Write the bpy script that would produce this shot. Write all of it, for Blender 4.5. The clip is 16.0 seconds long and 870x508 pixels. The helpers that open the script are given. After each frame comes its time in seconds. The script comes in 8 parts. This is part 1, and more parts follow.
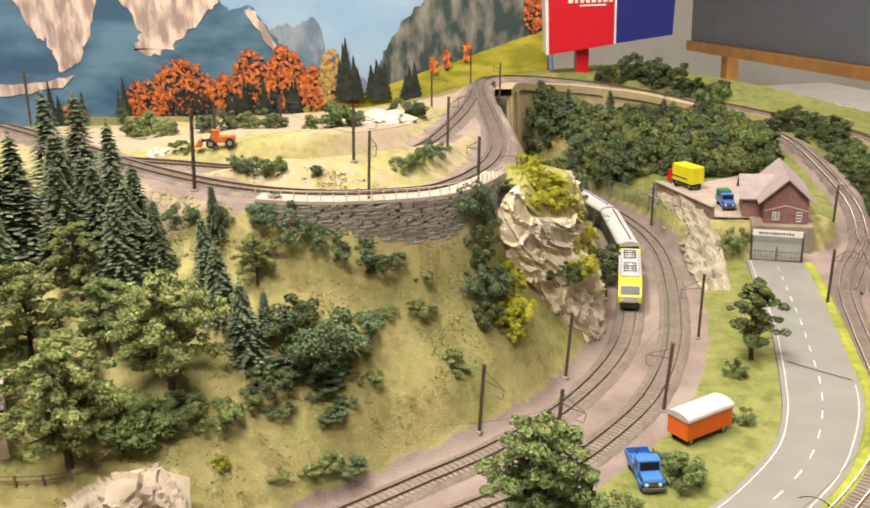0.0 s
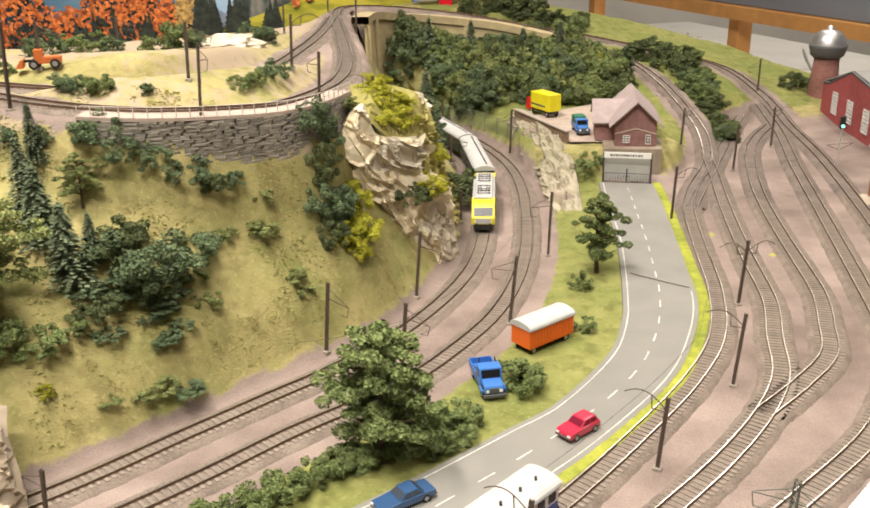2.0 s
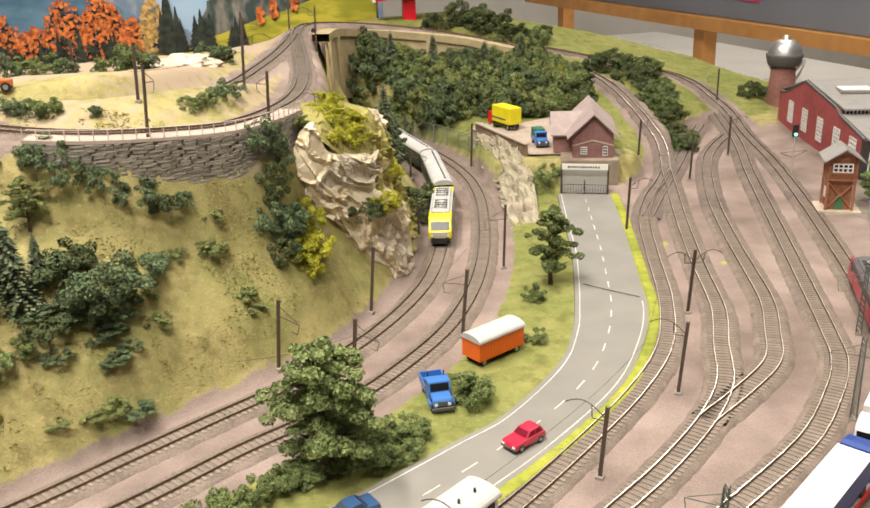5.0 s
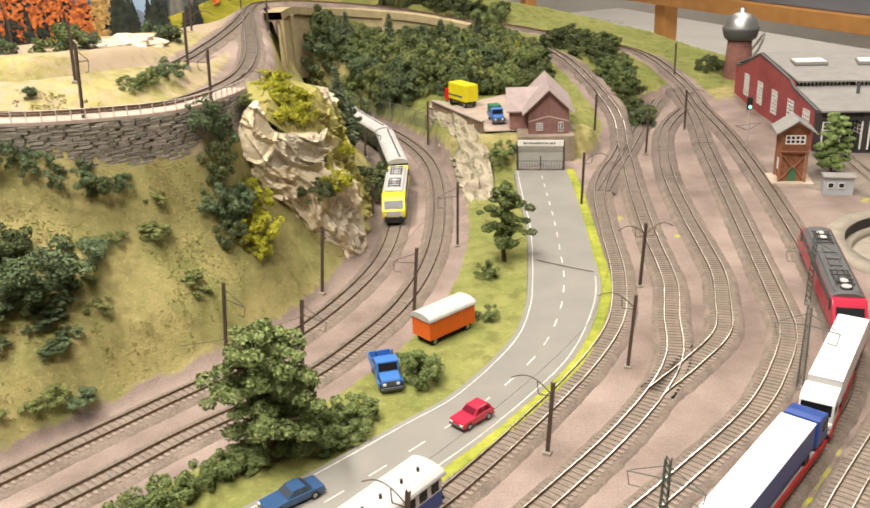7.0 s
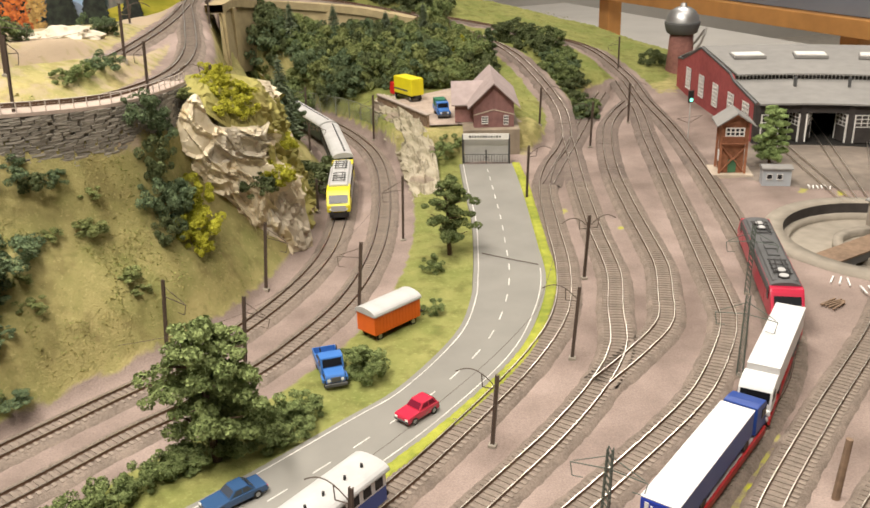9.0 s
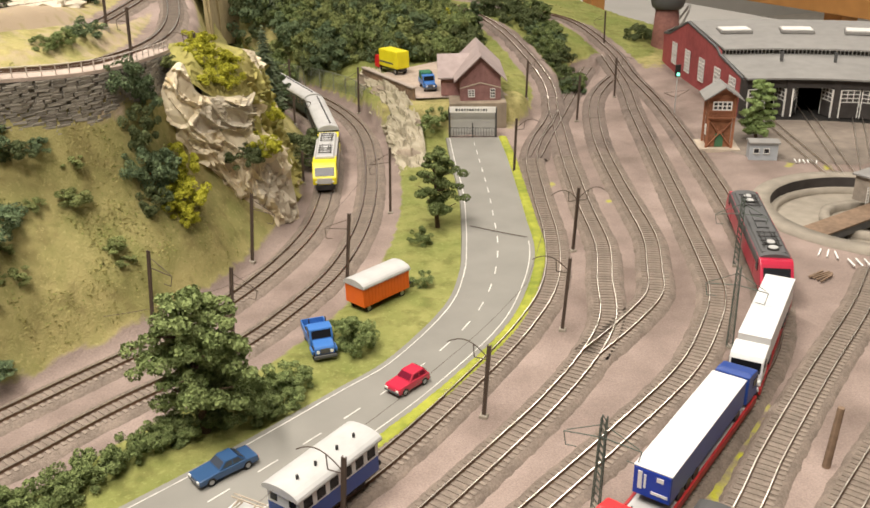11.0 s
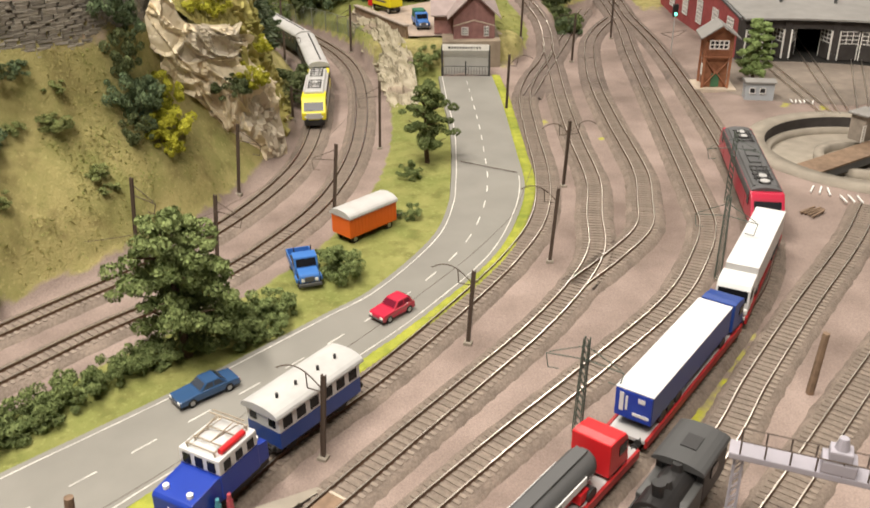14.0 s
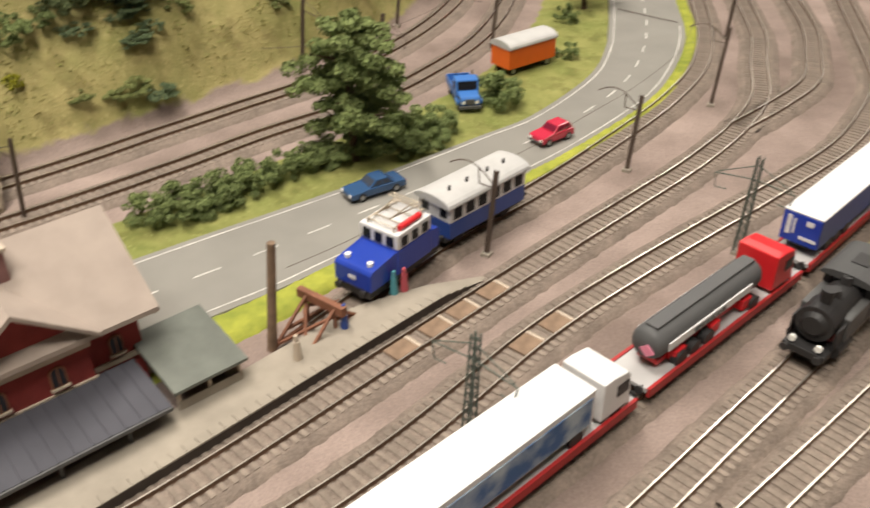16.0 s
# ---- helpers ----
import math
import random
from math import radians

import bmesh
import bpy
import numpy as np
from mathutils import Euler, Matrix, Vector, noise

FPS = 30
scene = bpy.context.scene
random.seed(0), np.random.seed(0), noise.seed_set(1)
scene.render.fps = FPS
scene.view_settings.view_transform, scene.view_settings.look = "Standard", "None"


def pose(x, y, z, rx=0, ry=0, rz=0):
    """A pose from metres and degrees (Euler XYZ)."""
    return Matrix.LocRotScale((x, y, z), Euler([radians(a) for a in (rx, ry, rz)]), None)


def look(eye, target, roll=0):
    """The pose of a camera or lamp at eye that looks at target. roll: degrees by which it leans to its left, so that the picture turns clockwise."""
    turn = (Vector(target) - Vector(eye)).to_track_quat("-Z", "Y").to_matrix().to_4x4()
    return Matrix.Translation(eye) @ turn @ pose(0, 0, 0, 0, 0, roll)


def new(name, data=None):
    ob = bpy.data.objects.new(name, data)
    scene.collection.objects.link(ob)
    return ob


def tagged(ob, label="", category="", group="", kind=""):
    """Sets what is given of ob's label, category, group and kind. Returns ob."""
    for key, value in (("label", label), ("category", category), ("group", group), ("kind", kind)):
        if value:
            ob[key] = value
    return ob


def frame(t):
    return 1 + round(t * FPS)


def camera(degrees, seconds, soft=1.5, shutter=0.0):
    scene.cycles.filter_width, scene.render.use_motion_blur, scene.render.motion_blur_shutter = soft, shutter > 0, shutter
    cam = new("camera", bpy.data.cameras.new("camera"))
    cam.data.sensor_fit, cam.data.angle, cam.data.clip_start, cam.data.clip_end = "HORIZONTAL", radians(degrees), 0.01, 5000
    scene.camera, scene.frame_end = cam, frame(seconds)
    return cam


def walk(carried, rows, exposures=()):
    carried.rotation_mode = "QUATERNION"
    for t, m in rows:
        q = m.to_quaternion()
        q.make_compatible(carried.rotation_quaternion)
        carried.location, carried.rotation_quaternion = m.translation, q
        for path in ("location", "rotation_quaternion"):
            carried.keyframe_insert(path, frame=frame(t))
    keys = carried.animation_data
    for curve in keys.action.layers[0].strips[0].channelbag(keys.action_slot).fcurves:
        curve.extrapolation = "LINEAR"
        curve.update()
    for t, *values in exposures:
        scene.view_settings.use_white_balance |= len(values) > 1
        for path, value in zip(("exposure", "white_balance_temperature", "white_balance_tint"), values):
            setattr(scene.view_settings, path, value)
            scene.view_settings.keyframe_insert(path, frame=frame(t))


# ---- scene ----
cam = camera(52.3, 16.0, soft=1.65, shutter=0.5)
PATH = [
    (0, (0.0112, -0.0020, 0.4749), (-0.0248, 0.7600, 0.2341), -2.10),
    (0.5, (0.0243, -0.0009, 0.4663), (0.0075, 0.7599, 0.2191), -2.20),
    (1, (0.0386, -0.0018, 0.4556), (0.0494, 0.7554, 0.1976), -1.90),
    (1.5, (0.0477, 0.0007, 0.4431), (0.0881, 0.7499, 0.1663), -1.90),
    (2, (0.0561, -0.0009, 0.4376), (0.1209, 0.7427, 0.1500), -1.30),
    (2.5, (0.0615, -0.0018, 0.4361), (0.1423, 0.7398, 0.1477), -1.40),
    (3, (0.0641, -0.0059, 0.4407), (0.1485, 0.7389, 0.1611), -1.60),
    (3.5, (0.0676, -0.0098, 0.4426), (0.1516, 0.7366, 0.1670), -1.50),
    (4, (0.0755, -0.0132, 0.4437), (0.1547, 0.7332, 0.1673), -1.80),
    (6.5, (0.1072, -0.0120, 0.4394), (0.2028, 0.7284, 0.1518), -2.70),
    (7, (0.1145, -0.0070, 0.4354), (0.2209, 0.7290, 0.1406), -2.50),
    (7.5, (0.1183, -0.0016, 0.4362), (0.2391, 0.7304, 0.1370), -2.10),
    (8, (0.1171, -0.0013, 0.4363), (0.2523, 0.7279, 0.1367), -1.80),
    (8.5, (0.1194, -0.0031, 0.4349), (0.2626, 0.7257, 0.1373), -1.70),
    (9, (0.1218, -0.0040, 0.4326), (0.2714, 0.7220, 0.1318), -1.90),
    (11.5, (0.1128, 0.0053, 0.4203), (0.2777, 0.7181, 0.0967), -1.20),
    (12, (0.1127, 0.0075, 0.4172), (0.2739, 0.7191, 0.0884), -1.30),
    (12.5, (0.1146, 0.0071, 0.4123), (0.2734, 0.7159, 0.0771), -1.30),
    (13, (0.1211, 0.0040, 0.4077), (0.2815, 0.7100, 0.0665), -1.10),
    (13.5, (0.1219, 0.0005, 0.4050), (0.2843, 0.7029, 0.0582), -0.90),
    (14, (0.1232, -0.0017, 0.3960), (0.2852, 0.6963, 0.0404), -0.80),
    (14.5, (0.1175, -0.0102, 0.3822), (0.2727, 0.6770, 0.0030), -0.90),
    (15, (0.1087, -0.0220, 0.3702), (0.2439, 0.6572, -0.0302), -0.70),
    (15.5, (0.0932, -0.0363, 0.3583), (0.1992, 0.6361, -0.0617), -1.30),
    (16, (0.0702, -0.0407, 0.3498), (0.1310, 0.6257, -0.0886), 0.10),
]
walk(cam, [(t, look(eye, target, roll)) for t, eye, target, roll in PATH], exposures=[(0.0, 0.10), (4.0, 0.06), (7.5, 0.10), (9.0, -0.09), (12.5, -0.17), (14.5, -0.22), (16.0, -0.34)])

# ---- light: an indoor hall with rows of ceiling tubes ----
world = bpy.data.worlds.new("hall_air")
scene.world = world
world.use_nodes = True
world.node_tree.nodes["Background"].inputs[0].default_value = (1.0, 0.95, 0.88, 1)
world.node_tree.nodes["Background"].inputs[1].default_value = 0.008


def area_lamp(name, x, y, z, sx, sy, power):
    d = bpy.data.lights.new(name, "AREA")
    d.shape, d.size, d.size_y, d.energy, d.color = "RECTANGLE", sx, sy, power, (1.0, 0.925, 0.835)
    ob = new(name, d)
    ob.location = (x, y, z)
    return ob


area_lamp("ceiling_tube", -0.35, -0.75, 2.5, 1.3, 0.3, 92)
area_lamp("ceiling_tube", 1.0, 1.2, 2.7, 2.0, 0.4, 26)
area_lamp("ceiling_tube", -0.55, 0.75, 2.5, 0.3, 1.4, 88)
area_lamp("ceiling_tube", 1.9, 3.6, 2.8, 0.4, 2.4, 95)


# ---- materials ----
def material(name, color, rough=0.7, metal=0.0, vary=0.25, scale=120.0, second=None, bump=0.15, bump_scale=None, island=0.0, coat=0.0, spec=0.3):
    m = bpy.data.materials.new(name)
    m.use_nodes = True
    n, l = m.node_tree.nodes, m.node_tree.links
    b = n["Principled BSDF"]
    b.inputs["Roughness"].default_value, b.inputs["Metallic"].default_value = rough, metal
    b.inputs["Specular IOR Level"].default_value = spec
    b.inputs["Coat Weight"].default_value = coat
    tc = n.new("ShaderNodeTexCoord")
    fine, wide = n.new("ShaderNodeTexNoise"), n.new("ShaderNodeTexNoise")
    fine.inputs["Scale"].default_value, fine.inputs["Detail"].default_value = scale, 6
    wide.inputs["Scale"].default_value, wide.inputs["Detail"].default_value = scale / 9, 3
    l.new(tc.outputs["Object"], fine.inputs["Vector"])
    l.new(tc.outputs["Object"], wide.inputs["Vector"])
    add = n.new("ShaderNodeMath")
    add.operation = "ADD"
    l.new(fine.outputs[0], add.inputs[0])
    l.new(wide.outputs[0], add.inputs[1])
    ramp = n.new("ShaderNodeMapRange")
    ramp.inputs[1].default_value, ramp.inputs[2].default_value = 0.7, 1.3
    l.new(add.outputs[0], ramp.inputs[0])
    mix = n.new("ShaderNodeMix")
    mix.data_type = "RGBA"
    dark = second or tuple(c * (1 - vary) for c in color)
    light = color if second else tuple(min(1, c * (1 + vary)) for c in color)
    mix.inputs[6].default_value, mix.inputs[7].default_value = (*dark, 1), (*light, 1)
    l.new(ramp.outputs[0], mix.inputs[0])
    out = mix.outputs[2]
    if island:
        info, geo = n.new("ShaderNodeObjectInfo"), n.new("ShaderNodeNewGeometry")
        s = n.new("ShaderNodeMath")
        s.operation = "ADD"
        l.new(info.outputs["Random"], s.inputs[0])
        l.new(geo.outputs["Random Per Island"], s.inputs[1])
        mr = n.new("ShaderNodeMapRange")
        mr.inputs[2].default_value = 2.0
        mr.inputs[3].default_value, mr.inputs[4].default_value = 1 - island, 1 + island
        l.new(s.outputs[0], mr.inputs[0])
        hsv = n.new("ShaderNodeHueSaturation")
        l.new(mr.outputs[0], hsv.inputs["Value"])
        l.new(out, hsv.inputs["Color"])
        out = hsv.outputs[0]
    l.new(out, b.inputs["Base Color"])
    if bump:
        bp = n.new("ShaderNodeBump")
        bp.inputs["Strength"].default_value, bp.inputs["Distance"].default_value = bump, 0.001
        bn = n.new("ShaderNodeTexNoise")
        bn.inputs["Scale"].default_value, bn.inputs["Detail"].default_value = bump_scale or scale * 3, 5
        l.new(tc.outputs["Object"], bn.inputs["Vector"])
        l.new(bn.outputs[0], bp.inputs["Height"])
        l.new(bp.outputs[0], b.inputs["Normal"])
    return m


def paint(name, color, rough=0.4, **k):
    k = {"vary": 0.07, "scale": 60, "bump": 0.03, "spec": 0.4, **k}
    return material(name, color, rough, **k)


# ---- mesh helpers ----
def empty(name, at=(0, 0, 0), rz=0.0, label="", category="", group="", kind=""):
    ob = new(name)
    ob.empty_display_size = 0.01
    ob.matrix_basis = pose(*at, 0, 0, rz)
    return tagged(ob, label, category, group, kind)


def part(name, bm, mat, parent=None, label="", smooth=False):
    me = bpy.data.meshes.new(name)
    if smooth:
        for f in bm.faces:
            f.smooth = True
    bm.to_mesh(me)
    bm.free()
    for m in mat if isinstance(mat, (list, tuple)) else [mat]:
        me.materials.append(m)
    ob = new(name, me)
    if parent:
        ob.parent = parent
    return tagged(ob, label)


def box(bm, x, y, z, sx, sy, sz, rot=None, bevel=0.0, mi=0):
    """A box whose bottom centre is at x, y, z."""
    g = bmesh.ops.create_cube(bm, size=1)
    vs = g["verts"]
    for v in vs:
        v.co = Vector((v.co.x * sx, v.co.y * sy, (v.co.z + 0.5) * sz))
    if bevel:
        es = list({e for v in vs for e in v.link_edges})
        r = bmesh.ops.bevel(bm, geom=es, offset=bevel, segments=2, profile=0.6, affect="EDGES")
        vs = list({v for f in r["faces"] for v in f.verts} | {v for v in vs if v.is_valid})
    m = Matrix.Translation((x, y, z)) @ (rot.to_4x4() if rot else Matrix())
    for v in vs:
        v.co = m @ v.co
    if mi:
        for f in {f for v in vs for f in v.link_faces}:
            f.material_index = mi
    return vs


def new_box(*a, **k):
    bm = bmesh.new()
    box(bm, *a, **k)
    return bm


def rod(bm, a, b, r, r2=None, seg=8, mi=0):
    """A round bar from a to b."""
    a, b = Vector(a), Vector(b)
    d = b - a
    q = d.to_track_quat("Z", "Y").to_matrix()
    rings = []
    for c, rr in ((a, r), (b, r if r2 is None else r2)):
        rings.append([bm.verts.new(c + q @ Vector((rr * math.cos(i * math.tau / seg), rr * math.sin(i * math.tau / seg), 0))) for i in range(seg)])
    fs = [bm.faces.new((rings[0][i], rings[0][(i + 1) % seg], rings[1][(i + 1) % seg], rings[1][i])) for i in range(seg)]
    fs.append(bm.faces.new(rings[1]))
    fs.append(bm.faces.new(rings[0][::-1]))
    for f in fs:
        f.material_index = mi
    return fs


def new_rod(*a, **k):
    bm = bmesh.new()
    rod(bm, *a, **k)
    return bm


def prism(bm, outline, y0, y1, mi=0, axis="y"):
    """An outline of (a, b) pairs, drawn across one axis, pushed from y0 to y1 along it."""
    def at(p, c):
        return {"y": (p[0], c, p[1]), "x": (c, p[0], p[1]), "z": (p[0], p[1], c)}[axis]
    r0 = [bm.verts.new(at(p, y0)) for p in outline]
    r1 = [bm.verts.new(at(p, y1)) for p in outline]
    n = len(outline)
    fs = [bm.faces.new((r0[i], r0[(i + 1) % n], r1[(i + 1) % n], r1[i])) for i in range(n)]
    fs += [bm.faces.new(r0[::-1]), bm.faces.new(r1)]
    for f in fs:
        f.material_index = mi
    bmesh.ops.recalc_face_normals(bm, faces=fs)
    return fs


def new_prism(*a, **k):
    bm = bmesh.new()
    prism(bm, *a, **k)
    return bm


def spline(points, step=0.01):
    """A smooth line through the points (2D or 3D), at even steps."""
    p = [Vector((*q, 0.0)) if len(q) == 2 else Vector(q) for q in points]
    p = [2 * p[0] - p[1], *p, 2 * p[-1] - p[-2]]
    dense = []
    for a, b, c, d in zip(p, p[1:], p[2:], p[3:]):
        for i in range(24):
            t = i / 24
            dense.append(0.5 * (2 * b + (c - a) * t + (2 * a - 5 * b + 4 * c - d) * t * t + (3 * b - a - 3 * c + d) * t ** 3))
    dense.append(p[-2])
    out, need = [dense[0]], step
    for a, b in zip(dense, dense[1:]):
        seg = (b - a).length
        run = 0.0
        while seg - run >= need:
            run += need
            need = step
            out.append(a + (b - a) * (run / seg))
        need -= seg - run
    return out


def sides(line):
    """For each point of a line its way and its unit vector to the left."""
    res = []
    for i in range(len(line)):
        d = line[min(i + 1, len(line) - 1)] - line[max(i - 1, 0)]
        d.z = 0
        d.normalize()
        res.append((d, Vector((-d.y, d.x, 0))))
    return res


def sweep(bm, line, profile, mi=None, wobble=0.0):
    """Push an open profile of (left, up) pairs along a line. mi: a material index for each strip."""
    rows = []
    for p, (d, s) in zip(line, sides(line)):
        rows.append([bm.verts.new(p + s * (a + (random.uniform(-wobble, wobble) if wobble and k in (0, len(profile) - 1) else 0)) + Vector((0, 0, b))) for k, (a, b) in enumerate(profile)])
    for r0, r1 in zip(rows, rows[1:]):
        for k in range(len(profile) - 1):
            f = bm.faces.new((r0[k], r0[k + 1], r1[k + 1], r1[k]))
            f.normal_update()
            if mi:
                f.material_index = mi[k]
    return rows


def along(line, dist):
    """The point, and the turn in degrees, at a distance along an evenly stepped line."""
    step = (line[1] - line[0]).length
    i = max(0, min(len(line) - 2, int(dist / step)))
    a, b = line[i], line[i + 1]
    p = a + (b - a) * (dist / step - i)
    d = b - a
    return p, math.degrees(math.atan2(d.y, d.x))


def nearest(line, x, y):
    step = (line[1] - line[0]).length
    return min(range(len(line)), key=lambda i: (line[i].x - x) ** 2 + (line[i].y - y) ** 2) * step

# ---- plan: lines of the tracks and the road ----
TRACK_LINES = {
    "inner": [(-0.42, 0.50), (-0.224, 0.618), (-0.108, 0.709), (-0.047, 0.758), (0.024, 0.815), (0.102, 0.899), (0.173, 1.014), (0.216, 1.13), (0.252, 1.311), (0.268, 1.48), (0.257, 1.65), (0.222, 1.80), (0.16, 1.91), (0.06, 1.99)],
    "outer": [(-0.40, 0.43), (-0.206, 0.552), (-0.093, 0.634), (-0.017, 0.696), (0.077, 0.763), (0.141, 0.83), (0.212, 0.935), (0.269, 1.084), (0.31, 1.275), (0.332, 1.47), (0.322, 1.63), (0.280, 1.80), (0.212, 1.92), (0.11, 2.02)],
    "siding": [(0.038, 0.407), (0.124, 0.502), (0.2045, 0.5695), (0.292, 0.655), (0.373, 0.743), (0.434, 0.832), (0.479, 0.950), (0.517, 1.10), (0.560, 1.256), (0.610, 1.37), (0.668, 1.47), (0.712, 1.57, 0.004), (0.742, 1.72, 0.03), (0.735, 1.98, 0.08), (0.66, 2.10, 0.12), (0.53, 2.17, 0.16), (0.40, 2.20, 0.19), (0.25, 2.22, 0.213), (0.12, 2.16, 0.232), (0.045, 2.03, 0.244), (0.027, 1.86, 0.243), (0.039, 1.58, 0.238), (0.048, 1.33, 0.234), (0.032, 1.15, 0.234), (-0.02, 1.0, 0.24), (-0.083, 0.945, 0.246), (-0.169, 0.917, 0.254), (-0.264, 0.937, 0.261), (-0.388, 1.027, 0.266), (-0.533, 1.175, 0.268), (-0.741, 1.383, 0.268)],
    "platform": [(-0.10, 0.225), (-0.026, 0.283), (0.087, 0.381), (0.208, 0.486), (0.285, 0.551), (0.351, 0.608), (0.416, 0.675), (0.462, 0.74), (0.493, 0.82), (0.530, 0.913), (0.562, 1.045), (0.60, 1.19), (0.634, 1.31), (0.664, 1.41), (0.690, 1.50), (0.712, 1.58, 0.004)],
    "diverging": [(0.416, 0.675), (0.475, 0.722), (0.53, 0.775), (0.562, 0.84), (0.595, 0.92), (0.622, 1.025), (0.645, 1.12), (0.688, 1.28), (0.735, 1.42), (0.80, 1.58), (0.865, 1.69), (0.922, 1.76, 0.003)],
    "yard_a": [(-0.04, 0.205), (0.076, 0.294), (0.177, 0.391), (0.269, 0.463), (0.386, 0.547), (0.489, 0.626), (0.555, 0.70), (0.594, 0.757), (0.618, 0.816), (0.678, 0.995), (0.763, 1.253), (0.838, 1.48), (0.916, 1.70), (0.96, 1.90, 0.02)],
    "yard_b": [(0.038, 0.192), (0.110, 0.250), (0.276, 0.379), (0.351, 0.437), (0.452, 0.521), (0.518, 0.579), (0.584, 0.643), (0.640, 0.725), (0.689, 0.834), (0.755, 1.021), (0.841, 1.291), (0.91, 1.53), (0.968, 1.772), (1.0, 1.95, 0.02), (0.975, 2.14, 0.06), (0.85, 2.23, 0.09), (0.67, 2.33, 0.125), (0.45, 2.40, 0.16), (0.25, 2.45, 0.18)],
    "yard_c": [(0.16, 0.21), (0.257, 0.290), (0.345, 0.362), (0.437, 0.442), (0.492, 0.495), (0.593, 0.584), (0.718, 0.690), (0.80, 0.77)],
    "yard_d": [(0.25, 0.235), (0.346, 0.305), (0.46, 0.390), (0.57, 0.473), (0.75, 0.605)],
    "crossover": [(0.571, 1.271, -0.0012), (0.632, 1.383, -0.0012), (0.725, 1.55, -0.0012), (0.827, 1.737, -0.0012), (0.913, 1.885, -0.0012)],
    "upper_loop": [(-0.50, 1.10, 0.266), (-0.36, 1.06, 0.262), (-0.262, 1.07, 0.25), (-0.167, 1.10, 0.242), (-0.069, 1.235, 0.238), (-0.022, 1.45, 0.238), (0.008, 1.68, 0.24), (0.022, 1.86, 0.243)],
}
LINES = {k: spline(v, 0.0066) for k, v in TRACK_LINES.items()}
ROAD_LEFT = [(-0.28, 0.375), (-0.066, 0.513), (0.002, 0.555), (0.082, 0.606), (0.180, 0.675), (0.237, 0.717), (0.313, 0.808), (0.352, 0.89), (0.372, 0.955), (0.387, 1.01), (0.419, 1.142), (0.446, 1.294), (0.471, 1.425)]
ROAD_RIGHT = [(-0.24, 0.31), (-0.021, 0.443), (0.043, 0.489), (0.122, 0.547), (0.188, 0.598), (0.262, 0.661), (0.35, 0.752), (0.405, 0.84), (0.444, 0.93), (0.469, 1.037), (0.498, 1.167), (0.526, 1.298), (0.546, 1.405)]

# outline of the layout board
LAYOUT_EDGE = [(-1.15, 0.02), (1.75, 0.02), (1.75, 2.10), (1.40, 2.12), (1.24, 2.25), (1.12, 2.48), (0.86, 2.66), (-1.15, 2.66)]

# spot heights of the landscape: x, y, z
HILL = [(-0.32, 0.60, 0), (-0.16, 0.70, 0), (-0.03, 0.80, 0), (0.07, 0.90, 0), (0.135, 1.0, 0), (0.172, 1.08, 0), (0.115, 1.07, 0.05), (0.075, 1.03, 0.085), (0.045, 1.0, 0.125), (0.10, 1.16, 0.15), (0.06, 1.10, 0.19), (0.048, 0.93, 0.062), (-0.05, 0.86, 0.09), (-0.038, 0.936, 0.165), (0.0, 0.971, 0.18),
        (-0.14, 0.80, 0.11), (-0.14, 0.875, 0.18), (-0.25, 0.87, 0.19), (-0.25, 0.75, 0.13), (-0.40, 0.93, 0.22), (-0.40, 0.75, 0.14), (-0.48, 0.62, 0.12), (-0.6, 0.9, 0.22), (-0.8, 1.1, 0.25), (-0.55, 0.5, 0.06)]
PLATEAU = [(0.03, 1.15, 0.23), (-0.08, 1.0, 0.24), (-0.17, 0.95, 0.25), (-0.264, 0.96, 0.257), (-0.388, 1.05, 0.262), (-0.54, 1.2, 0.264), (-0.175, 1.40, 0.25), (-0.354, 1.2, 0.262), (-0.075, 1.45, 0.243), (0.04, 1.33, 0.23), (0.035, 1.6, 0.235), (0.03, 1.9, 0.24),
           (-0.4, 1.55, 0.242), (-0.2, 1.65, 0.24), (-0.8, 1.65, 0.225), (-0.45, 1.9, 0.16), (-0.15, 2.0, 0.18), (-0.8, 2.1, 0.08), (-0.2, 2.4, 0.08), (0.05, 2.35, 0.20)]
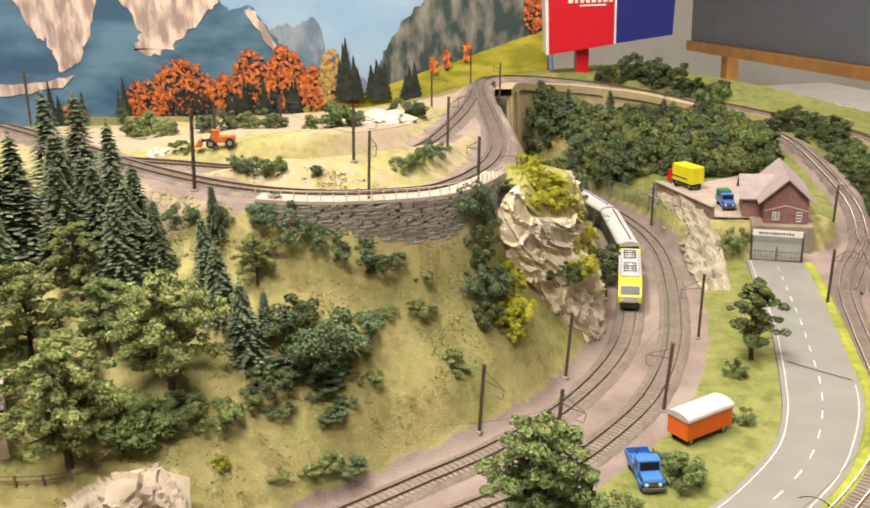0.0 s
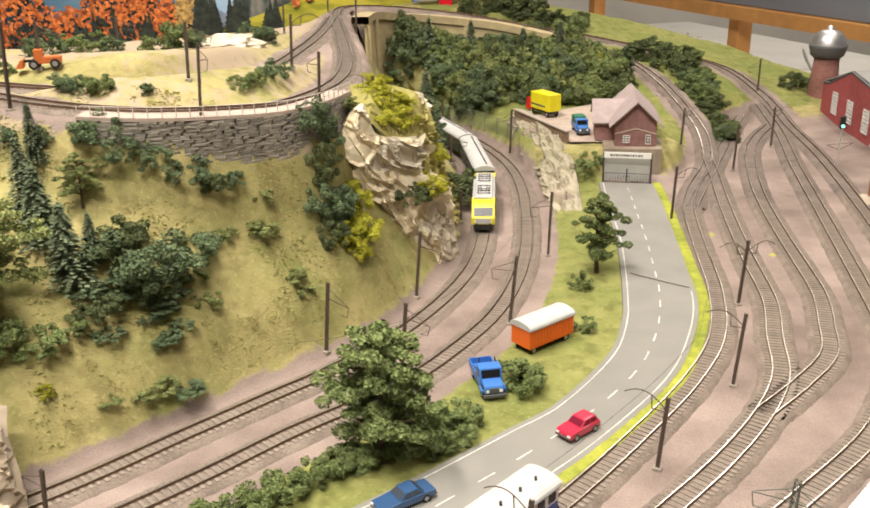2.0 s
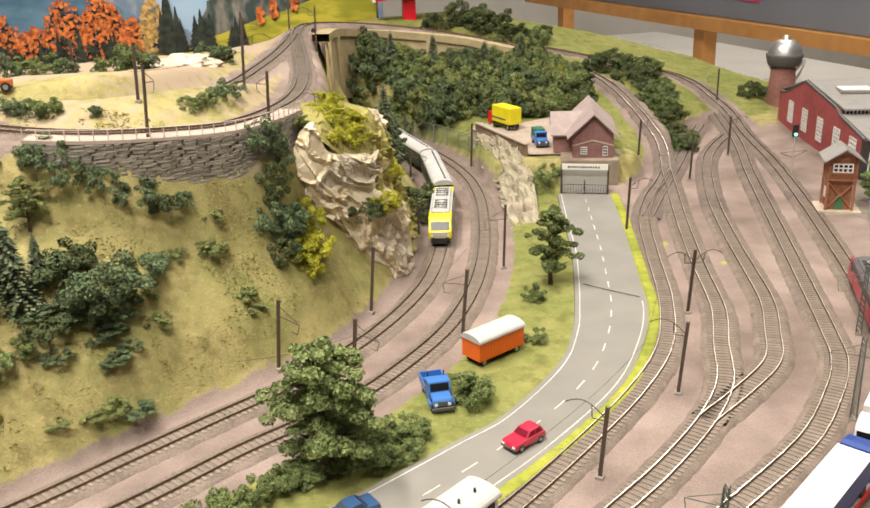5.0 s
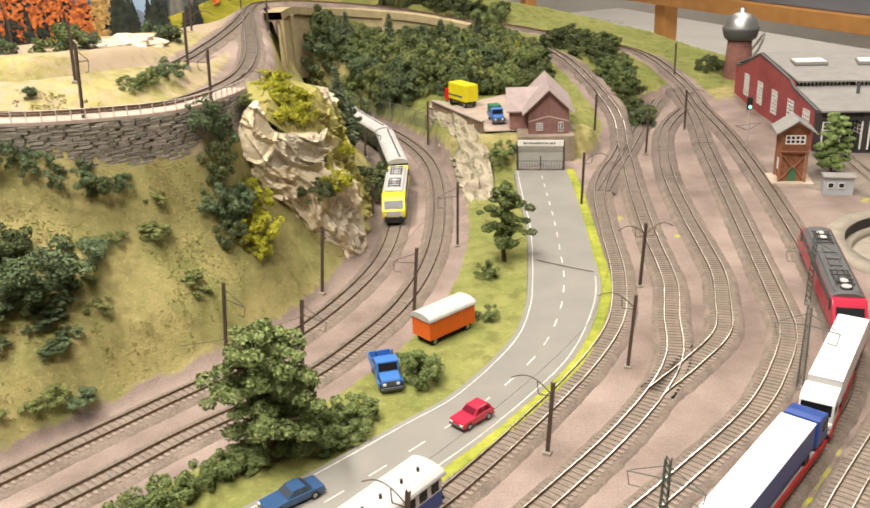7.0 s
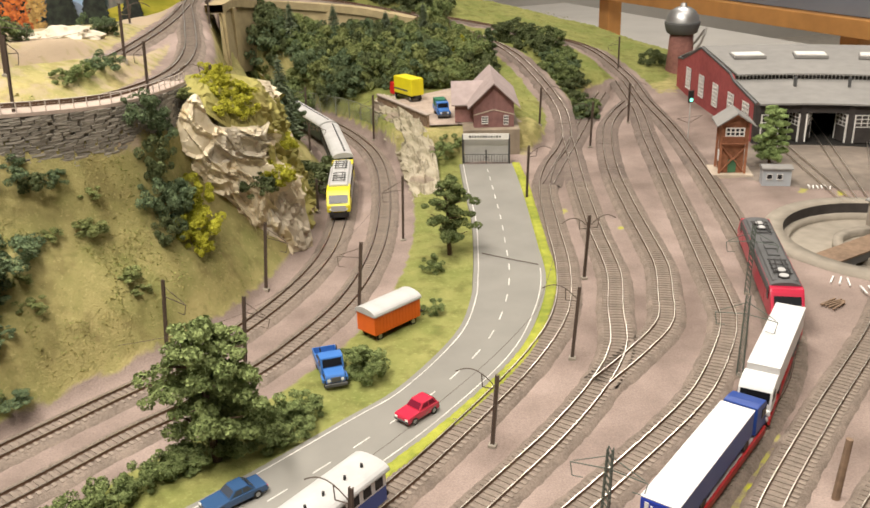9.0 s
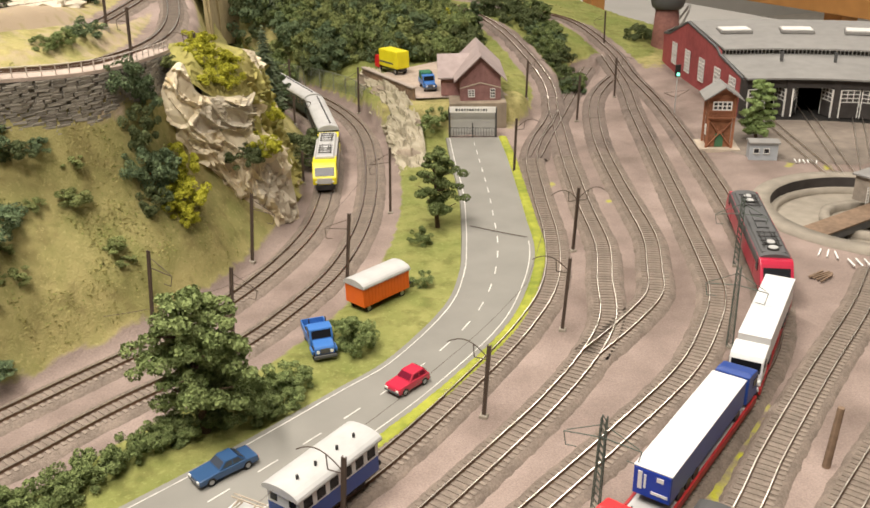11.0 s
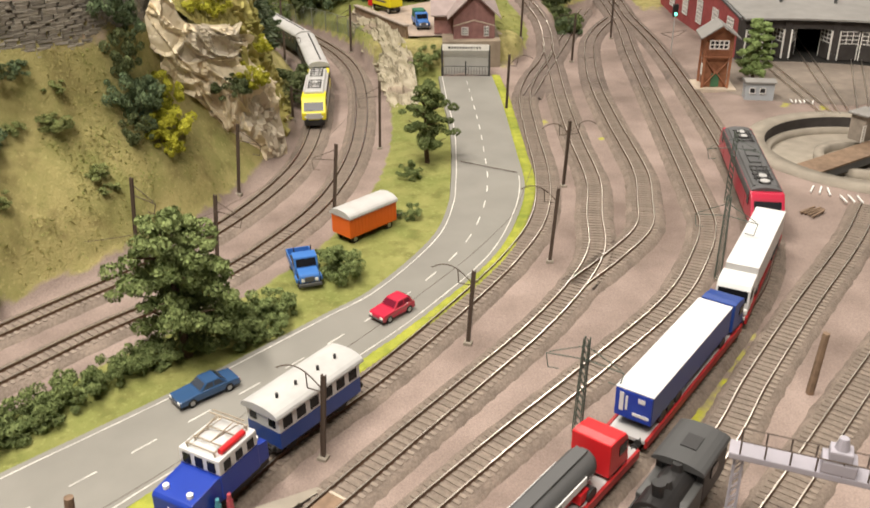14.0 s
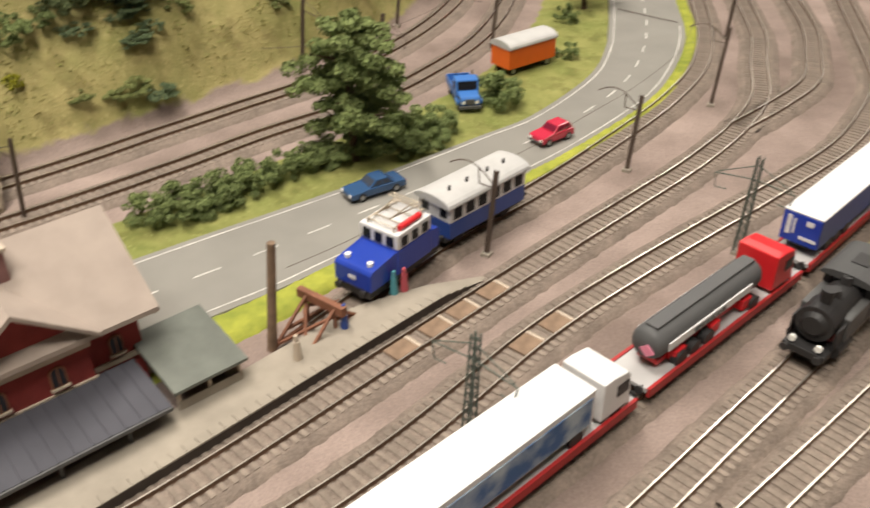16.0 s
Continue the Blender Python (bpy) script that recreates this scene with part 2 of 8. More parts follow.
BACK = [(0.20, 1.30, 0), (0.21, 1.6, 0), (0.17, 1.8, 0), (0.38, 1.30, 0), (0.38, 1.55, 0.012), (0.30, 1.86, 0.03), (0.40, 1.70, 0.05), (0.40, 1.95, 0.09), (0.30, 2.05, 0.11), (0.50, 1.62, 0.045), (0.60, 1.60, 0.03), (0.55, 1.85, 0.07), (0.60, 2.05, 0.10), (0.70, 1.9, 0.06),
        (0.85, 1.95, 0.05), (0.85, 2.12, 0.08), (0.67, 2.3, 0.12), (0.45, 2.36, 0.155), (0.2, 2.5, 0.2), (0.5, 2.6, 0.21), (0.8, 2.6, 0.14), (1.1, 2.3, 0.05), (1.15, 2.0, 0.01), (0.80, 1.75, 0.01), (1.0, 1.75, 0), (0.9, 1.5, 0), (0.62, 1.40, 0)]
FLAT = [(0.3, 0.3, 0), (0.5, 0.8, 0), (0.3, 0.7, 0), (0.1, 0.5, 0), (-0.2, 0.3, 0), (0.9, 0.9, 0), (1.4, 1.2, 0), (1.4, 0.5, 0), (1.3, 1.8, 0), (0.45, 1.2, 0), (0.33, 1.0, 0), (1.6, 2.5, 0)]
SPOTS = np.array(HILL + PLATEAU + BACK + FLAT, float)
_d = np.linalg.norm(SPOTS[:, None, :2] - SPOTS[None, :, :2], axis=2)
_w = np.linalg.solve(_d + 1e-6 * np.eye(len(SPOTS)), SPOTS[:, 2])
# every line of track presses the land to its own height
_track = np.array([(p.x, p.y, p.z) for k in LINES for p in LINES[k][::2]])
_road = np.array([(p.x, p.y, 0.0) for s in (ROAD_LEFT, ROAD_RIGHT) for p in spline(s, 0.02)])
_yard = np.array([(x, y, 0.0455) for x in np.arange(0.40, 0.61, 0.02) for y in np.arange(1.52, 1.87, 0.02) if y < 1.52 + (x - 0.36) * 3.2 or x > 0.47])
_press = np.concatenate([_track, _road, _yard])
_high = _track[:, 2] > 0.2


def land(xy):
    """Heights of the ground at an array of places."""
    z = np.linalg.norm(xy[:, None, :] - SPOTS[None, :, :2], axis=2) @ _w
    z = np.maximum(z, 0.0)
    d = np.linalg.norm(xy[:, None, :] - _press[None, :, :2], axis=2)
    i = d.argmin(axis=1)
    near = d[np.arange(len(xy)), i]
    k = np.clip((0.062 - near) / 0.036, 0, 1)
    k = k * k * (3 - 2 * k)
    return z * (1 - k) + (_press[i, 2] - 0.0025) * k


def height(x, y):
    return float(land(np.array([[x, y]]))[0])


# ---- materials of the landscape ----
def ground_material():
    m = material("static_grass_and_earth", (0.43, 0.36, 0.16), 0.95, scale=38, second=(0.245, 0.235, 0.085), bump=1.0, bump_scale=420, spec=0.1)
    n, l = m.node_tree.nodes, m.node_tree.links
    b = n["Principled BSDF"]
    grass = b.inputs["Base Color"].links[0].from_socket
    tc = n["Texture Coordinate"]
    e1, e2 = n.new("ShaderNodeTexNoise"), n.new("ShaderNodeTexNoise")
    e1.inputs["Scale"].default_value, e1.inputs["Detail"].default_value = 14, 6
    e2.inputs["Scale"].default_value, e2.inputs["Detail"].default_value = 700, 3
    ramp = n.new("ShaderNodeValToRGB")
    ramp.color_ramp.elements[0].position, ramp.color_ramp.elements[1].position = 0.38, 0.62
    ramp.color_ramp.elements[0].color, ramp.color_ramp.elements[1].color = (0.185, 0.142, 0.121, 1), (0.335, 0.262, 0.228, 1)
    grit = n.new("ShaderNodeMix")
    grit.data_type, grit.blend_type = "RGBA", "OVERLAY"
    grit.inputs[0].default_value = 0.35
    for e in (e1, e2):
        l.new(tc.outputs["Object"], e.inputs["Vector"])
    e3 = n.new("ShaderNodeTexNoise")
    e3.inputs["Scale"].default_value, e3.inputs["Detail"].default_value = 4.5, 4
    l.new(tc.outputs["Object"], e3.inputs["Vector"])
    blend = n.new("ShaderNodeMix")
    blend.inputs[0].default_value = 0.5
    l.new(e1.outputs[0], blend.inputs[2])
    l.new(e3.outputs[0], blend.inputs[3])
    l.new(blend.outputs[0], ramp.inputs[0])
    l.new(ramp.outputs[0], grit.inputs[6])
    l.new(e2.outputs[0], grit.inputs[7])
    zone = n.new("ShaderNodeVertexColor")
    zone.layer_name = "zone"
    sep = n.new("ShaderNodeSeparateColor")
    l.new(zone.outputs[0], sep.inputs[0])
    # ragged edge between grass and earth
    rag = n.new("ShaderNodeTexNoise")
    rag.inputs["Scale"].default_value, rag.inputs["Detail"].default_value = 60, 6
    l.new(tc.outputs["Object"], rag.inputs["Vector"])
    mixes = []
    for ch in (0, 1, 2):
        a = n.new("ShaderNodeMath")
        a.operation = "ADD"
        l.new(sep.outputs[ch], a.inputs[0])
        l.new(rag.outputs[0], a.inputs[1])
        r = n.new("ShaderNodeMapRange")
        r.inputs[1].default_value, r.inputs[2].default_value = 0.85, 1.15
        l.new(a.outputs[0], r.inputs[0])
        mixes.append(r.outputs[0])
    # dry brown and darker green clumps in the hill's grass, fresher green beside the road
    for scale, lo, hi, amount, colour in ((42, 0.52, 0.66, 0.5, (0.16, 0.13, 0.052)), (110, 0.54, 0.68, 0.3, (0.14, 0.145, 0.045)), (11, 0.50, 0.68, 0.45, (0.20, 0.235, 0.07)), (260, 0.58, 0.68, 0.45, (0.50, 0.44, 0.20))):
        nz, mr, mx = n.new("ShaderNodeTexNoise"), n.new("ShaderNodeMapRange"), n.new("ShaderNodeMix")
        nz.inputs["Scale"].default_value, nz.inputs["Detail"].default_value = scale, 7
        l.new(tc.outputs["Object"], nz.inputs["Vector"])
        mr.inputs[1].default_value, mr.inputs[2].default_value, mr.inputs[4].default_value = lo, hi, amount
        l.new(nz.outputs[0], mr.inputs[0])
        mx.data_type = "RGBA"
        l.new(mr.outputs[0], mx.inputs[0])
        l.new(grass, mx.inputs[6])
        mx.inputs[7].default_value = (*colour, 1)
        grass = mx.outputs[2]
    lush = n.new("ShaderNodeMix")
    lush.data_type, lush.blend_type = "RGBA", "MULTIPLY"
    lush.inputs[7].default_value = (0.66, 0.77, 0.60, 1)
    inv = n.new("ShaderNodeMath")
    inv.operation = "SUBTRACT"
    inv.inputs[0].default_value = 1.0
    l.new(zone.outputs[1], inv.inputs[1])
    l.new(inv.outputs[0], lush.inputs[0])
    l.new(grass, lush.inputs[6])
    grass = lush.outputs[2]
    base = n.new("ShaderNodeMix")
    base.data_type = "RGBA"
    l.new(mixes[0], base.inputs[0])
    l.new(grit.outputs[2], base.inputs[6])
    l.new(grass, base.inputs[7])
    bright = n.new("ShaderNodeMix")
    bright.data_type = "RGBA"
    l.new(mixes[1], bright.inputs[0])
    l.new(base.outputs[2], bright.inputs[6])
    bright.inputs[7].default_value = (0.42, 0.42, 0.035, 1)
    sand = n.new("ShaderNodeMix")
    sand.data_type = "RGBA"
    l.new(mixes[2], sand.inputs[0])
    l.new(bright.outputs[2], sand.inputs[6])
    sand.inputs[7].default_value = (0.40, 0.315, 0.22, 1)
    l.new(sand.outputs[2], b.inputs["Base Color"])
    return m


GROUND = ground_material()
ASPHALT = material("model_road_asphalt", (0.235, 0.225, 0.2), 0.85, scale=22, vary=0.1, bump=0.25, bump_scale=900)
GRIME = material("sooty_buried_ballast", (0.175, 0.138, 0.116), 0.95, scale=160, vary=0.3, bump=0.8, bump_scale=700)
BALLAST = material("brown_grey_ballast", (0.215, 0.172, 0.14), 0.95, scale=420, vary=0.3, bump=1.0, bump_scale=900)
SLEEPER = material("weathered_sleeper", (0.19, 0.155, 0.125), 0.85, scale=300, vary=0.25, island=0.25)
RUST = material("rusty_rail_side", (0.14, 0.085, 0.055), 0.7, metal=0.3, scale=200)
STEEL = material("polished_rail_top", (0.62, 0.57, 0.5), 0.32, metal=0.9, scale=90, vary=0.15, bump=0.02)
WHITE_LINE = paint("worn_white_road_paint", (0.60, 0.58, 0.53), 0.7, vary=0.3, scale=160)


# ---- ground: one sheet ----
def build_ground():
    x0, x1, y0, y1, step = -1.15, 1.75, 0.02, 2.66, 0.009
    nx, ny = int((x1 - x0) / step) + 1, int((y1 - y0) / step) + 1
    gx, gy = np.meshgrid(x0 + step * np.arange(nx), y0 + step * np.arange(ny))
    xy = np.stack([gx.ravel(), gy.ravel()], 1)
    z = np.concatenate([land(c) for c in np.array_split(xy, 60)])
    rough = np.clip(z / 0.03, 0, 1)
    z = z + np.array([(noise.noise((x * 22, y * 22, 0)) * 0.0035 + noise.noise((x * 75, y * 75, 3)) * 0.0012) * r + noise.noise((x * 60, y * 60, 9)) * 0.0003 for (x, y), r in zip(xy, rough)])
    # zones: red grass, green bright flock, blue sand
    zone = np.zeros((len(xy), 4))
    zone[:, 3] = 1
    thin = _track[::2, :2]
    td = np.concatenate([np.linalg.norm(thin[None] - c[:, None], axis=2).min(axis=1) for c in np.array_split(xy, 90)])
    high = np.clip(z / 0.012, 0, 1)
    grass = np.clip((td - 0.03) / 0.012, 0, 1) * high
    rl = spline(ROAD_LEFT, 0.02)
    out = np.array([(p.x, p.y) for p in LINES["outer"][::4]])
    left = np.array([(p.x, p.y) for p in rl])
    for i, (x, y) in enumerate(xy):
        if z[i] < 0.012 and y < 1.55 and x < 0.55:
            a = left[np.argmin((left[:, 0] - x) ** 2 + (left[:, 1] - y) ** 2)]
            o = out[np.argmin((out[:, 0] - x) ** 2 + (out[:, 1] - y) ** 2)]
            if (x - o[0]) * 0.75 - (y - o[1]) * 0.45 > 0.02 and (x - a[0]) < 0.01 and td[i] > 0.04:
                grass[i] = min(1, (td[i] - 0.04) / 0.01)
                zone[i, 3] = 0
    zone[:, 0] = grass
    zone[(xy[:, 0] > 0.25) & (xy[:, 1] > 1.55) & (z > 0.012), 3] = 0
    for cx, cy, r in ((0.60, 1.06, 0.02), (0.65, 0.93, 0.016), (0.55, 1.15, 0.02), (0.47, 0.50, 0.03), (0.43, 0.47, 0.025), (0.50, 0.53, 0.03), (0.53, 0.57, 0.02), (0.40, 0.33, 0.03), (0.93, 1.13, 0.025), (0.97, 1.10, 0.02)):
        zone[:, 1] = np.maximum(zone[:, 1], 0.5 * np.clip(1.3 - np.hypot((xy[:, 0] - cx + xy[:, 1] - cy) * 0.5, (xy[:, 0] - cx - xy[:, 1] + cy) * 1.4) / r, 0, 1))
    up = (xy[:, 0] < 0.09) & (z > 0.2) & (xy[:, 1] > 0.9)
    zone[:, 2] = np.where(up, np.clip(0.56 + 0.55 * np.array([noise.noise((x * 5, y * 5, 4)) for x, y in xy]), 0, 0.8) * np.clip((td - 0.02) / 0.02, 0, 1), 0)
    idx = np.arange(nx * ny).reshape(ny, nx)
    quads = np.stack([idx[:-1, :-1], idx[:-1, 1:], idx[1:, 1:], idx[1:, :-1]], -1).reshape(-1, 4)
    mx, my = xy[quads].mean(axis=1).T
    quads = quads[np.hypot(mx - 0.915, my - 0.925) > 0.134]
    mx, my = xy[quads].mean(axis=1).T
    rim = sorted(q for q in LAYOUT_EDGE if q[1] > 2.0 and q[0] > 0)
    quads = quads[my < np.interp(mx, [q[0] for q in rim], [q[1] for q in rim])]
    me = bpy.data.meshes.new("ground")
    me.from_pydata(np.column_stack([xy, z]).tolist(), [], quads.tolist())
    me.polygons.foreach_set("use_smooth", [True] * len(quads))
    col = me.color_attributes.new("zone", "FLOAT_COLOR", "POINT")
    col.data.foreach_set("color", zone.ravel())
    me.materials.append(GROUND)
    return tagged(new("ground", me), "green and brown model railway landscape of static grass and earth", "ground", kind="structure")


build_ground()


# ---- road ----
def build_road():
    road = empty("road", label="grey two-lane model asphalt road with white lines", category="road", kind="structure")
    n = 90
    def even(pts):
        s = spline(pts, 0.002)
        return [s[round(i * (len(s) - 1) / n)] for i in range(n + 1)]
    a, b = even(ROAD_LEFT), even(ROAD_RIGHT)
    bm = bmesh.new()
    rows = []
    for p, q in zip(a, b):
        u = (q - p).normalized()
        rows.append([bm.verts.new(v) for v in (p - u * 0.007 + Vector((0, 0, -0.003)), p - u * 0.006 + Vector((0, 0, 0.001)), q + u * 0.006 + Vector((0, 0, 0.001)), q + u * 0.007 + Vector((0, 0, -0.003)))])
    for r, s in zip(rows, rows[1:]):
        for k in range(3):
            bm.faces.new((r[k], r[k + 1], s[k + 1], s[k]))
    bmesh.ops.recalc_face_normals(bm, faces=bm.faces[:])
    if bm.faces[1].normal.z < 0:
        bmesh.ops.reverse_faces(bm, faces=bm.faces[:])
    part("roadway", bm, ASPHALT, road)
    for name, s in (("edge_line", a), ("edge_line", b[:62])):
        bm = bmesh.new()
        sweep(bm, s, [(-0.0006, 0.0013), (0.0006, 0.0013)])
        for f in bm.faces:
            if f.normal.z < 0:
                f.normal_flip()
        part(name, bm, WHITE_LINE, road)
    mid = [(p + q) / 2 for p, q in zip(a, b)]
    mid = spline([tuple(p) for p in mid[::6]], 0.002)
    i = min(range(len(mid)), key=lambda k: (mid[k] - Vector((0.029, 0.522, 0))).length) % 23
    while i + 12 < len(mid):
        bm = bmesh.new()
        sweep(bm, mid[i:i + 12:2], [(-0.0007, 0.0013), (0.0007, 0.0013)])
        part("centre_dash", bm, WHITE_LINE, road)
        i += 23
    return mid


ROAD_MID = build_road()


def build_verge():
    line = spline(ROAD_RIGHT, 0.004)
    bm = bmesh.new()
    rows = []
    for p, (d, s) in zip(line, sides(line)):
        rows.append([bm.verts.new(p - s * (0.0045 + (0.0165 if p.y > 0.5 else min(0.045, 0.0165 + (0.5 - p.y) * 0.28)) * k / 6 + (random.uniform(-0.0015, 0.0015) if k in (0, 6) else 0)) + Vector((0, 0, -0.003 if k in (0, 6) else 0.0022 + random.uniform(0, 0.0016)))) for k in range(7)])
    for r, q in zip(rows, rows[1:]):
        for k in range(6):
            bm.faces.new((r[k], q[k], q[k + 1], r[k + 1]))
    for f in bm.faces:
        f.normal_update()
        if f.normal.z < 0:
            f.normal_flip()
    m = material("bright_yellow_green_flock", (0.43, 0.43, 0.07), 0.95, scale=90, second=(0.20, 0.24, 0.045), bump=1.0, bump_scale=800, spec=0.1)
    tagged(part("grass_verge", bm, m, smooth=True), "narrow yellow-green grass verge beside the road", "verge", kind="structure")


build_verge()


# ---- tracks ----
SLEEPER_MESH = None


def build_track(key, label, singles=0, buried=9.0):
    """buried: beyond this distance back the sleepers lie under grimy ballast."""
    global SLEEPER_MESH
    line = LINES[key]
    t = empty("railway_track", label=label, category="track", group="model railway tracks", kind="structure")
    bm = bmesh.new()
    sweep(bm, line, [(0.0225, -0.004), (0.0175, 0.0018), (-0.0175, 0.0018), (-0.0225, -0.004)], wobble=0.0012)
    for f in bm.faces:
        if f.normal.z < 0:
            f.normal_flip()
    for f in bm.faces:
        c = f.calc_center_median()
        if c.y > buried and c.z < 0.2:
            f.material_index = 1
    part("ballast_bed", bm, [BALLAST, GRIME], t, smooth=True)
    for s in (1, -1):
        bm = bmesh.new()
        o = s * 0.00825
        sweep(bm, line, [(o + 0.0011, 0.0022), (o + 0.0006, 0.0025), (o + 0.0005, 0.005), (o - 0.0005, 0.005), (o - 0.0006, 0.0025), (o - 0.0011, 0.0022)], mi=[0, 0, 1, 0, 0])
        bmesh.ops.recalc_face_normals(bm, faces=bm.faces[:])
        for f in bm.faces:
            if f.material_index == 1 and f.normal.z < 0:
                bmesh.ops.reverse_faces(bm, faces=bm.faces[:])
                break
        part("rail", bm, [RUST, STEEL], t)
    if SLEEPER_MESH is None:
        bm = new_box(0, 0, 0.0006, 0.0032, 0.030, 0.0018)
        SLEEPER_MESH = bpy.data.meshes.new("sleeper")
        bm.to_mesh(SLEEPER_MESH)
        bm.free()
        SLEEPER_MESH.materials.append(SLEEPER)
    rest = bmesh.new()
    for i, (p, (d, s)) in enumerate(zip(line, sides(line))):
        turn = math.degrees(math.atan2(d.y, d.x)) + random.uniform(-1.5, 1.5)
        if p.y > buried and p.z < 0.2 and random.random() < 0.93:
            continue
        if i < singles:
            ob = new("sleeper", SLEEPER_MESH)
            ob.parent = t
            ob.matrix_basis = pose(p.x, p.y, p.z, 0, 0, turn)
        else:
            vs = box(rest, 0, 0, 0.0006, 0.0032, 0.030, 0.0018)
            m = pose(p.x, p.y, p.z, 0, 0, turn)
            for v in vs:
                v.co = m @ v.co
    if rest.verts:
        tagged(part("far_sleepers", rest, SLEEPER, t), kind="stuff")
    else:
        rest.free()
    return t


for key, label, singles in (("inner", "brown ballasted model track on the inside of the curve below the hill", 250),
                            ("outer", "brown ballasted model track on the outside of the curve", 250),
                            ("siding", "single model track from the road up round the hill to the viaduct", 290),
                            ("platform", "model track along the low platform edge", 230),
                            ("diverging", "branch of model track leaving a turnout in the yard", 160),
                            ("yard_a", "rusty yard track curving towards the roundhouse", 250),
                            ("yard_b", "yard track carrying the long truck train", 290),
                            ("yard_c", "yard track carrying the black steam locomotive", 150),
                            ("yard_d", "yard track at the coaling stage", 100),
                            ("crossover", "short grimy crossover track beyond the road gate", 60),
                            ("upper_loop", "overgrown model track on the upper plateau", 150)):
    build_track(key, label, singles, 1.27 if key in ("siding", "platform", "diverging", "yard_a", "yard_b", "crossover") else 9.0)

# ---- room behind the layout ----
def flat_material(name, a, b, scale, stretch=(1, 1, 1), lo=0.4, hi=0.6, detail=8):
    m = bpy.data.materials.new(name)
    m.use_nodes = True
    n, l = m.node_tree.nodes, m.node_tree.links
    p = n["Principled BSDF"]
    p.inputs["Roughness"].default_value = 0.55
    tc, mp, nz, rp = n.new("ShaderNodeTexCoord"), n.new("ShaderNodeMapping"), n.new("ShaderNodeTexNoise"), n.new("ShaderNodeValToRGB")
    mp.inputs["Scale"].default_value = stretch
    nz.inputs["Scale"].default_value, nz.inputs["Detail"].default_value = scale, detail
    rp.color_ramp.elements[0].position, rp.color_ramp.elements[1].position = lo, hi
    rp.color_ramp.elements[0].color, rp.color_ramp.elements[1].color = (*a, 1), (*b, 1)
    l.new(tc.outputs["Object"], mp.inputs[0])
    l.new(mp.outputs[0], nz.inputs["Vector"])
    l.new(nz.outputs[0], rp.inputs[0])
    l.new(rp.outputs[0], p.inputs["Base Color"])
    return m


BY = 2.72


def print_layer(name, outline, mat, depth, parent, jag=0.0, sub=6):
    """One printed shape on the backdrop: an outline of (x, z), roughened, a hair's breadth before the sheet."""
    pts = []
    for (ax, az), (bx, bz) in zip(outline, outline[1:] + outline[:1]):
        for i in range(sub if jag else 1):
            t = i / sub
            pts.append((ax + (bx - ax) * t + (random.uniform(-jag, jag) if i else 0), az + (bz - az) * t + (random.uniform(-jag, jag) if i else 0)))
    bm = bmesh.new()
    f = bm.faces.new([bm.verts.new((x, BY - depth, z)) for x, z in pts])
    f.normal_update()
    if f.normal.y > 0:
        f.normal_flip()
    bmesh.ops.triangulate(bm, faces=[f])
    return part(name, bm, mat, parent)


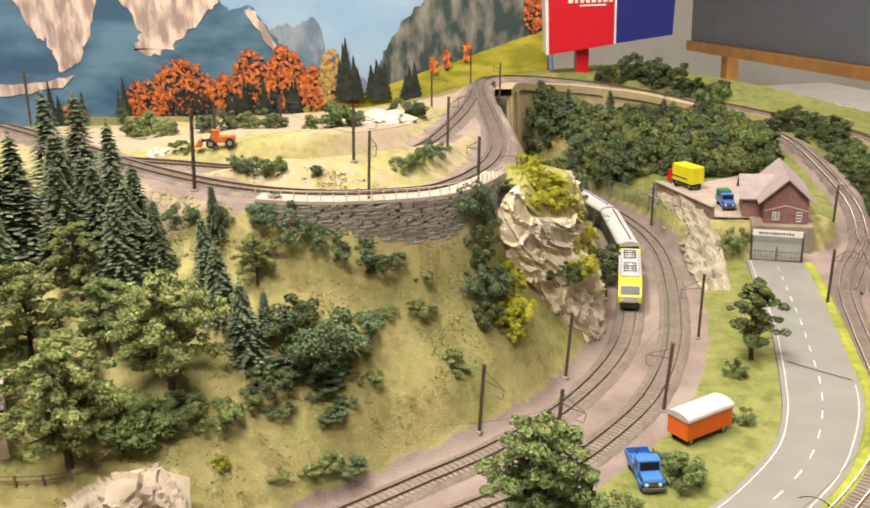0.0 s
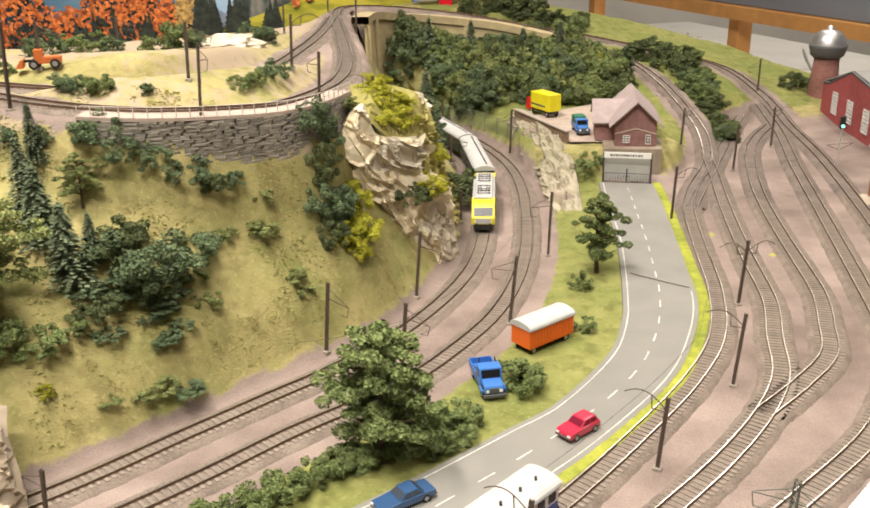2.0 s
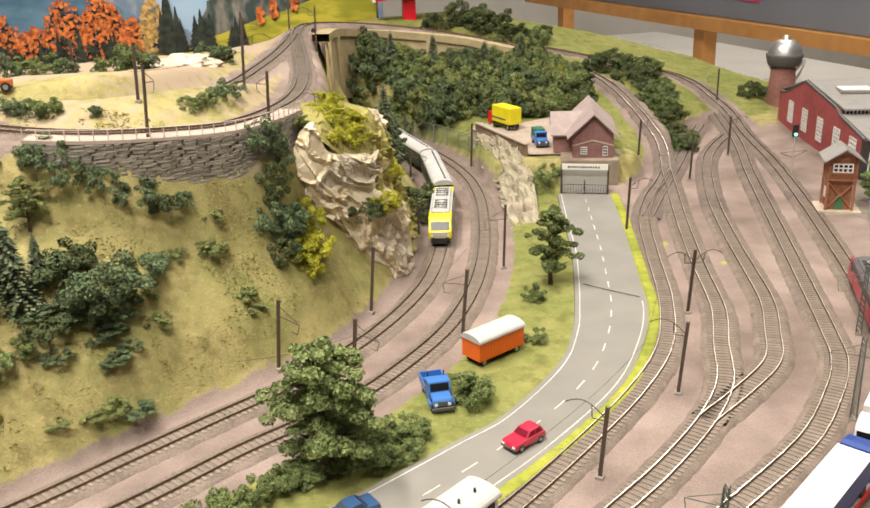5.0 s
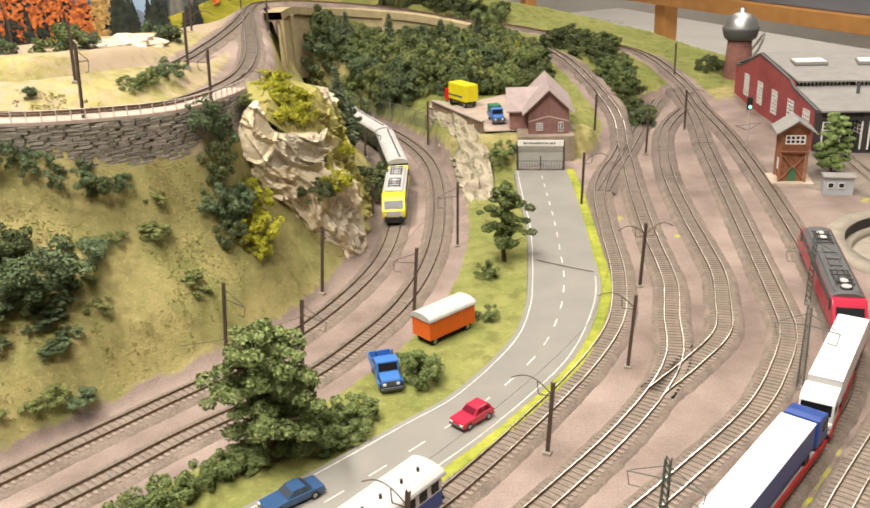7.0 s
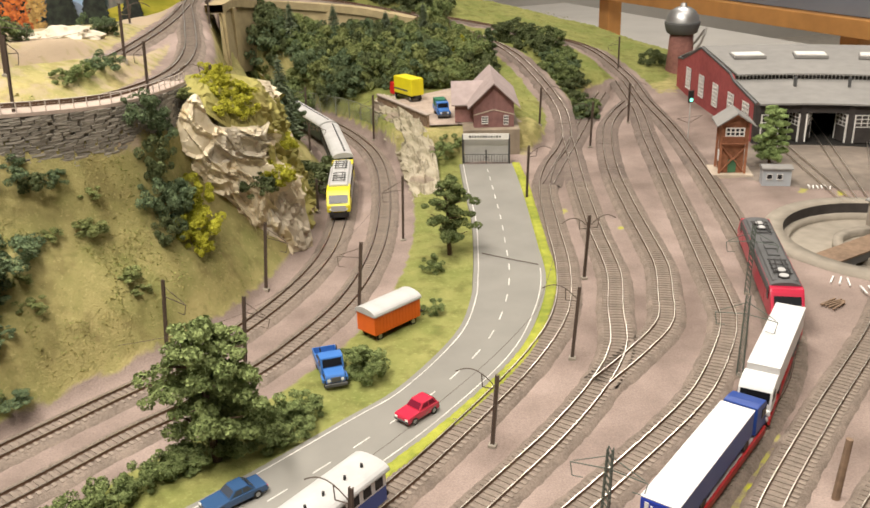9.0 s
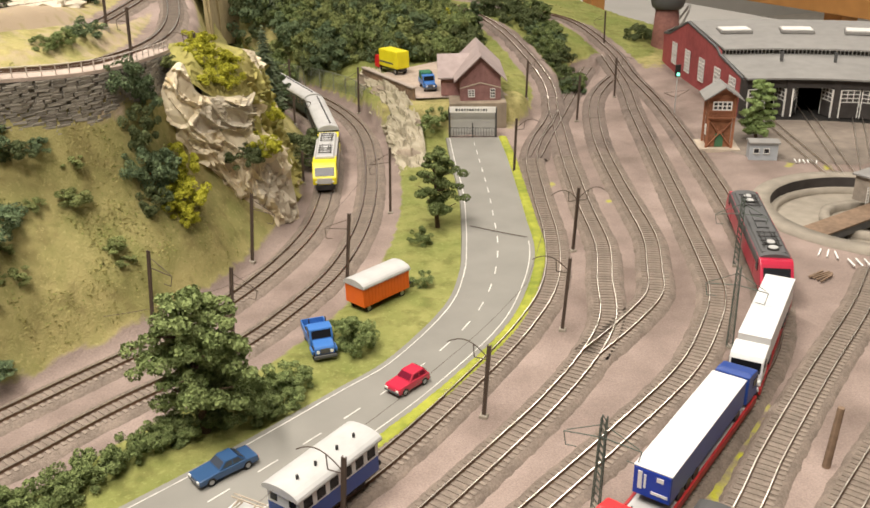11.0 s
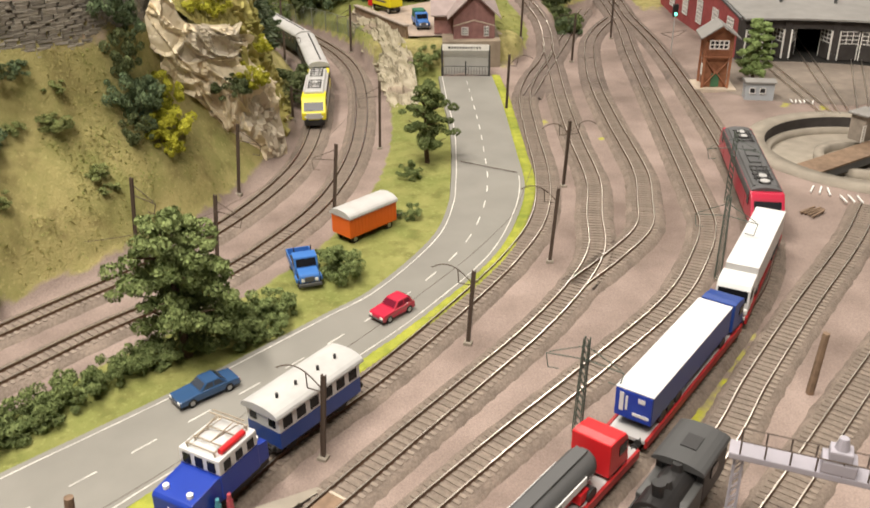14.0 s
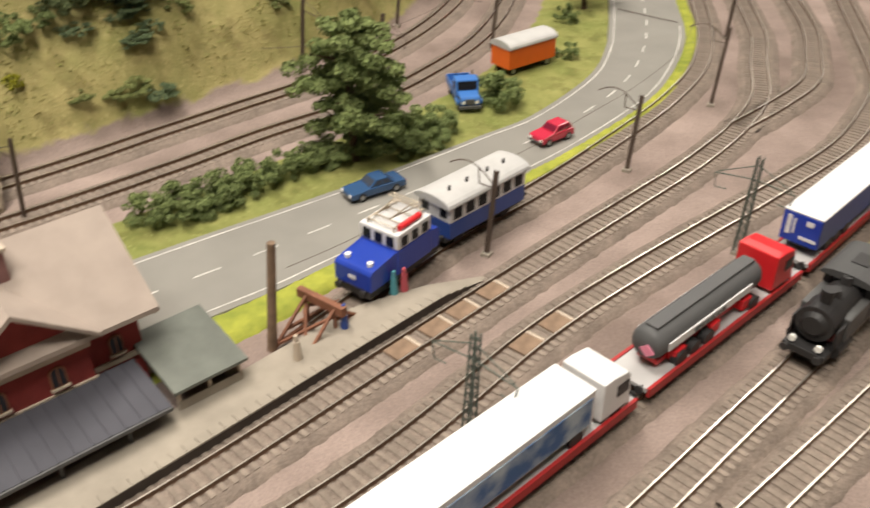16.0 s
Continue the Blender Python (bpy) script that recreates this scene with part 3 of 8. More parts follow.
def build_backdrop():
    SKY = flat_material("printed_sky", (0.30, 0.48, 0.72), (0.55, 0.68, 0.82), 1.2, (1, 1, 2))
    SLOPE = flat_material("printed_blue_forest_slope", (0.05, 0.12, 0.21), (0.13, 0.25, 0.37), 5, (1, 1, 2.5))
    ROCK = flat_material("printed_pink_rock", (0.42, 0.30, 0.27), (0.88, 0.70, 0.61), 16, (2.2, 1, 0.7))
    FAR = flat_material("printed_far_peaks", (0.16, 0.23, 0.34), (0.34, 0.38, 0.46), 10, (2, 1, 1))
    GREYROCK = flat_material("printed_grey_crag", (0.035, 0.06, 0.06), (0.30, 0.27, 0.24), 17, (1.6, 1, 0.8), 0.42, 0.68)
    MEADOW = flat_material("printed_meadow", (0.30, 0.30, 0.02), (0.55, 0.48, 0.05), 12, (1, 1, 3))
    DARKFIR = flat_material("printed_dark_firs", (0.008, 0.012, 0.012), (0.03, 0.04, 0.03), 60)
    AUTUMN = flat_material("printed_autumn_leaves", (0.30, 0.06, 0.015), (0.78, 0.22, 0.05), 70)
    GOLD = flat_material("printed_golden_tree", (0.30, 0.17, 0.05), (0.62, 0.40, 0.14), 70)
    b = empty("backdrop", label="printed mountain panorama with autumn trees behind the layout", category="backdrop", kind="structure")
    part("sheet", new_box(-1.42, BY + 0.006, -0.3, 3.36, 0.01, 1.1), SKY, b)
    print_layer("far_peaks", [(-0.66, 0.02), (-0.62, 0.30), (-0.583, 0.339), (-0.54, 0.35), (-0.515, 0.337), (-0.463, 0.367), (-0.44, 0.342), (-0.425, 0.236), (-0.30, 0.17), (-0.25, 0.02)], FAR, 0.002, b, 0.006)
    print_layer("mountain", [(-3.0, 0.0), (-3.0, 0.75), (-1.6, 0.72), (-1.1, 0.62), (-0.85, 0.52), (-0.74, 0.43), (-0.708, 0.391), (-0.643, 0.405), (-0.599, 0.348), (-0.554, 0.281), (-0.473, 0.237), (-0.38, 0.13), (-0.346, 0.02)], SLOPE, 0.004, b, 0.006)
    print_layer("crag", [(-0.37, 0.05), (-0.253, 0.239), (-0.199, 0.326), (-0.121, 0.403), (-0.02, 0.47), (0.24, 0.6), (0.24, 0.1)], GREYROCK, 0.006, b, 0.007)
    print_layer("rock_face", [(-1.40, 0.55), (-1.356, 0.445), (-1.299, 0.33), (-1.273, 0.329), (-1.247, 0.228), (-1.191, 0.252), (-1.134, 0.341), (-1.102, 0.437), (-1.09, 0.6)], ROCK, 0.007, b, 0.009)
    print_layer("rock_face", [(-1.07, 0.55), (-1.035, 0.435), (-0.972, 0.336), (-1.013, 0.288), (-0.93, 0.268), (-0.856, 0.315), (-0.78, 0.386), (-0.733, 0.424), (-0.85, 0.51)], ROCK, 0.007, b, 0.009)
    print_layer("rock_face", [(-0.66, 0.39), (-0.645, 0.405), (-0.6, 0.34), (-0.56, 0.27), (-0.60, 0.29)], ROCK, 0.008, b, 0.006)
    print_layer("rock_face", [(-1.5, 0.19), (-1.30, 0.20), (-1.20, 0.22), (-1.25, 0.18), (-1.45, 0.16)], ROCK, 0.008, b, 0.006)
    print_layer("meadow", [(-3.0, -0.2), (-3.0, 0.06), (-1.1, 0.07), (-0.626, 0.075), (-0.345, 0.126), (0.031, 0.245), (0.239, 0.31), (0.239, -0.2)], MEADOW, 0.012, b, 0.003)

    def crown(x, z, w, h, mat, dots, depth):
        bm = bmesh.new()
        for _ in range(dots * 3):
            a, r = random.uniform(0, math.tau), math.sqrt(random.random())
            px, pz = x + math.cos(a) * r * w / 2, z + h / 2 + math.sin(a) * r * h / 2
            s = random.uniform(0.0035, 0.0085)
            k = random.randint(5, 7)
            bm.faces.new([bm.verts.new((px + s * random.uniform(0.6, 1) * math.cos(i * math.tau / k), BY - depth - random.uniform(0, 0.002), pz + s * random.uniform(0.6, 1) * math.sin(i * math.tau / k))) for i in range(k)])
        part("printed_tree", bm, mat, b)

    def fir(x, z, w, h, depth):
        out = [(x - w * 0.1, z)]
        for i in range(7):
            t = i / 7
            out += [(x - w / 2 * (1 - t), z + h * t), (x - w / 3.4 * (1 - t), z + h * (t + 0.09))]
        out.append((x, z + h))
        out += [(2 * x - px, pz) for px, pz in reversed(out[:-1])]
        print_layer("printed_fir", out, DARKFIR, depth, b)

    for x, z, w, h, n in ((-0.985, 0.06, 0.14, 0.14, 90), (-0.87, 0.06, 0.19, 0.20, 160), (-0.74, 0.06, 0.1, 0.15, 80), (-0.655, 0.08, 0.12, 0.20, 110), (-0.55, 0.08, 0.13, 0.21, 130), (-0.465, 0.08, 0.08, 0.15, 70), (-0.345, 0.10, 0.04, 0.09, 30), (-1.22, 0.03, 0.10, 0.10, 60), (-0.06, 0.20, 0.02, 0.06, 16), (0.0, 0.22, 0.02, 0.06, 16), (-0.1, 0.19, 0.02, 0.05, 16), (0.20, 0.30, 0.06, 0.16, 60)):
        crown(x, z, w * 0.95, h * 0.93, DARKFIR, n // 2, 0.014)
        crown(x, z, w, h, AUTUMN, n, 0.018)
    crown(-0.405, 0.09, 0.085, 0.18, GOLD, 110, 0.02)
    for x, z, w, h, n in ((-0.85, 0.03, 0.16, 0.13, 90), (-0.66, 0.04, 0.06, 0.14, 40), (-0.57, 0.04, 0.10, 0.12, 50)):
        crown(x, z, w, h, DARKFIR, n, 0.022)
    for i in range(34):
        x = random.choice((-1.06, -0.72, -0.69, -0.61, -0.52, -0.50, -0.37, -0.33, -0.27, -0.25, -0.2, -1.27, -1.31, -0.16)) + random.uniform(-0.02, 0.02)
        fir(x, 0.05 if x < -0.4 else 0.12, random.uniform(0.04, 0.06), random.uniform(0.09, 0.19) * (0.65 if x > -0.3 else 1), 0.024 + i * 0.0003)


build_backdrop()

PLASTER = material("pale_room_plaster", (0.52, 0.50, 0.465), 0.9, scale=6, vary=0.08, bump=0.05)
CARPET = material("pale_hall_floor", (0.62, 0.58, 0.52), 0.9, scale=20, vary=0.2)
PINE = material("varnished_pine_beam", (0.55, 0.27, 0.085), 0.5, scale=14, vary=0.2, bump=0.05)
DARKWOOD = material("shadowed_brown_timber", (0.30, 0.14, 0.05), 0.6, scale=20, vary=0.2)
SLATE = material("slate_grey_board", (0.21, 0.225, 0.26), 0.7, scale=5, vary=0.08, bump=0.03)


def build_room():
    tagged(part("floor", new_box(0.5, 2.5, -0.86, 14, 14, 0.06), CARPET), "pale worn hall floor below the layout", "floor", kind="structure")
    tagged(part("wall_north", new_box(0.5, 7.0, -0.8, 14, 0.1, 4.0), PLASTER), "plain pale plaster wall of the hall", "wall", kind="structure")
    tagged(part("wall_south", new_box(0.5, -4.5, -0.8, 14, 0.1, 4.0), PLASTER), "plain pale plaster wall of the hall", "wall", kind="structure")
    tagged(part("wall_west", new_box(-3.2, 2.0, -0.8, 0.1, 10, 4.0), PLASTER), "plain pale plaster wall of the hall", "wall", kind="structure")
    tagged(part("wall_east", new_box(7.5, 2.0, -0.8, 0.1, 11, 4.0), PLASTER), "plain pale plaster wall of the hall", "wall", kind="structure")
    tagged(part("ceiling", new_box(0.5, 2.0, 3.2, 14, 14, 0.06), PLASTER), "white hall ceiling", "ceiling", kind="structure")
    # baseboard of the layout
    tagged(part("layout_base", new_prism(LAYOUT_EDGE, -0.12, -0.02, axis="z"), DARKWOOD), "timber baseboard carrying the model landscape", "baseboard", kind="structure")


build_room()


def build_far_table():
    a, b = Vector((1.27, 5.35, 0.0)), Vector((2.0, 1.8, 0.0))
    d = (b - a)
    turn = math.degrees(math.atan2(d.y, d.x))
    t = empty("display_table", a, turn, "orange pine trestle table with a slate grey side board", "table")
    L = d.length + 0.8
    part("beam", new_box(L / 2, 0.03, 0.0, L, 0.06, 0.055, bevel=0.004), PINE, t)
    part("side_board", new_box(L / 2, 0.045, 0.058, L, 0.03, 0.5), SLATE, t, "slate grey painted board")
    for x in (0.35, 1.68, 3.0):
        part("leg", new_box(x, 0.1, -0.8, 0.07, 0.07, 0.8, bevel=0.004), PINE, t)
    lab = part("label_plate", new_box(2.05, 0.026, 0.13, 0.13, 0.004, 0.07), paint("cerise_label", (0.55, 0.06, 0.14)), t, "cerise label with a white line of writing")
    bm = bmesh.new()
    box(bm, 2.05, 0.0225, 0.165, 0.10, 0.002, 0.012)
    box(bm, 2.05, 0.0225, 0.145, 0.07, 0.002, 0.006)
    part("writing_bars", bm, paint("white_print", (0.8, 0.8, 0.78)), lab)
    # coil of cable on the floor shelf below
    bm = bmesh.new()
    for k in range(3):
        pts = [Vector((1.9 + 0.09 * math.cos(i * 0.35 + k), 0.35 + 0.06 * math.sin(i * 0.35 + k), -0.18 + 0.05 * math.sin(i * 0.7 + k * 2))) for i in range(19)]
        for p, q in zip(pts, pts[1:]):
            rod(bm, p, q, 0.005, seg=6)
    c = tagged(part("cable_coil", bm, paint("grey_cable_sheath", (0.35, 0.33, 0.3))), "loose coil of grey cable below the table", "cable")
    c.matrix_basis = t.matrix_basis
    tagged(part("shelf", new_box(1.8, 0.5, -0.25, 3.4, 0.7, 0.03), PLASTER), "pale shelf under the display table", "shelf").matrix_basis = t.matrix_basis


build_far_table()


def build_banner():
    b = empty("display_stand", (0.0, 2.52, 0.0), 0, "red and blue advertising box on a red foot", "sign")
    RED = paint("glossy_red_panel", (0.62, 0.012, 0.025), 0.3)
    BLUE = paint("deep_blue_panel", (0.02, 0.025, 0.19), 0.35)
    WHITE = paint("white_panel_edge", (0.8, 0.78, 0.76))
    bm = bmesh.new()
    prism(bm, [(0.228, 0.252), (0.404, 0.275), (0.404, 0.62), (0.222, 0.62)], -0.02, 0.10)
    part("red_face", bm, RED, b)
    part("blue_face", new_prism([(0.409, 0.277), (0.562, 0.295), (0.575, 0.62), (0.409, 0.62)], -0.02, 0.10), BLUE, b)
    part("white_edge", new_prism([(0.219, 0.252), (0.227, 0.252), (0.221, 0.62), (0.213, 0.62)], -0.022, 0.10), WHITE, b)
    part("white_seam", new_prism([(0.404, 0.275), (0.409, 0.277), (0.409, 0.62), (0.404, 0.62)], -0.021, 0.10), WHITE, b)
    part("foot", new_box(0.322, 0.03, 0.16, 0.035, 0.05, 0.12), RED, b)
    bm = bmesh.new()
    for i, w in enumerate((0.02, 0.012, 0.014, 0.016, 0.018, 0.012, 0.016, 0.014)):
        box(bm, 0.285 + i * 0.0155, -0.0215, 0.387, w * 0.62, 0.002, 0.02)
    box(bm, 0.345, -0.0215, 0.378, 0.07, 0.002, 0.004)
    part("writing_bars", bm, WHITE, b)


build_banner()

# ---- rocks and walls ----
LIMESTONE = material("cream_plaster_rock", (0.78, 0.69, 0.51), 0.9, scale=40, second=(0.56, 0.46, 0.31), bump=0.6, bump_scale=160)
GREYROCK = material("grey_brown_plaster_rock", (0.38, 0.31, 0.23), 0.9, scale=34, second=(0.17, 0.135, 0.10), bump=0.6, bump_scale=160)
PALEROCK = material("chalky_white_rock", (0.62, 0.56, 0.45), 0.9, scale=40, second=(0.46, 0.39, 0.29), bump=0.5, bump_scale=200)
WEATHERED = material("weathered_chalk_rock", (0.50, 0.44, 0.34), 0.9, scale=45, second=(0.27, 0.24, 0.16), bump=0.7, bump_scale=200)
BEIGEWALL = material("beige_retaining_wall_stone", (0.42, 0.34, 0.19), 0.9, scale=50, vary=0.2, bump=0.5)
STONE = material("grey_rubble_stone", (0.25, 0.225, 0.185), 0.9, scale=140, vary=0.3, island=0.4, bump=0.5)
MORTAR = material("grey_wall_mortar", (0.17, 0.155, 0.13), 0.95, scale=150)
FOOTPATH = material("pinkish_footpath", (0.46, 0.37, 0.31), 0.95, scale=120, vary=0.12)
RAILING = paint("pale_weathered_railing", (0.55, 0.48, 0.42), 0.6)
BROWNMETAL = paint("dark_brown_mast_paint", (0.085, 0.06, 0.045), 0.6)
CONCRETE = material("pale_model_concrete", (0.30, 0.265, 0.215), 0.9, scale=60, vary=0.18)


def cat(a, b, c, d, t):
    return 0.5 * (2 * b + (c - a) * t + (2 * a - 5 * b + 4 * c - d) * t * t + (3 * b - a - 3 * c + d) * t ** 3)


def fine_line(row, k):
    p = [2 * row[0] - row[1], *row, 2 * row[-1] - row[-2]]
    out = []
    for a, b, c, d in zip(p, p[1:], p[2:], p[3:]):
        out += [cat(a, b, c, d, i / k) for i in range(k)]
    return out + [row[-1]]


def rock_sheet(name, rows, mats, label, k=9, rough=0.012, layers=60.0, seed=0.0):
    """A craggy rock face through rows of spots, broken into slanting ledges."""
    rows = [fine_line([Vector(p) for p in r], k) for r in rows]
    cols = [fine_line(list(c), k) for c in zip(*rows)]
    bm = bmesh.new()
    grid = []
    n = len(cols)
    for i, c in enumerate(cols):
        line = []
        for j, p in enumerate(c):
            a, b = cols[min(i + 1, n - 1)][j] - cols[max(i - 1, 0)][j], c[min(j + 1, len(c) - 1)] - c[max(j - 1, 0)]
            nrm = a.cross(b).normalized()
            q = p * 1.0
            # overlapping slanted plates with broken edges, running down to the right
            w, v = 0.8 * q.x + 0.6 * q.z, 0.6 * q.x - 0.8 * q.z
            bend = 0.012 * noise.noise(q * 22 + Vector((seed, 0, 0)))
            spot = Vector(((w + bend) * 52 + seed, v * 21 + 3 * bend, q.y * 16))
            dist, cells = noise.voronoi(spot)
            _, far = noise.voronoi(spot * 0.42)
            ridge = 0.35 + 0.55 * noise.noise(cells[0] * 3.1) + 0.75 * (spot.x - cells[0].x) * (0.4 + 0.6 * abs(noise.noise(cells[0] * 5.3)))
            ridge += 0.5 * noise.noise(far[0] * 2.7) + 0.08 * noise.noise(q * 95) + 0.06 * noise.noise(q * 230)
            if dist[1] - dist[0] < 0.09:
                ridge -= 0.5
            if abs(noise.noise(Vector((w * 70, v * 16, q.y * 20 + seed)))) < 0.05:
                ridge -= 0.45
            step = ((q.z + 0.5 * q.x + 0.02 * noise.noise(q * 24)) * layers * 0.5) % 1.0
            edge = min(1, j / 4, (len(c) - 1 - j) / 4 + 0.3, i / 3 + 0.2, (n - 1 - i) / 3 + 0.2)
            line.append(bm.verts.new(p - nrm * rough * edge * (0.5 - 1.3 * ridge + 0.15 * step)))
        grid.append(line)
    for g, h in zip(grid, grid[1:]):
        for j in range(len(g) - 1):
            bm.faces.new((g[j], g[j + 1], h[j + 1], h[j]))
    bmesh.ops.recalc_face_normals(bm, faces=bm.faces[:])
    bmesh.ops.triangulate(bm, faces=bm.faces[:])
    for f in bm.faces:
        if noise.noise(f.calc_center_median() * 16) > 0.33:
            f.material_index = 1
    return tagged(part(name, bm, mats), label, "rock", kind="structure")


SHELF = material("sandy_grass_shelf", (0.42, 0.36, 0.13), 0.95, scale=45, second=(0.24, 0.23, 0.07), bump=0.8, bump_scale=300, spec=0.1)
rock_sheet("rock_face", [
    [(0.049, 1.03, 0.221), (0.066, 1.03, 0.231), (0.078, 1.04, 0.195), (0.10, 1.055, 0.184), (0.125, 1.075, 0.18), (0.146, 1.15, 0.173)],
    [(0.031, 1.03, 0.177), (0.056, 1.022, 0.183), (0.079, 1.04, 0.171), (0.101, 1.055, 0.166), (0.127, 1.078, 0.159), (0.148, 1.15, 0.144)],
    [(0.037, 1.04, 0.15), (0.064, 1.03, 0.152), (0.084, 1.045, 0.145), (0.103, 1.065, 0.146), (0.127, 1.08, 0.134), (0.15, 1.145, 0.111)],
    [(0.066, 1.05, 0.126), (0.079, 1.04, 0.122), (0.091, 1.05, 0.108), (0.114, 1.065, 0.098), (0.145, 1.08, 0.098), (0.176, 1.13, 0.086)],
    [(0.085, 1.062, 0.08), (0.093, 1.06, 0.075), (0.102, 1.062, 0.066), (0.120, 1.07, 0.025), (0.152, 1.08, 0.0), (0.187, 1.12, -0.004)]],
    [LIMESTONE, PALEROCK], "craggy cream rock face falling from the viaduct to the tracks", 18, 0.0075, 48)
rock_sheet("rock_shelf", [
    [(0.05, 1.13, 0.236), (0.076, 1.14, 0.236), (0.103, 1.16, 0.229), (0.133, 1.19, 0.215), (0.155, 1.27, 0.195)],
    [(0.05, 1.08, 0.234), (0.074, 1.07, 0.227), (0.10, 1.10, 0.213), (0.133, 1.12, 0.207), (0.155, 1.22, 0.18)],
    [(0.055, 1.038, 0.222), (0.074, 1.04, 0.205), (0.10, 1.056, 0.181), (0.127, 1.076, 0.176), (0.149, 1.15, 0.168)]],
    [SHELF, LIMESTONE], "grassy sloping shelf on top of the rock", 12, 0.003, 40, 2.0)
rock_sheet("rock_face", [
    [(0.133, 1.12, 0.207), (0.147, 1.16, 0.202), (0.155, 1.22, 0.19), (0.155, 1.30, 0.185), (0.14, 1.40, 0.19)],
    [(0.136, 1.10, 0.165), (0.152, 1.15, 0.155), (0.163, 1.23, 0.14), (0.168, 1.32, 0.13), (0.155, 1.42, 0.13)],
    [(0.142, 1.10, 0.11), (0.162, 1.15, 0.09), (0.18, 1.24, 0.07), (0.186, 1.33, 0.06), (0.175, 1.43, 0.06)],
    [(0.16, 1.10, 0.02), (0.18, 1.14, -0.005), (0.198, 1.24, -0.005), (0.204, 1.33, -0.005), (0.20, 1.43, -0.005)]],
    [SHELF, LIMESTONE], "steep grassy rock side above the curved track", 13, 0.009, 48, 6.0)
rock_sheet("rock_outcrop", [
    [(0.415, 1.80, 0.045), (0.42, 1.66, 0.048), (0.43, 1.50, 0.036), (0.42, 1.40, 0.016), (0.40, 1.28, -0.004)],
    [(0.388, 1.78, 0.056), (0.396, 1.66, 0.054), (0.402, 1.50, 0.043), (0.392, 1.40, 0.018), (0.372, 1.28, -0.002)],
    [(0.370, 1.77, 0.044), (0.378, 1.65, 0.042), (0.383, 1.49, 0.034), (0.376, 1.38, 0.014), (0.362, 1.27, -0.003)],
    [(0.358, 1.76, -0.006), (0.362, 1.64, -0.006), (0.364, 1.48, -0.006), (0.359, 1.37, -0.006), (0.350, 1.26, -0.006)]],
    [WEATHERED, GREYROCK], "pale chalky rock outcrop beside the curve", 16, 0.0065, 70, 4.0)
rock_sheet("rock_outcrop", [
    [(-0.345, 0.65, 0.05), (-0.31, 0.64, 0.075), (-0.27, 0.64, 0.09), (-0.235, 0.65, 0.075)],
    [(-0.335, 0.61, 0.055), (-0.30, 0.60, 0.078), (-0.26, 0.602, 0.085), (-0.225, 0.618, 0.066)],
    [(-0.325, 0.585, 0.02), (-0.29, 0.578, 0.035), (-0.25, 0.58, 0.04), (-0.213, 0.60, 0.028)],
    [(-0.32, 0.575, -0.01), (-0.285, 0.565, -0.01), (-0.245, 0.565, -0.01), (-0.21, 0.58, -0.01)]],
    [GREYROCK, LIMESTONE], "rounded grey-brown rock above the cutting", 15, 0.0065, 60, 9.0)


def mound(name, x, y, w, d, h, label):
    bm = bmesh.new()
    bmesh.ops.create_icosphere(bm, subdivisions=4, radius=1)
    z0 = height(x, y)
    for v in bm.verts:
        k = 1 + 0.35 * noise.noise(v.co * 2.3) + 0.14 * noise.noise(v.co * 7)
        v.co = Vector((x + v.co.x * w / 2 * k, y + v.co.y * d / 2 * k, z0 - 0.004 + v.co.z * h * k))
    return tagged(part(name, bm, [PALEROCK]), label, "rock")


mound("boulder", -0.135, 1.42, 0.10, 0.10, 0.022, "low white chalk boulder on the sandy plateau")
mound("boulder", -0.175, 1.37, 0.05, 0.05, 0.013, "low white chalk boulder on the sandy plateau")
mound("boulder", -0.395, 1.12, 0.035, 0.03, 0.012, "small white boulder beside the loader")
UP = LINES["siding"]
i0 = min(range(len(UP)), key=lambda i: (UP[i] - Vector((0.02, 1.09, 0.234))).length)
i1 = min(range(len(UP)), key=lambda i: (UP[i] - Vector((-0.235, 0.93, 0.257))).length)
EDGE = [p + s * 0.036 for p, (d, s) in list(zip(UP, sides(UP)))[i0:i1]]
EDGE = spline([tuple(p) for p in EDGE[::4]], 0.003)


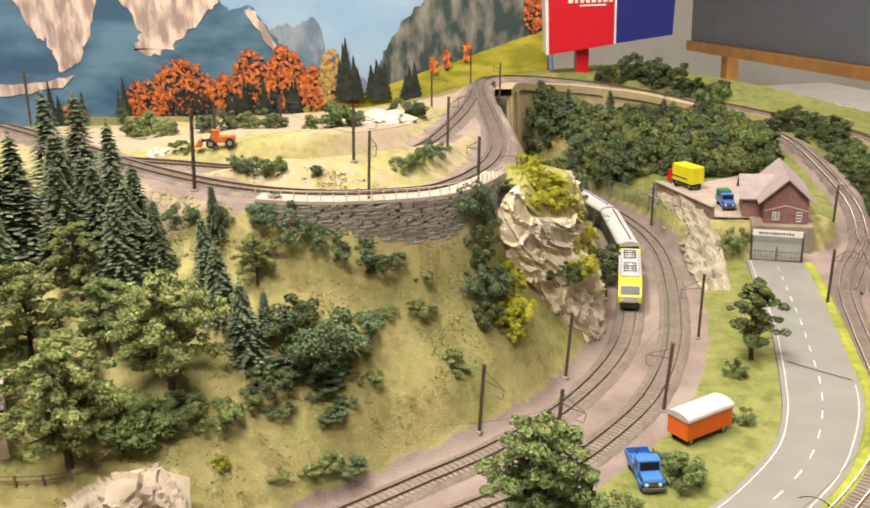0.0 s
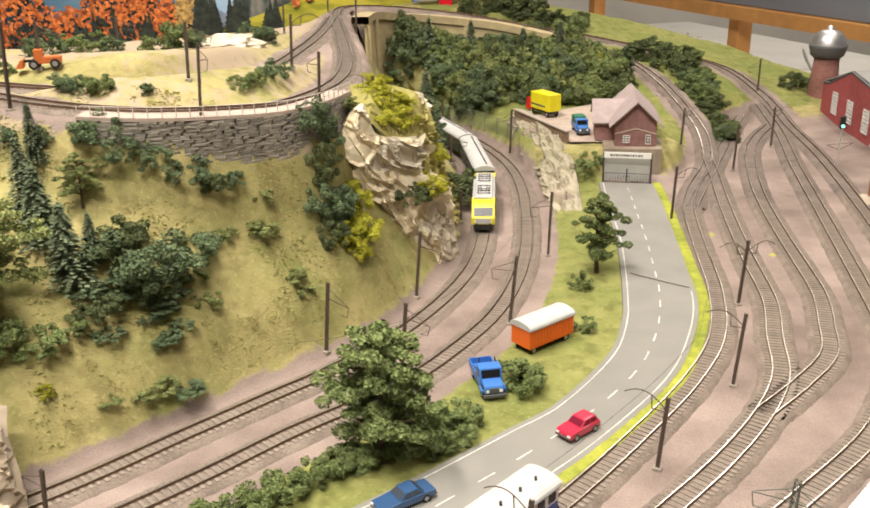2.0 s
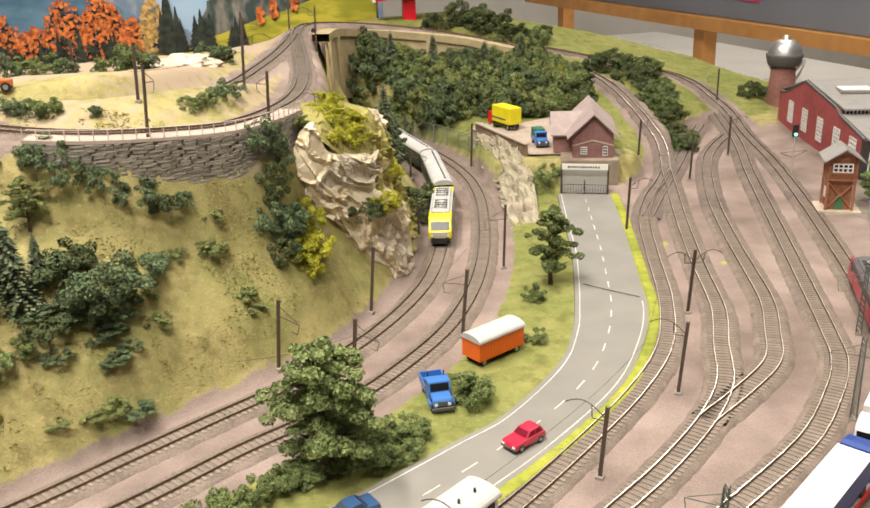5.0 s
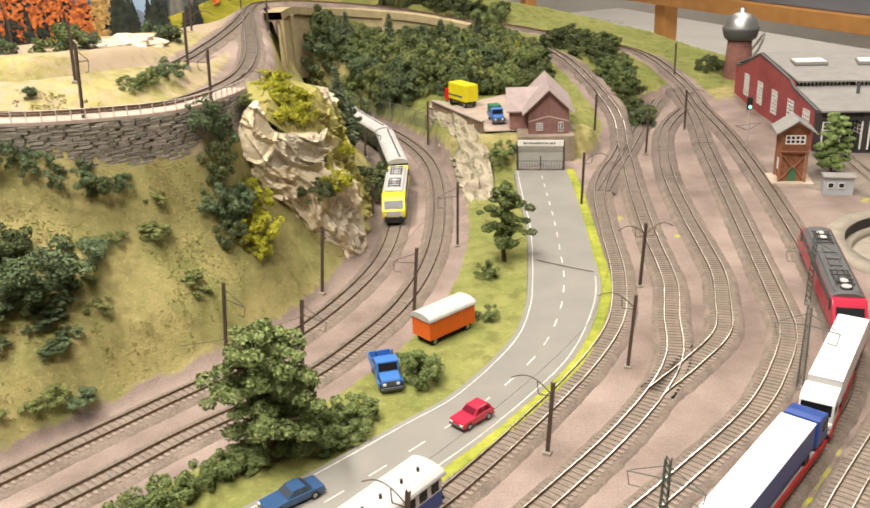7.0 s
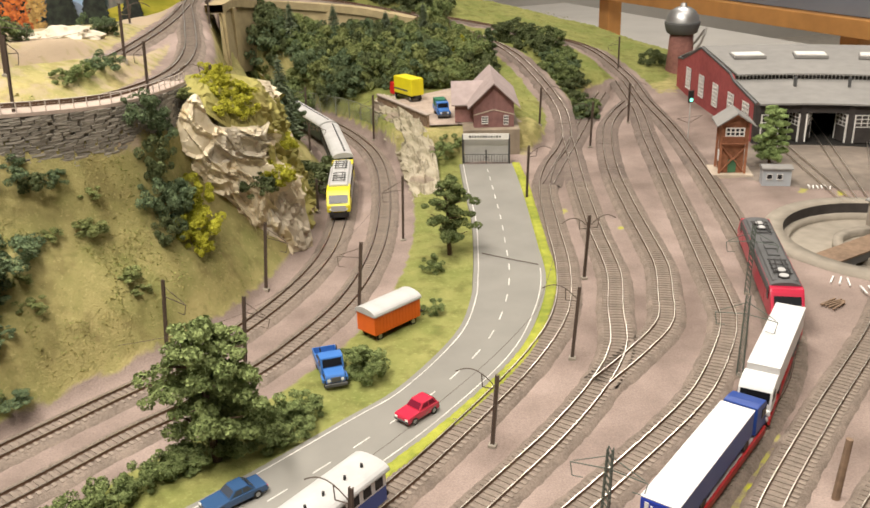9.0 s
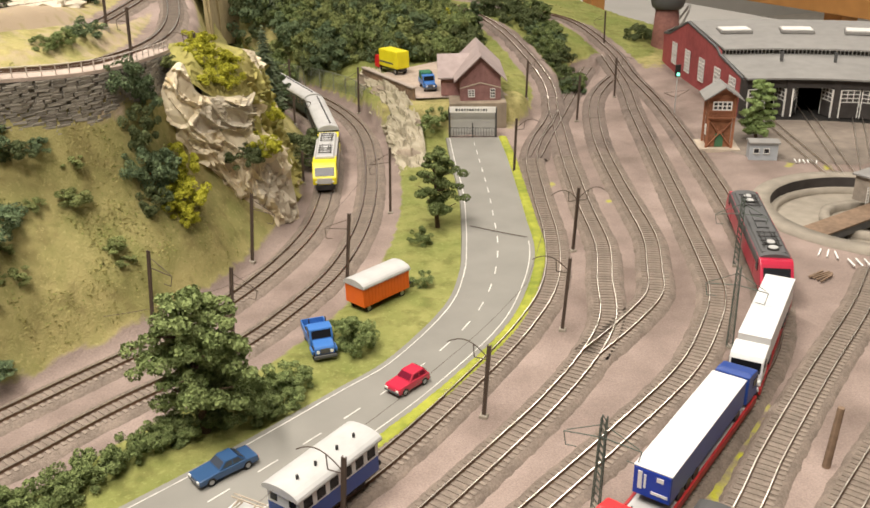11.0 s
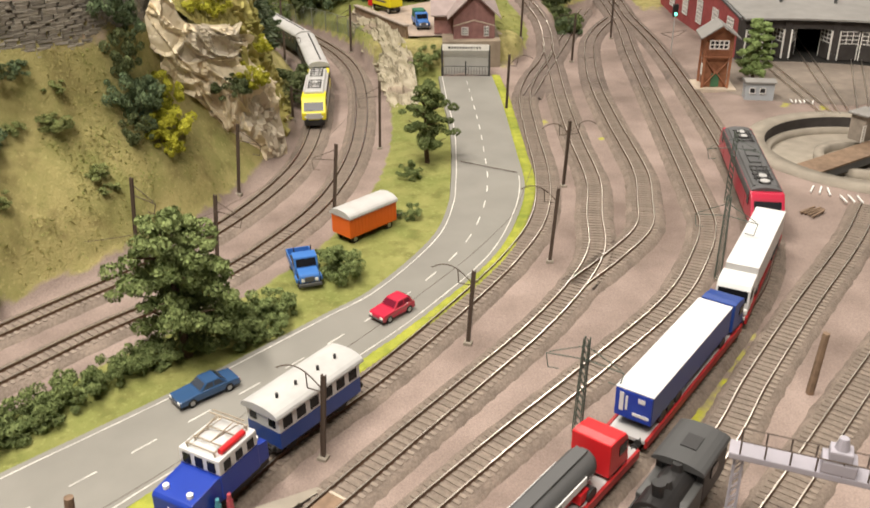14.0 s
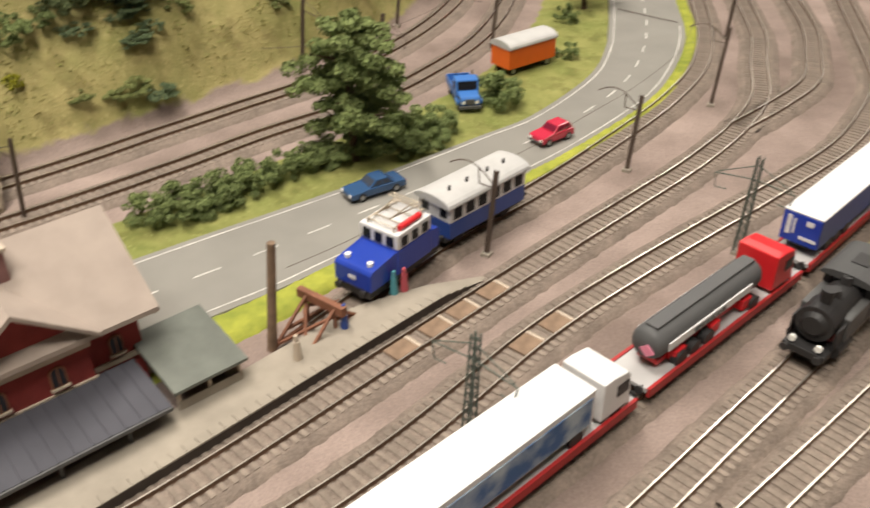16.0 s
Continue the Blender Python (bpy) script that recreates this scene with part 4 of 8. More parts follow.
def build_viaduct_wall():
    w = empty("wall_viaduct", label="grey rubble stone retaining wall below the upper track", category="wall", kind="structure")
    bm = bmesh.new()
    sweep(bm, EDGE, [(-0.02, 0.0), (0.0, 0.0), (0.006, -0.075), (-0.02, -0.075)])
    bmesh.ops.recalc_face_normals(bm, faces=bm.faces[:])
    part("wall_core", bm, MORTAR, w)
    bm = bmesh.new()
    sweep(bm, EDGE, [(-0.026, -0.001), (-0.026, 0.0025), (0.002, 0.0025), (0.002, -0.001)])
    bmesh.ops.recalc_face_normals(bm, faces=bm.faces[:])
    part("footpath", bm, FOOTPATH, w, "narrow pinkish footpath along the wall top")
    kinds = []
    for k in range(8):
        bm = bmesh.new()
        box(bm, 0, 0, 0, random.uniform(0.006, 0.014), 0.004, random.uniform(0.0030, 0.0040), bevel=0.0006)
        for v in bm.verts:
            v.co += Vector((random.uniform(-1, 1), random.uniform(-1, 1), random.uniform(-1, 1))) * 0.0005
        me = bpy.data.meshes.new("stone")
        bm.to_mesh(me)
        bm.free()
        me.materials.append(STONE)
        kinds.append(me)
    total = len(EDGE) * 0.003
    low = bmesh.new()
    for c in range(18):
        s = random.uniform(0, 0.01)
        while s < total - 0.01:
            me = random.choice(kinds)
            p, turn = along(EDGE, s)
            left = Vector((-math.sin(radians(turn)), math.cos(radians(turn)), 0))
            q = p + left * (0.0008 + 0.00034 * c + random.uniform(-0.0003, 0.0005))
            m = pose(q.x, q.y, p.z - 0.0052 - c * 0.0036, random.uniform(-3, 3), random.uniform(-2.5, 2.5), turn)
            if c < 12:
                ob = new("stone", me)
                ob.parent = w
                ob.matrix_basis = m
            else:
                n0 = len(low.verts)
                low.from_mesh(me)
                low.verts.ensure_lookup_table()
                for v in low.verts[n0:]:
                    v.co = m @ v.co
            s += max(v.co.x for v in me.vertices) * 2 + 0.0006
    tagged(part("lower_stones", low, STONE, w), kind="stuff")
    r = empty("railing", label="low pale railing along the viaduct footpath", category="railing", group="")
    s = 0.0
    while s < total:
        p, turn = along(EDGE, s)
        part("post", new_rod((p.x, p.y, p.z + 0.002), (p.x, p.y, p.z + 0.0135), 0.0006, seg=5), RAILING, r)
        s += 0.0135
    for h in (0.0075, 0.013):
        bm = bmesh.new()
        for a, b in zip(EDGE[::3], EDGE[3::3]):
            rod(bm, a + Vector((0, 0, h)), b + Vector((0, 0, h)), 0.0004, seg=4)
        part("rail_bar", bm, RAILING, r)


build_viaduct_wall()


def build_back_wall():
    line = spline([(0.088, 1.82, 0.243), (0.112, 1.98, 0.236), (0.165, 2.07, 0.222), (0.26, 2.12, 0.208), (0.40, 2.10, 0.190), (0.52, 2.05, 0.165)], 0.01)
    w = empty("wall_retaining", label="tall beige retaining wall below the back track", category="wall", kind="structure")
    bm = bmesh.new()
    sweep(bm, line, [(0.03, -0.012), (0, -0.012), (-0.006, -0.15), (0.03, -0.15)])
    bmesh.ops.recalc_face_normals(bm, faces=bm.faces[:])
    part("wall_core", bm, BEIGEWALL, w)
    bm = bmesh.new()
    sweep(bm, line, [(0.03, -0.012), (0.03, 0.004), (-0.005, 0.004), (-0.005, -0.012)])
    bmesh.ops.recalc_face_normals(bm, faces=bm.faces[:])
    part("coping", bm, BEIGEWALL, w)
    for s in (0.02, 0.15, 0.3, 0.45):
        p, turn = along(line, s)
        ob = part("pilaster", new_box(0, 0, -0.15, 0.02, 0.012, 0.138), BEIGEWALL, w)
        ob.matrix_basis = pose(p.x, p.y - 0.004, p.z, 0, 0, turn)


build_back_wall()

# ---- plants ----
def foliage(name, dark, light, sheen=0.1):
    return material(name, light, 0.9, scale=55, second=dark, bump=0, island=0.35, spec=sheen)


LEAF_DARK = foliage("dark_green_foliage", (0.035, 0.05, 0.02), (0.17, 0.195, 0.088))
LEAF_MID = foliage("mid_green_foliage", (0.075, 0.105, 0.034), (0.265, 0.315, 0.125))
LEAF_OLIVE = foliage("pale_olive_foliage", (0.10, 0.125, 0.04), (0.33, 0.36, 0.14))
LEAF_FRESH = foliage("fresh_light_green_foliage", (0.16, 0.22, 0.07), (0.36, 0.46, 0.19))
LEAF_YELLOW = foliage("yellow_green_foliage", (0.20, 0.20, 0.02), (0.52, 0.50, 0.06))
LEAF_BLUE = foliage("bluish_green_foliage", (0.055, 0.085, 0.045), (0.19, 0.24, 0.12))
NEEDLE = foliage("grey_green_fir_needles", (0.045, 0.065, 0.035), (0.21, 0.245, 0.145))
BARK = material("brown_bark", (0.095, 0.062, 0.038), 0.95, scale=200, vary=0.4, bump=0.6)


def flake(bm, c, nrm, s):
    """One small bent flake of flock."""
    u = nrm.cross(Vector((random.uniform(-1, 1), random.uniform(-1, 1), random.uniform(-1, 1)))).normalized()
    w = nrm.cross(u)
    a, b = s * random.uniform(0.6, 1.2), s * random.uniform(0.5, 1.0)
    v = [bm.verts.new(c + u * a), bm.verts.new(c + w * b + nrm * s * 0.4), bm.verts.new(c - u * a), bm.verts.new(c - w * b + nrm * s * 0.3)]
    bm.faces.new(v[:3])
    bm.faces.new((v[2], v[3], v[0]))


def clump(bm, c, r, n, s, squash=0.8):
    for _ in range(n):
        d = Vector((random.gauss(0, 1), random.gauss(0, 1), random.gauss(0.25, 1))).normalized()
        p = c + Vector((d.x * r, d.y * r, d.z * r * squash)) * random.uniform(0.72, 1.05)
        nn = (d + Vector((random.uniform(-1, 1), random.uniform(-1, 1), random.uniform(-1, 1))) * 0.7).normalized()
        flake(bm, p, nn, s * random.uniform(0.6, 1.3))


def mesh_of(name, bm, mat):
    me = bpy.data.meshes.new(name)
    bm.to_mesh(me)
    bm.free()
    me.materials.append(mat)
    return me


def bush_mesh(mat, lobes, wide):
    """A bush one unit high."""
    bm = bmesh.new()
    for i in range(lobes):
        a, r = random.uniform(0, math.tau), wide * math.sqrt(random.random()) * 0.78
        z = random.uniform(0.08, 0.88) * (1 - 0.5 * r / wide)
        k = random.uniform(0.08, 0.165)
        clump(bm, Vector((r * math.cos(a), r * math.sin(a), z)), k, int(1000 * k), 0.03)
    return mesh_of("bush", bm, mat)


def crown_mesh(mat, lobes, wide, low):
    """Ragged tiers of foliage pads on uneven limbs, with gaps between them."""
    bm = bmesh.new()
    limbs = max(16, lobes // 2)
    for i in range(limbs):
        t = (i + random.uniform(0.1, 0.9)) / limbs
        a = i * 2.4 + random.uniform(-0.5, 0.5)
        reach = wide * (0.12 + 0.88 * math.sin(math.pi * min(1, 0.20 + 0.72 * t)) ** 0.8) * random.uniform(0.45, 1.1)
        z = low + (0.95 - low) * t
        for k in range(4):
            u = 0.28 + 0.72 * k / 3
            c = Vector((reach * u * math.cos(a), reach * u * math.sin(a), z + 0.05 * u - 0.05 * u * u)) + Vector((random.uniform(-1, 1), random.uniform(-1, 1), random.uniform(-1, 1))) * 0.025
            r = random.uniform(0.045, 0.085) * (1.1 - 0.35 * t)
            clump(bm, c, r, int(24000 * r * r) + 45, 0.0145, 0.62)
    for k in range(3):
        clump(bm, Vector((random.uniform(-0.02, 0.02), random.uniform(-0.02, 0.02), 0.90 + 0.035 * k)), 0.04 - 0.008 * k, 80, 0.014, 0.9)
    return mesh_of("crown", bm, mat)


def trunk_mesh(low, wide):
    bm = bmesh.new()
    lean = Vector((random.uniform(-0.03, 0.03), random.uniform(-0.03, 0.03), 0))
    rod(bm, (0, 0, -0.03), Vector((0, 0, low)) + lean, 0.034, 0.024, 7)
    rod(bm, Vector((0, 0, low)) + lean, Vector((0, 0, 0.85)) + lean * 2, 0.022, 0.005, 6)
    for i in range(11):
        z = low * 0.8 + (0.8 - low * 0.8) * i / 11
        a = i * 2.4
        out = wide * random.uniform(0.45, 0.8)
        rod(bm, Vector((0, 0, z)) + lean, (out * math.cos(a), out * math.sin(a), z + random.uniform(0.06, 0.16)), 0.014, 0.003, 5)
    return mesh_of("trunk", bm, BARK)


def fir_meshes(seed):
    random.seed(seed)
    bm = bmesh.new()
    whorls = 24
    for i in range(whorls):
        t = i / whorls
        z = 0.07 + 0.9 * t
        reach = (0.27 * (1 - t) ** 0.9 + 0.012)
        for k in range(9 if t < 0.6 else 6):
            a = k * math.tau / (9 if t < 0.6 else 6) + i * 0.7 + random.uniform(-0.25, 0.25)
            r = reach * random.uniform(0.75, 1.12)
            d = Vector((math.cos(a), math.sin(a), 0))
            s = Vector((-d.y, d.x, 0))
            for j in range(5):
                u = (j + 0.6) / 5
                c = d * r * u + Vector((0, 0, z - 0.11 * r / 0.235 * u ** 1.6 + random.uniform(-0.008, 0.008)))
                w = (0.042 * (1 - u * 0.55) + 0.008) * random.uniform(0.7, 1.2)
                v = [bm.verts.new(c + q) for q in (d * 0.042 + Vector((0, 0, -0.016)), s * w + Vector((0, 0, -0.012)), d * -0.03, s * -w + Vector((0, 0, -0.012)))]
                bm.faces.new(v[:3])
                bm.faces.new((v[2], v[3], v[0]))
    clump(bm, Vector((0, 0, 0.97)), 0.015, 10, 0.012, 2.0)
    crown = mesh_of("crown", bm, NEEDLE)
    bm = bmesh.new()
    rod(bm, (0, 0, -0.04), (0, 0, 0.95), 0.02, 0.004, 6)
    return crown, mesh_of("trunk", bm, BARK)


random.seed(11)
BUSHES = {k: [bush_mesh(m, random.randint(26, 36), random.uniform(0.5, 0.8)) for _ in range(4)] for k, m in (("dark", LEAF_DARK), ("mid", LEAF_MID), ("olive", LEAF_OLIVE), ("yellow", LEAF_YELLOW), ("blue", LEAF_BLUE))}
BUSH_WORDS = {"dark": "dense dark green foam bush", "mid": "mid green foam bush", "olive": "pale olive green foam bush", "yellow": "bright yellow-green foam bush", "blue": "bluish green foam bush"}


def bush(x, y, h, kind, where, group, spread=1.15):
    ob = new("bush", random.choice(BUSHES[kind]))
    z = height(x, y)
    ob.matrix_basis = pose(x, y, z - 0.06 * h, 0, 0, random.uniform(0, 360)) @ Matrix.Diagonal((h * spread * random.uniform(0.9, 1.15), h * spread * random.uniform(0.9, 1.15), h * random.uniform(0.92, 1.1), 1))
    return tagged(ob, BUSH_WORDS[kind] + " " + where, "bush", group)


FIR_KINDS = [fir_meshes(s) for s in (3, 5, 8)]


def fir(x, y, h):
    t = empty("fir_tree", (x, y, height(x, y)), random.uniform(0, 360), "slender grey-green model fir on the hillside", "tree", "firs on the hill")
    c, s = random.choice(FIR_KINDS)
    for name, me in (("trunk", s), ("crown", c)):
        ob = new(name, me)
        ob.parent = t
    w = random.uniform(0.95, 1.2)
    t.scale = (h * w, h * w, h)
    return t


def broad_tree(x, y, h, mat, label, lobes=46, wide=0.40, low=0.22):
    t = empty("broadleaf_tree", (x, y, height(x, y)), random.uniform(0, 360), label, "tree", "broadleaf trees")
    for name, me in (("trunk", trunk_mesh(low, wide)), ("crown", crown_mesh(mat, lobes, wide, low))):
        ob = new(name, me)
        ob.parent = t
    t.scale = (h, h, h)
    return t


FIRS = [(-0.483, 0.869, 0.14), (-0.467, 0.888, 0.129), (-0.474, 0.987, 0.127), (-0.416, 0.872, 0.108), (-0.431, 0.971, 0.132), (-0.378, 0.873, 0.108), (-0.383, 0.936, 0.114), (-0.343, 0.826, 0.103), (-0.345, 0.894, 0.09), (-0.316, 0.863, 0.075), (-0.26, 0.882, 0.06), (-0.261, 0.84, 0.08), (-0.241, 0.811, 0.078), (-0.213, 0.783, 0.079), (-0.197, 0.806, 0.048), (-0.454, 0.814, 0.091), (-0.344, 0.861, 0.094), (-0.761, 1.577, 0.066), (-0.706, 1.615, 0.067), (-0.606, 1.544, 0.053), (0.20, 2.03, 0.08), (-0.52, 0.84, 0.13), (-0.53, 0.93, 0.13), (-0.44, 0.93, 0.11), (-0.40, 0.90, 0.10), (0.175, 1.47, 0.13), (0.23, 2.02, 0.11), (0.33, 2.06, 0.10), (0.44, 2.0, 0.10), (0.53, 2.02, 0.11)]
for x, y, h in FIRS:
    fir(x, y, h)
for x, y, h, m, w, lobes, label in ((-0.348, 0.671, 0.122, LEAF_OLIVE, 0.5, 66, "spreading pale green broadleaf tree above the rock"),
                                    (-0.273, 0.736, 0.115, LEAF_OLIVE, 0.5, 66, "full olive green broadleaf tree on the slope"),
                                    (-0.384, 0.821, 0.08, LEAF_OLIVE, 0.5, 42, "small pale green broadleaf tree among firs"),
                                    (-0.213, 0.851, 0.055, LEAF_OLIVE, 0.6, 36, "low pale green broadleaf tree on the meadow edge"),
                                    (-0.406, 0.745, 0.10, LEAF_OLIVE, 0.5, 48, "pale green broadleaf tree at the wood's edge"),
                                    (-0.44, 0.70, 0.10, LEAF_OLIVE, 0.5, 48, "pale green broadleaf tree at the wood's edge"),
                                    (-0.337, 0.762, 0.08, LEAF_MID, 0.5, 44, "dark-shaded broadleaf tree in the wood"),
                                    (0.064, 0.647, 0.130, LEAF_MID, 0.36, 76, "large green broadleaf tree between track and road"),
                                    (0.356, 1.037, 0.106, LEAF_MID, 0.34, 40, "dark green broadleaf tree on the roadside grass")):
    broad_tree(x, y, h, m, label, lobes, w)
for x, y, h in ((-0.193, 0.878, 0.038), (-0.17, 0.873, 0.031), (-0.142, 0.874, 0.028), (-0.114, 0.879, 0.028), (-0.087, 0.888, 0.029), (-0.073, 0.896, 0.019), (-0.154, 0.804, 0.065), (-0.114, 0.835, 0.045), (-0.172, 0.815, 0.048), (-0.188, 0.768, 0.03), (-0.153, 0.789, 0.032), (-0.133, 0.803, 0.03), (-0.3, 0.903, 0.026), (-0.254, 0.888, 0.022)):
    bush(x, y, h, random.choice(("blue", "blue", "dark")), "on the slope below the wall", "bushes below the wall")
for x, y, h in ((-0.286, 0.699, 0.049), (-0.26, 0.717, 0.039), (-0.231, 0.725, 0.034), (-0.21, 0.746, 0.023), (-0.31, 0.70, 0.05), (-0.36, 0.72, 0.05), (-0.30, 0.79, 0.04)):
    bush(x, y, h, "mid", "at the foot of the wood", "bushes at the wood")
for x, y, h in ((-0.082, 0.872, 0.013), (-0.048, 0.894, 0.022), (-0.016, 0.878, 0.016), (-0.099, 0.811, 0.018), (-0.135, 0.748, 0.02), (-0.178, 0.719, 0.015), (-0.047, 0.906, 0.016), (-0.056, 0.891, 0.016), (-0.007, 0.872, 0.013), (-0.108, 0.825, 0.015), (-0.15, 0.736, 0.014)):
    bush(x, y, h, "olive", "in the dry meadow", "meadow tufts", 1.6)
for i in range(18):
    bush(-0.215 + random.random() * 0.11, 0.755 + random.random() * 0.05, random.uniform(0.008, 0.014), "blue", "as low ground cover below the bushes", "ground cover on the slope", 2.4)
bush(-0.224, 0.70, 0.013, "yellow", "in the dry meadow", "meadow tufts")
for x, y, h in ((0.02, 0.982, 0.05), (0.017, 0.962, 0.055), (0.026, 0.945, 0.05), (0.005, 0.968, 0.045), (0.036, 0.968, 0.05), (0.024, 0.93, 0.04), (0.012, 0.945, 0.045)):
    bush(x, y, h, random.choice(("dark", "blue")), "against the rock", "bushes at the rock", 0.8)
for x, y, h in ((0.05, 0.995, 0.042), (0.056, 0.965, 0.049), (0.04, 0.948, 0.035), (0.05, 0.945, 0.03)):
    bush(x, y, h, "yellow", "against the rock", "bushes at the rock", 0.9)
for x, y, z, h, k in ((0.088, 1.068, 0.195, 0.03, "yellow"), (0.106, 1.078, 0.19, 0.032, "yellow"), (0.118, 1.09, 0.19, 0.028, "yellow"), (0.082, 1.09, 0.212, 0.034, "yellow"), (0.10, 1.105, 0.207, 0.032, "yellow"), (0.115, 1.11, 0.204, 0.028, "yellow"), (0.076, 1.12, 0.228, 0.03, "yellow"), (0.09, 1.13, 0.225, 0.028, "yellow"), (0.052, 1.045, 0.222, 0.018, "olive"), (0.122, 1.062, 0.098, 0.034, "dark"), (0.132, 1.068, 0.096, 0.03, "dark"), (0.142, 1.085, 0.098, 0.036, "yellow"), (0.155, 1.10, 0.094, 0.03, "yellow"), (0.205, 1.36, 0.0, 0.07, "dark"), (0.20, 1.40, 0.0, 0.06, "dark"), (0.165, 1.17, 0.12, 0.03, "yellow")):
    bush(x, y, h, k, "on a rock ledge", "bushes on the rock").location.z = z
for x, y, h in ((-0.461, 1.273, 0.053), (-0.491, 1.287, 0.031), (-0.372, 1.308, 0.041), (-0.344, 1.33, 0.037), (-0.309, 1.328, 0.037), (-0.28, 1.309, 0.027), (-0.19, 1.235, 0.05), (-0.167, 1.243, 0.034), (-0.105, 1.495, 0.04), (-0.08, 1.50, 0.036), (-0.364, 1.12, 0.023), (-0.258, 1.0, 0.021), (-0.238, 0.99, 0.021), (-0.217, 0.985, 0.027), (-0.167, 0.985, 0.017), (-0.075, 1.045, 0.022), (-0.058, 1.07, 0.022), (-0.038, 1.11, 0.027)):
    bush(x, y, h, random.choice(("mid", "blue")), "on the sandy plateau", "bushes on the plateau")
for x, y, h in ((0.204, 0.75, 0.042), (0.194, 0.768, 0.03), (0.297, 0.875, 0.022), (0.32, 0.99, 0.028), (0.43, 1.454, 0.051), (0.458, 1.47, 0.041)):
    bush(x, y, h, "mid", "on the roadside grass", "roadside bushes", 1.0)
for x, y, h in ((-0.077, 0.567, 0.034), (-0.063, 0.57, 0.03), (-0.049, 0.579, 0.033), (-0.031, 0.591, 0.032), (-0.016, 0.608, 0.033), (0.002, 0.62, 0.028), (0.022, 0.634, 0.03), (0.039, 0.646, 0.025), (0.093, 0.662, 0.046), (0.118, 0.675, 0.045), (0.14, 0.695, 0.03), (0.052, 0.654, 0.035), (-0.095, 0.556, 0.03), (0.105, 0.685, 0.04), (0.13, 0.67, 0.03)):
    bush(x, y, h, "mid", "in the hedge between track and road", "hedge bushes", 1.1)
for x, y, h in ((0.804, 2.20, 0.06), (0.84, 2.15, 0.07), (0.87, 2.13, 0.06), (0.84, 2.06, 0.06), (0.86, 2.0, 0.055), (0.83, 1.85, 0.05), (0.82, 1.93, 0.05), (0.391, 2.459, 0.07), (0.456, 2.49, 0.08), (0.51, 2.456, 0.08), (0.546, 2.43, 0.09), (0.336, 2.30, 0.055), (0.592, 2.41, 0.065), (0.652, 2.40, 0.06), (0.60, 2.24, 0.06), (0.52, 2.27, 0.06), (0.75, 2.14, 0.06), (1.12, 2.052, 0.06), (0.80, 2.06, 0.06), (0.46, 2.29, 0.05)):
    bush(x, y, h, random.choice(("dark", "mid", "dark")), "between the back tracks", "bushes by the back tracks")
# the wood on the bank behind the curve
for i in range(215):
    u, v = random.random(), random.random()
    x = 0.13 + 0.50 * u
    y = 1.92 - 0.06 * u + v * (0.14 + 0.13 * u) - (0.02 if 0.3 < u < 0.6 else 0)
    bush(x, y, random.uniform(0.04, 0.105), random.choices(("dark", "mid", "blue", "olive"), (3, 5, 2, 3))[0], "in the wood behind the yard", "bushes of the wood", 0.85)
for i in range(34):
    u = random.random()
    bush(0.775 + 0.075 * u + random.uniform(-0.018, 0.018), 1.66 + 0.36 * u, random.uniform(0.025, 0.06), random.choice(("dark", "mid", "blue")), "on the bank between the back tracks", "bushes by the back tracks", 1.1)
for x, y, h in ((0.605, 1.93, 0.085), (0.62, 1.96, 0.07), (0.59, 1.95, 0.07)):
    bush(x, y, h, "yellow", "at the wood's edge", "bushes of the wood", 0.6)
for x, y, h in ((0.66, 1.93, 0.085), (0.20, 1.60, 0.09), (0.19, 1.55, 0.09), (0.955, 1.265, 0.10)):
    broad_tree(x, y, h, LEAF_BLUE if x < 0.9 else LEAF_FRESH, "narrow blue-green tree at the wood's edge" if x < 0.9 else "feathery pale green tree beside the signal tower", 46 if x < 0.9 else 64, 0.26, 0.10)


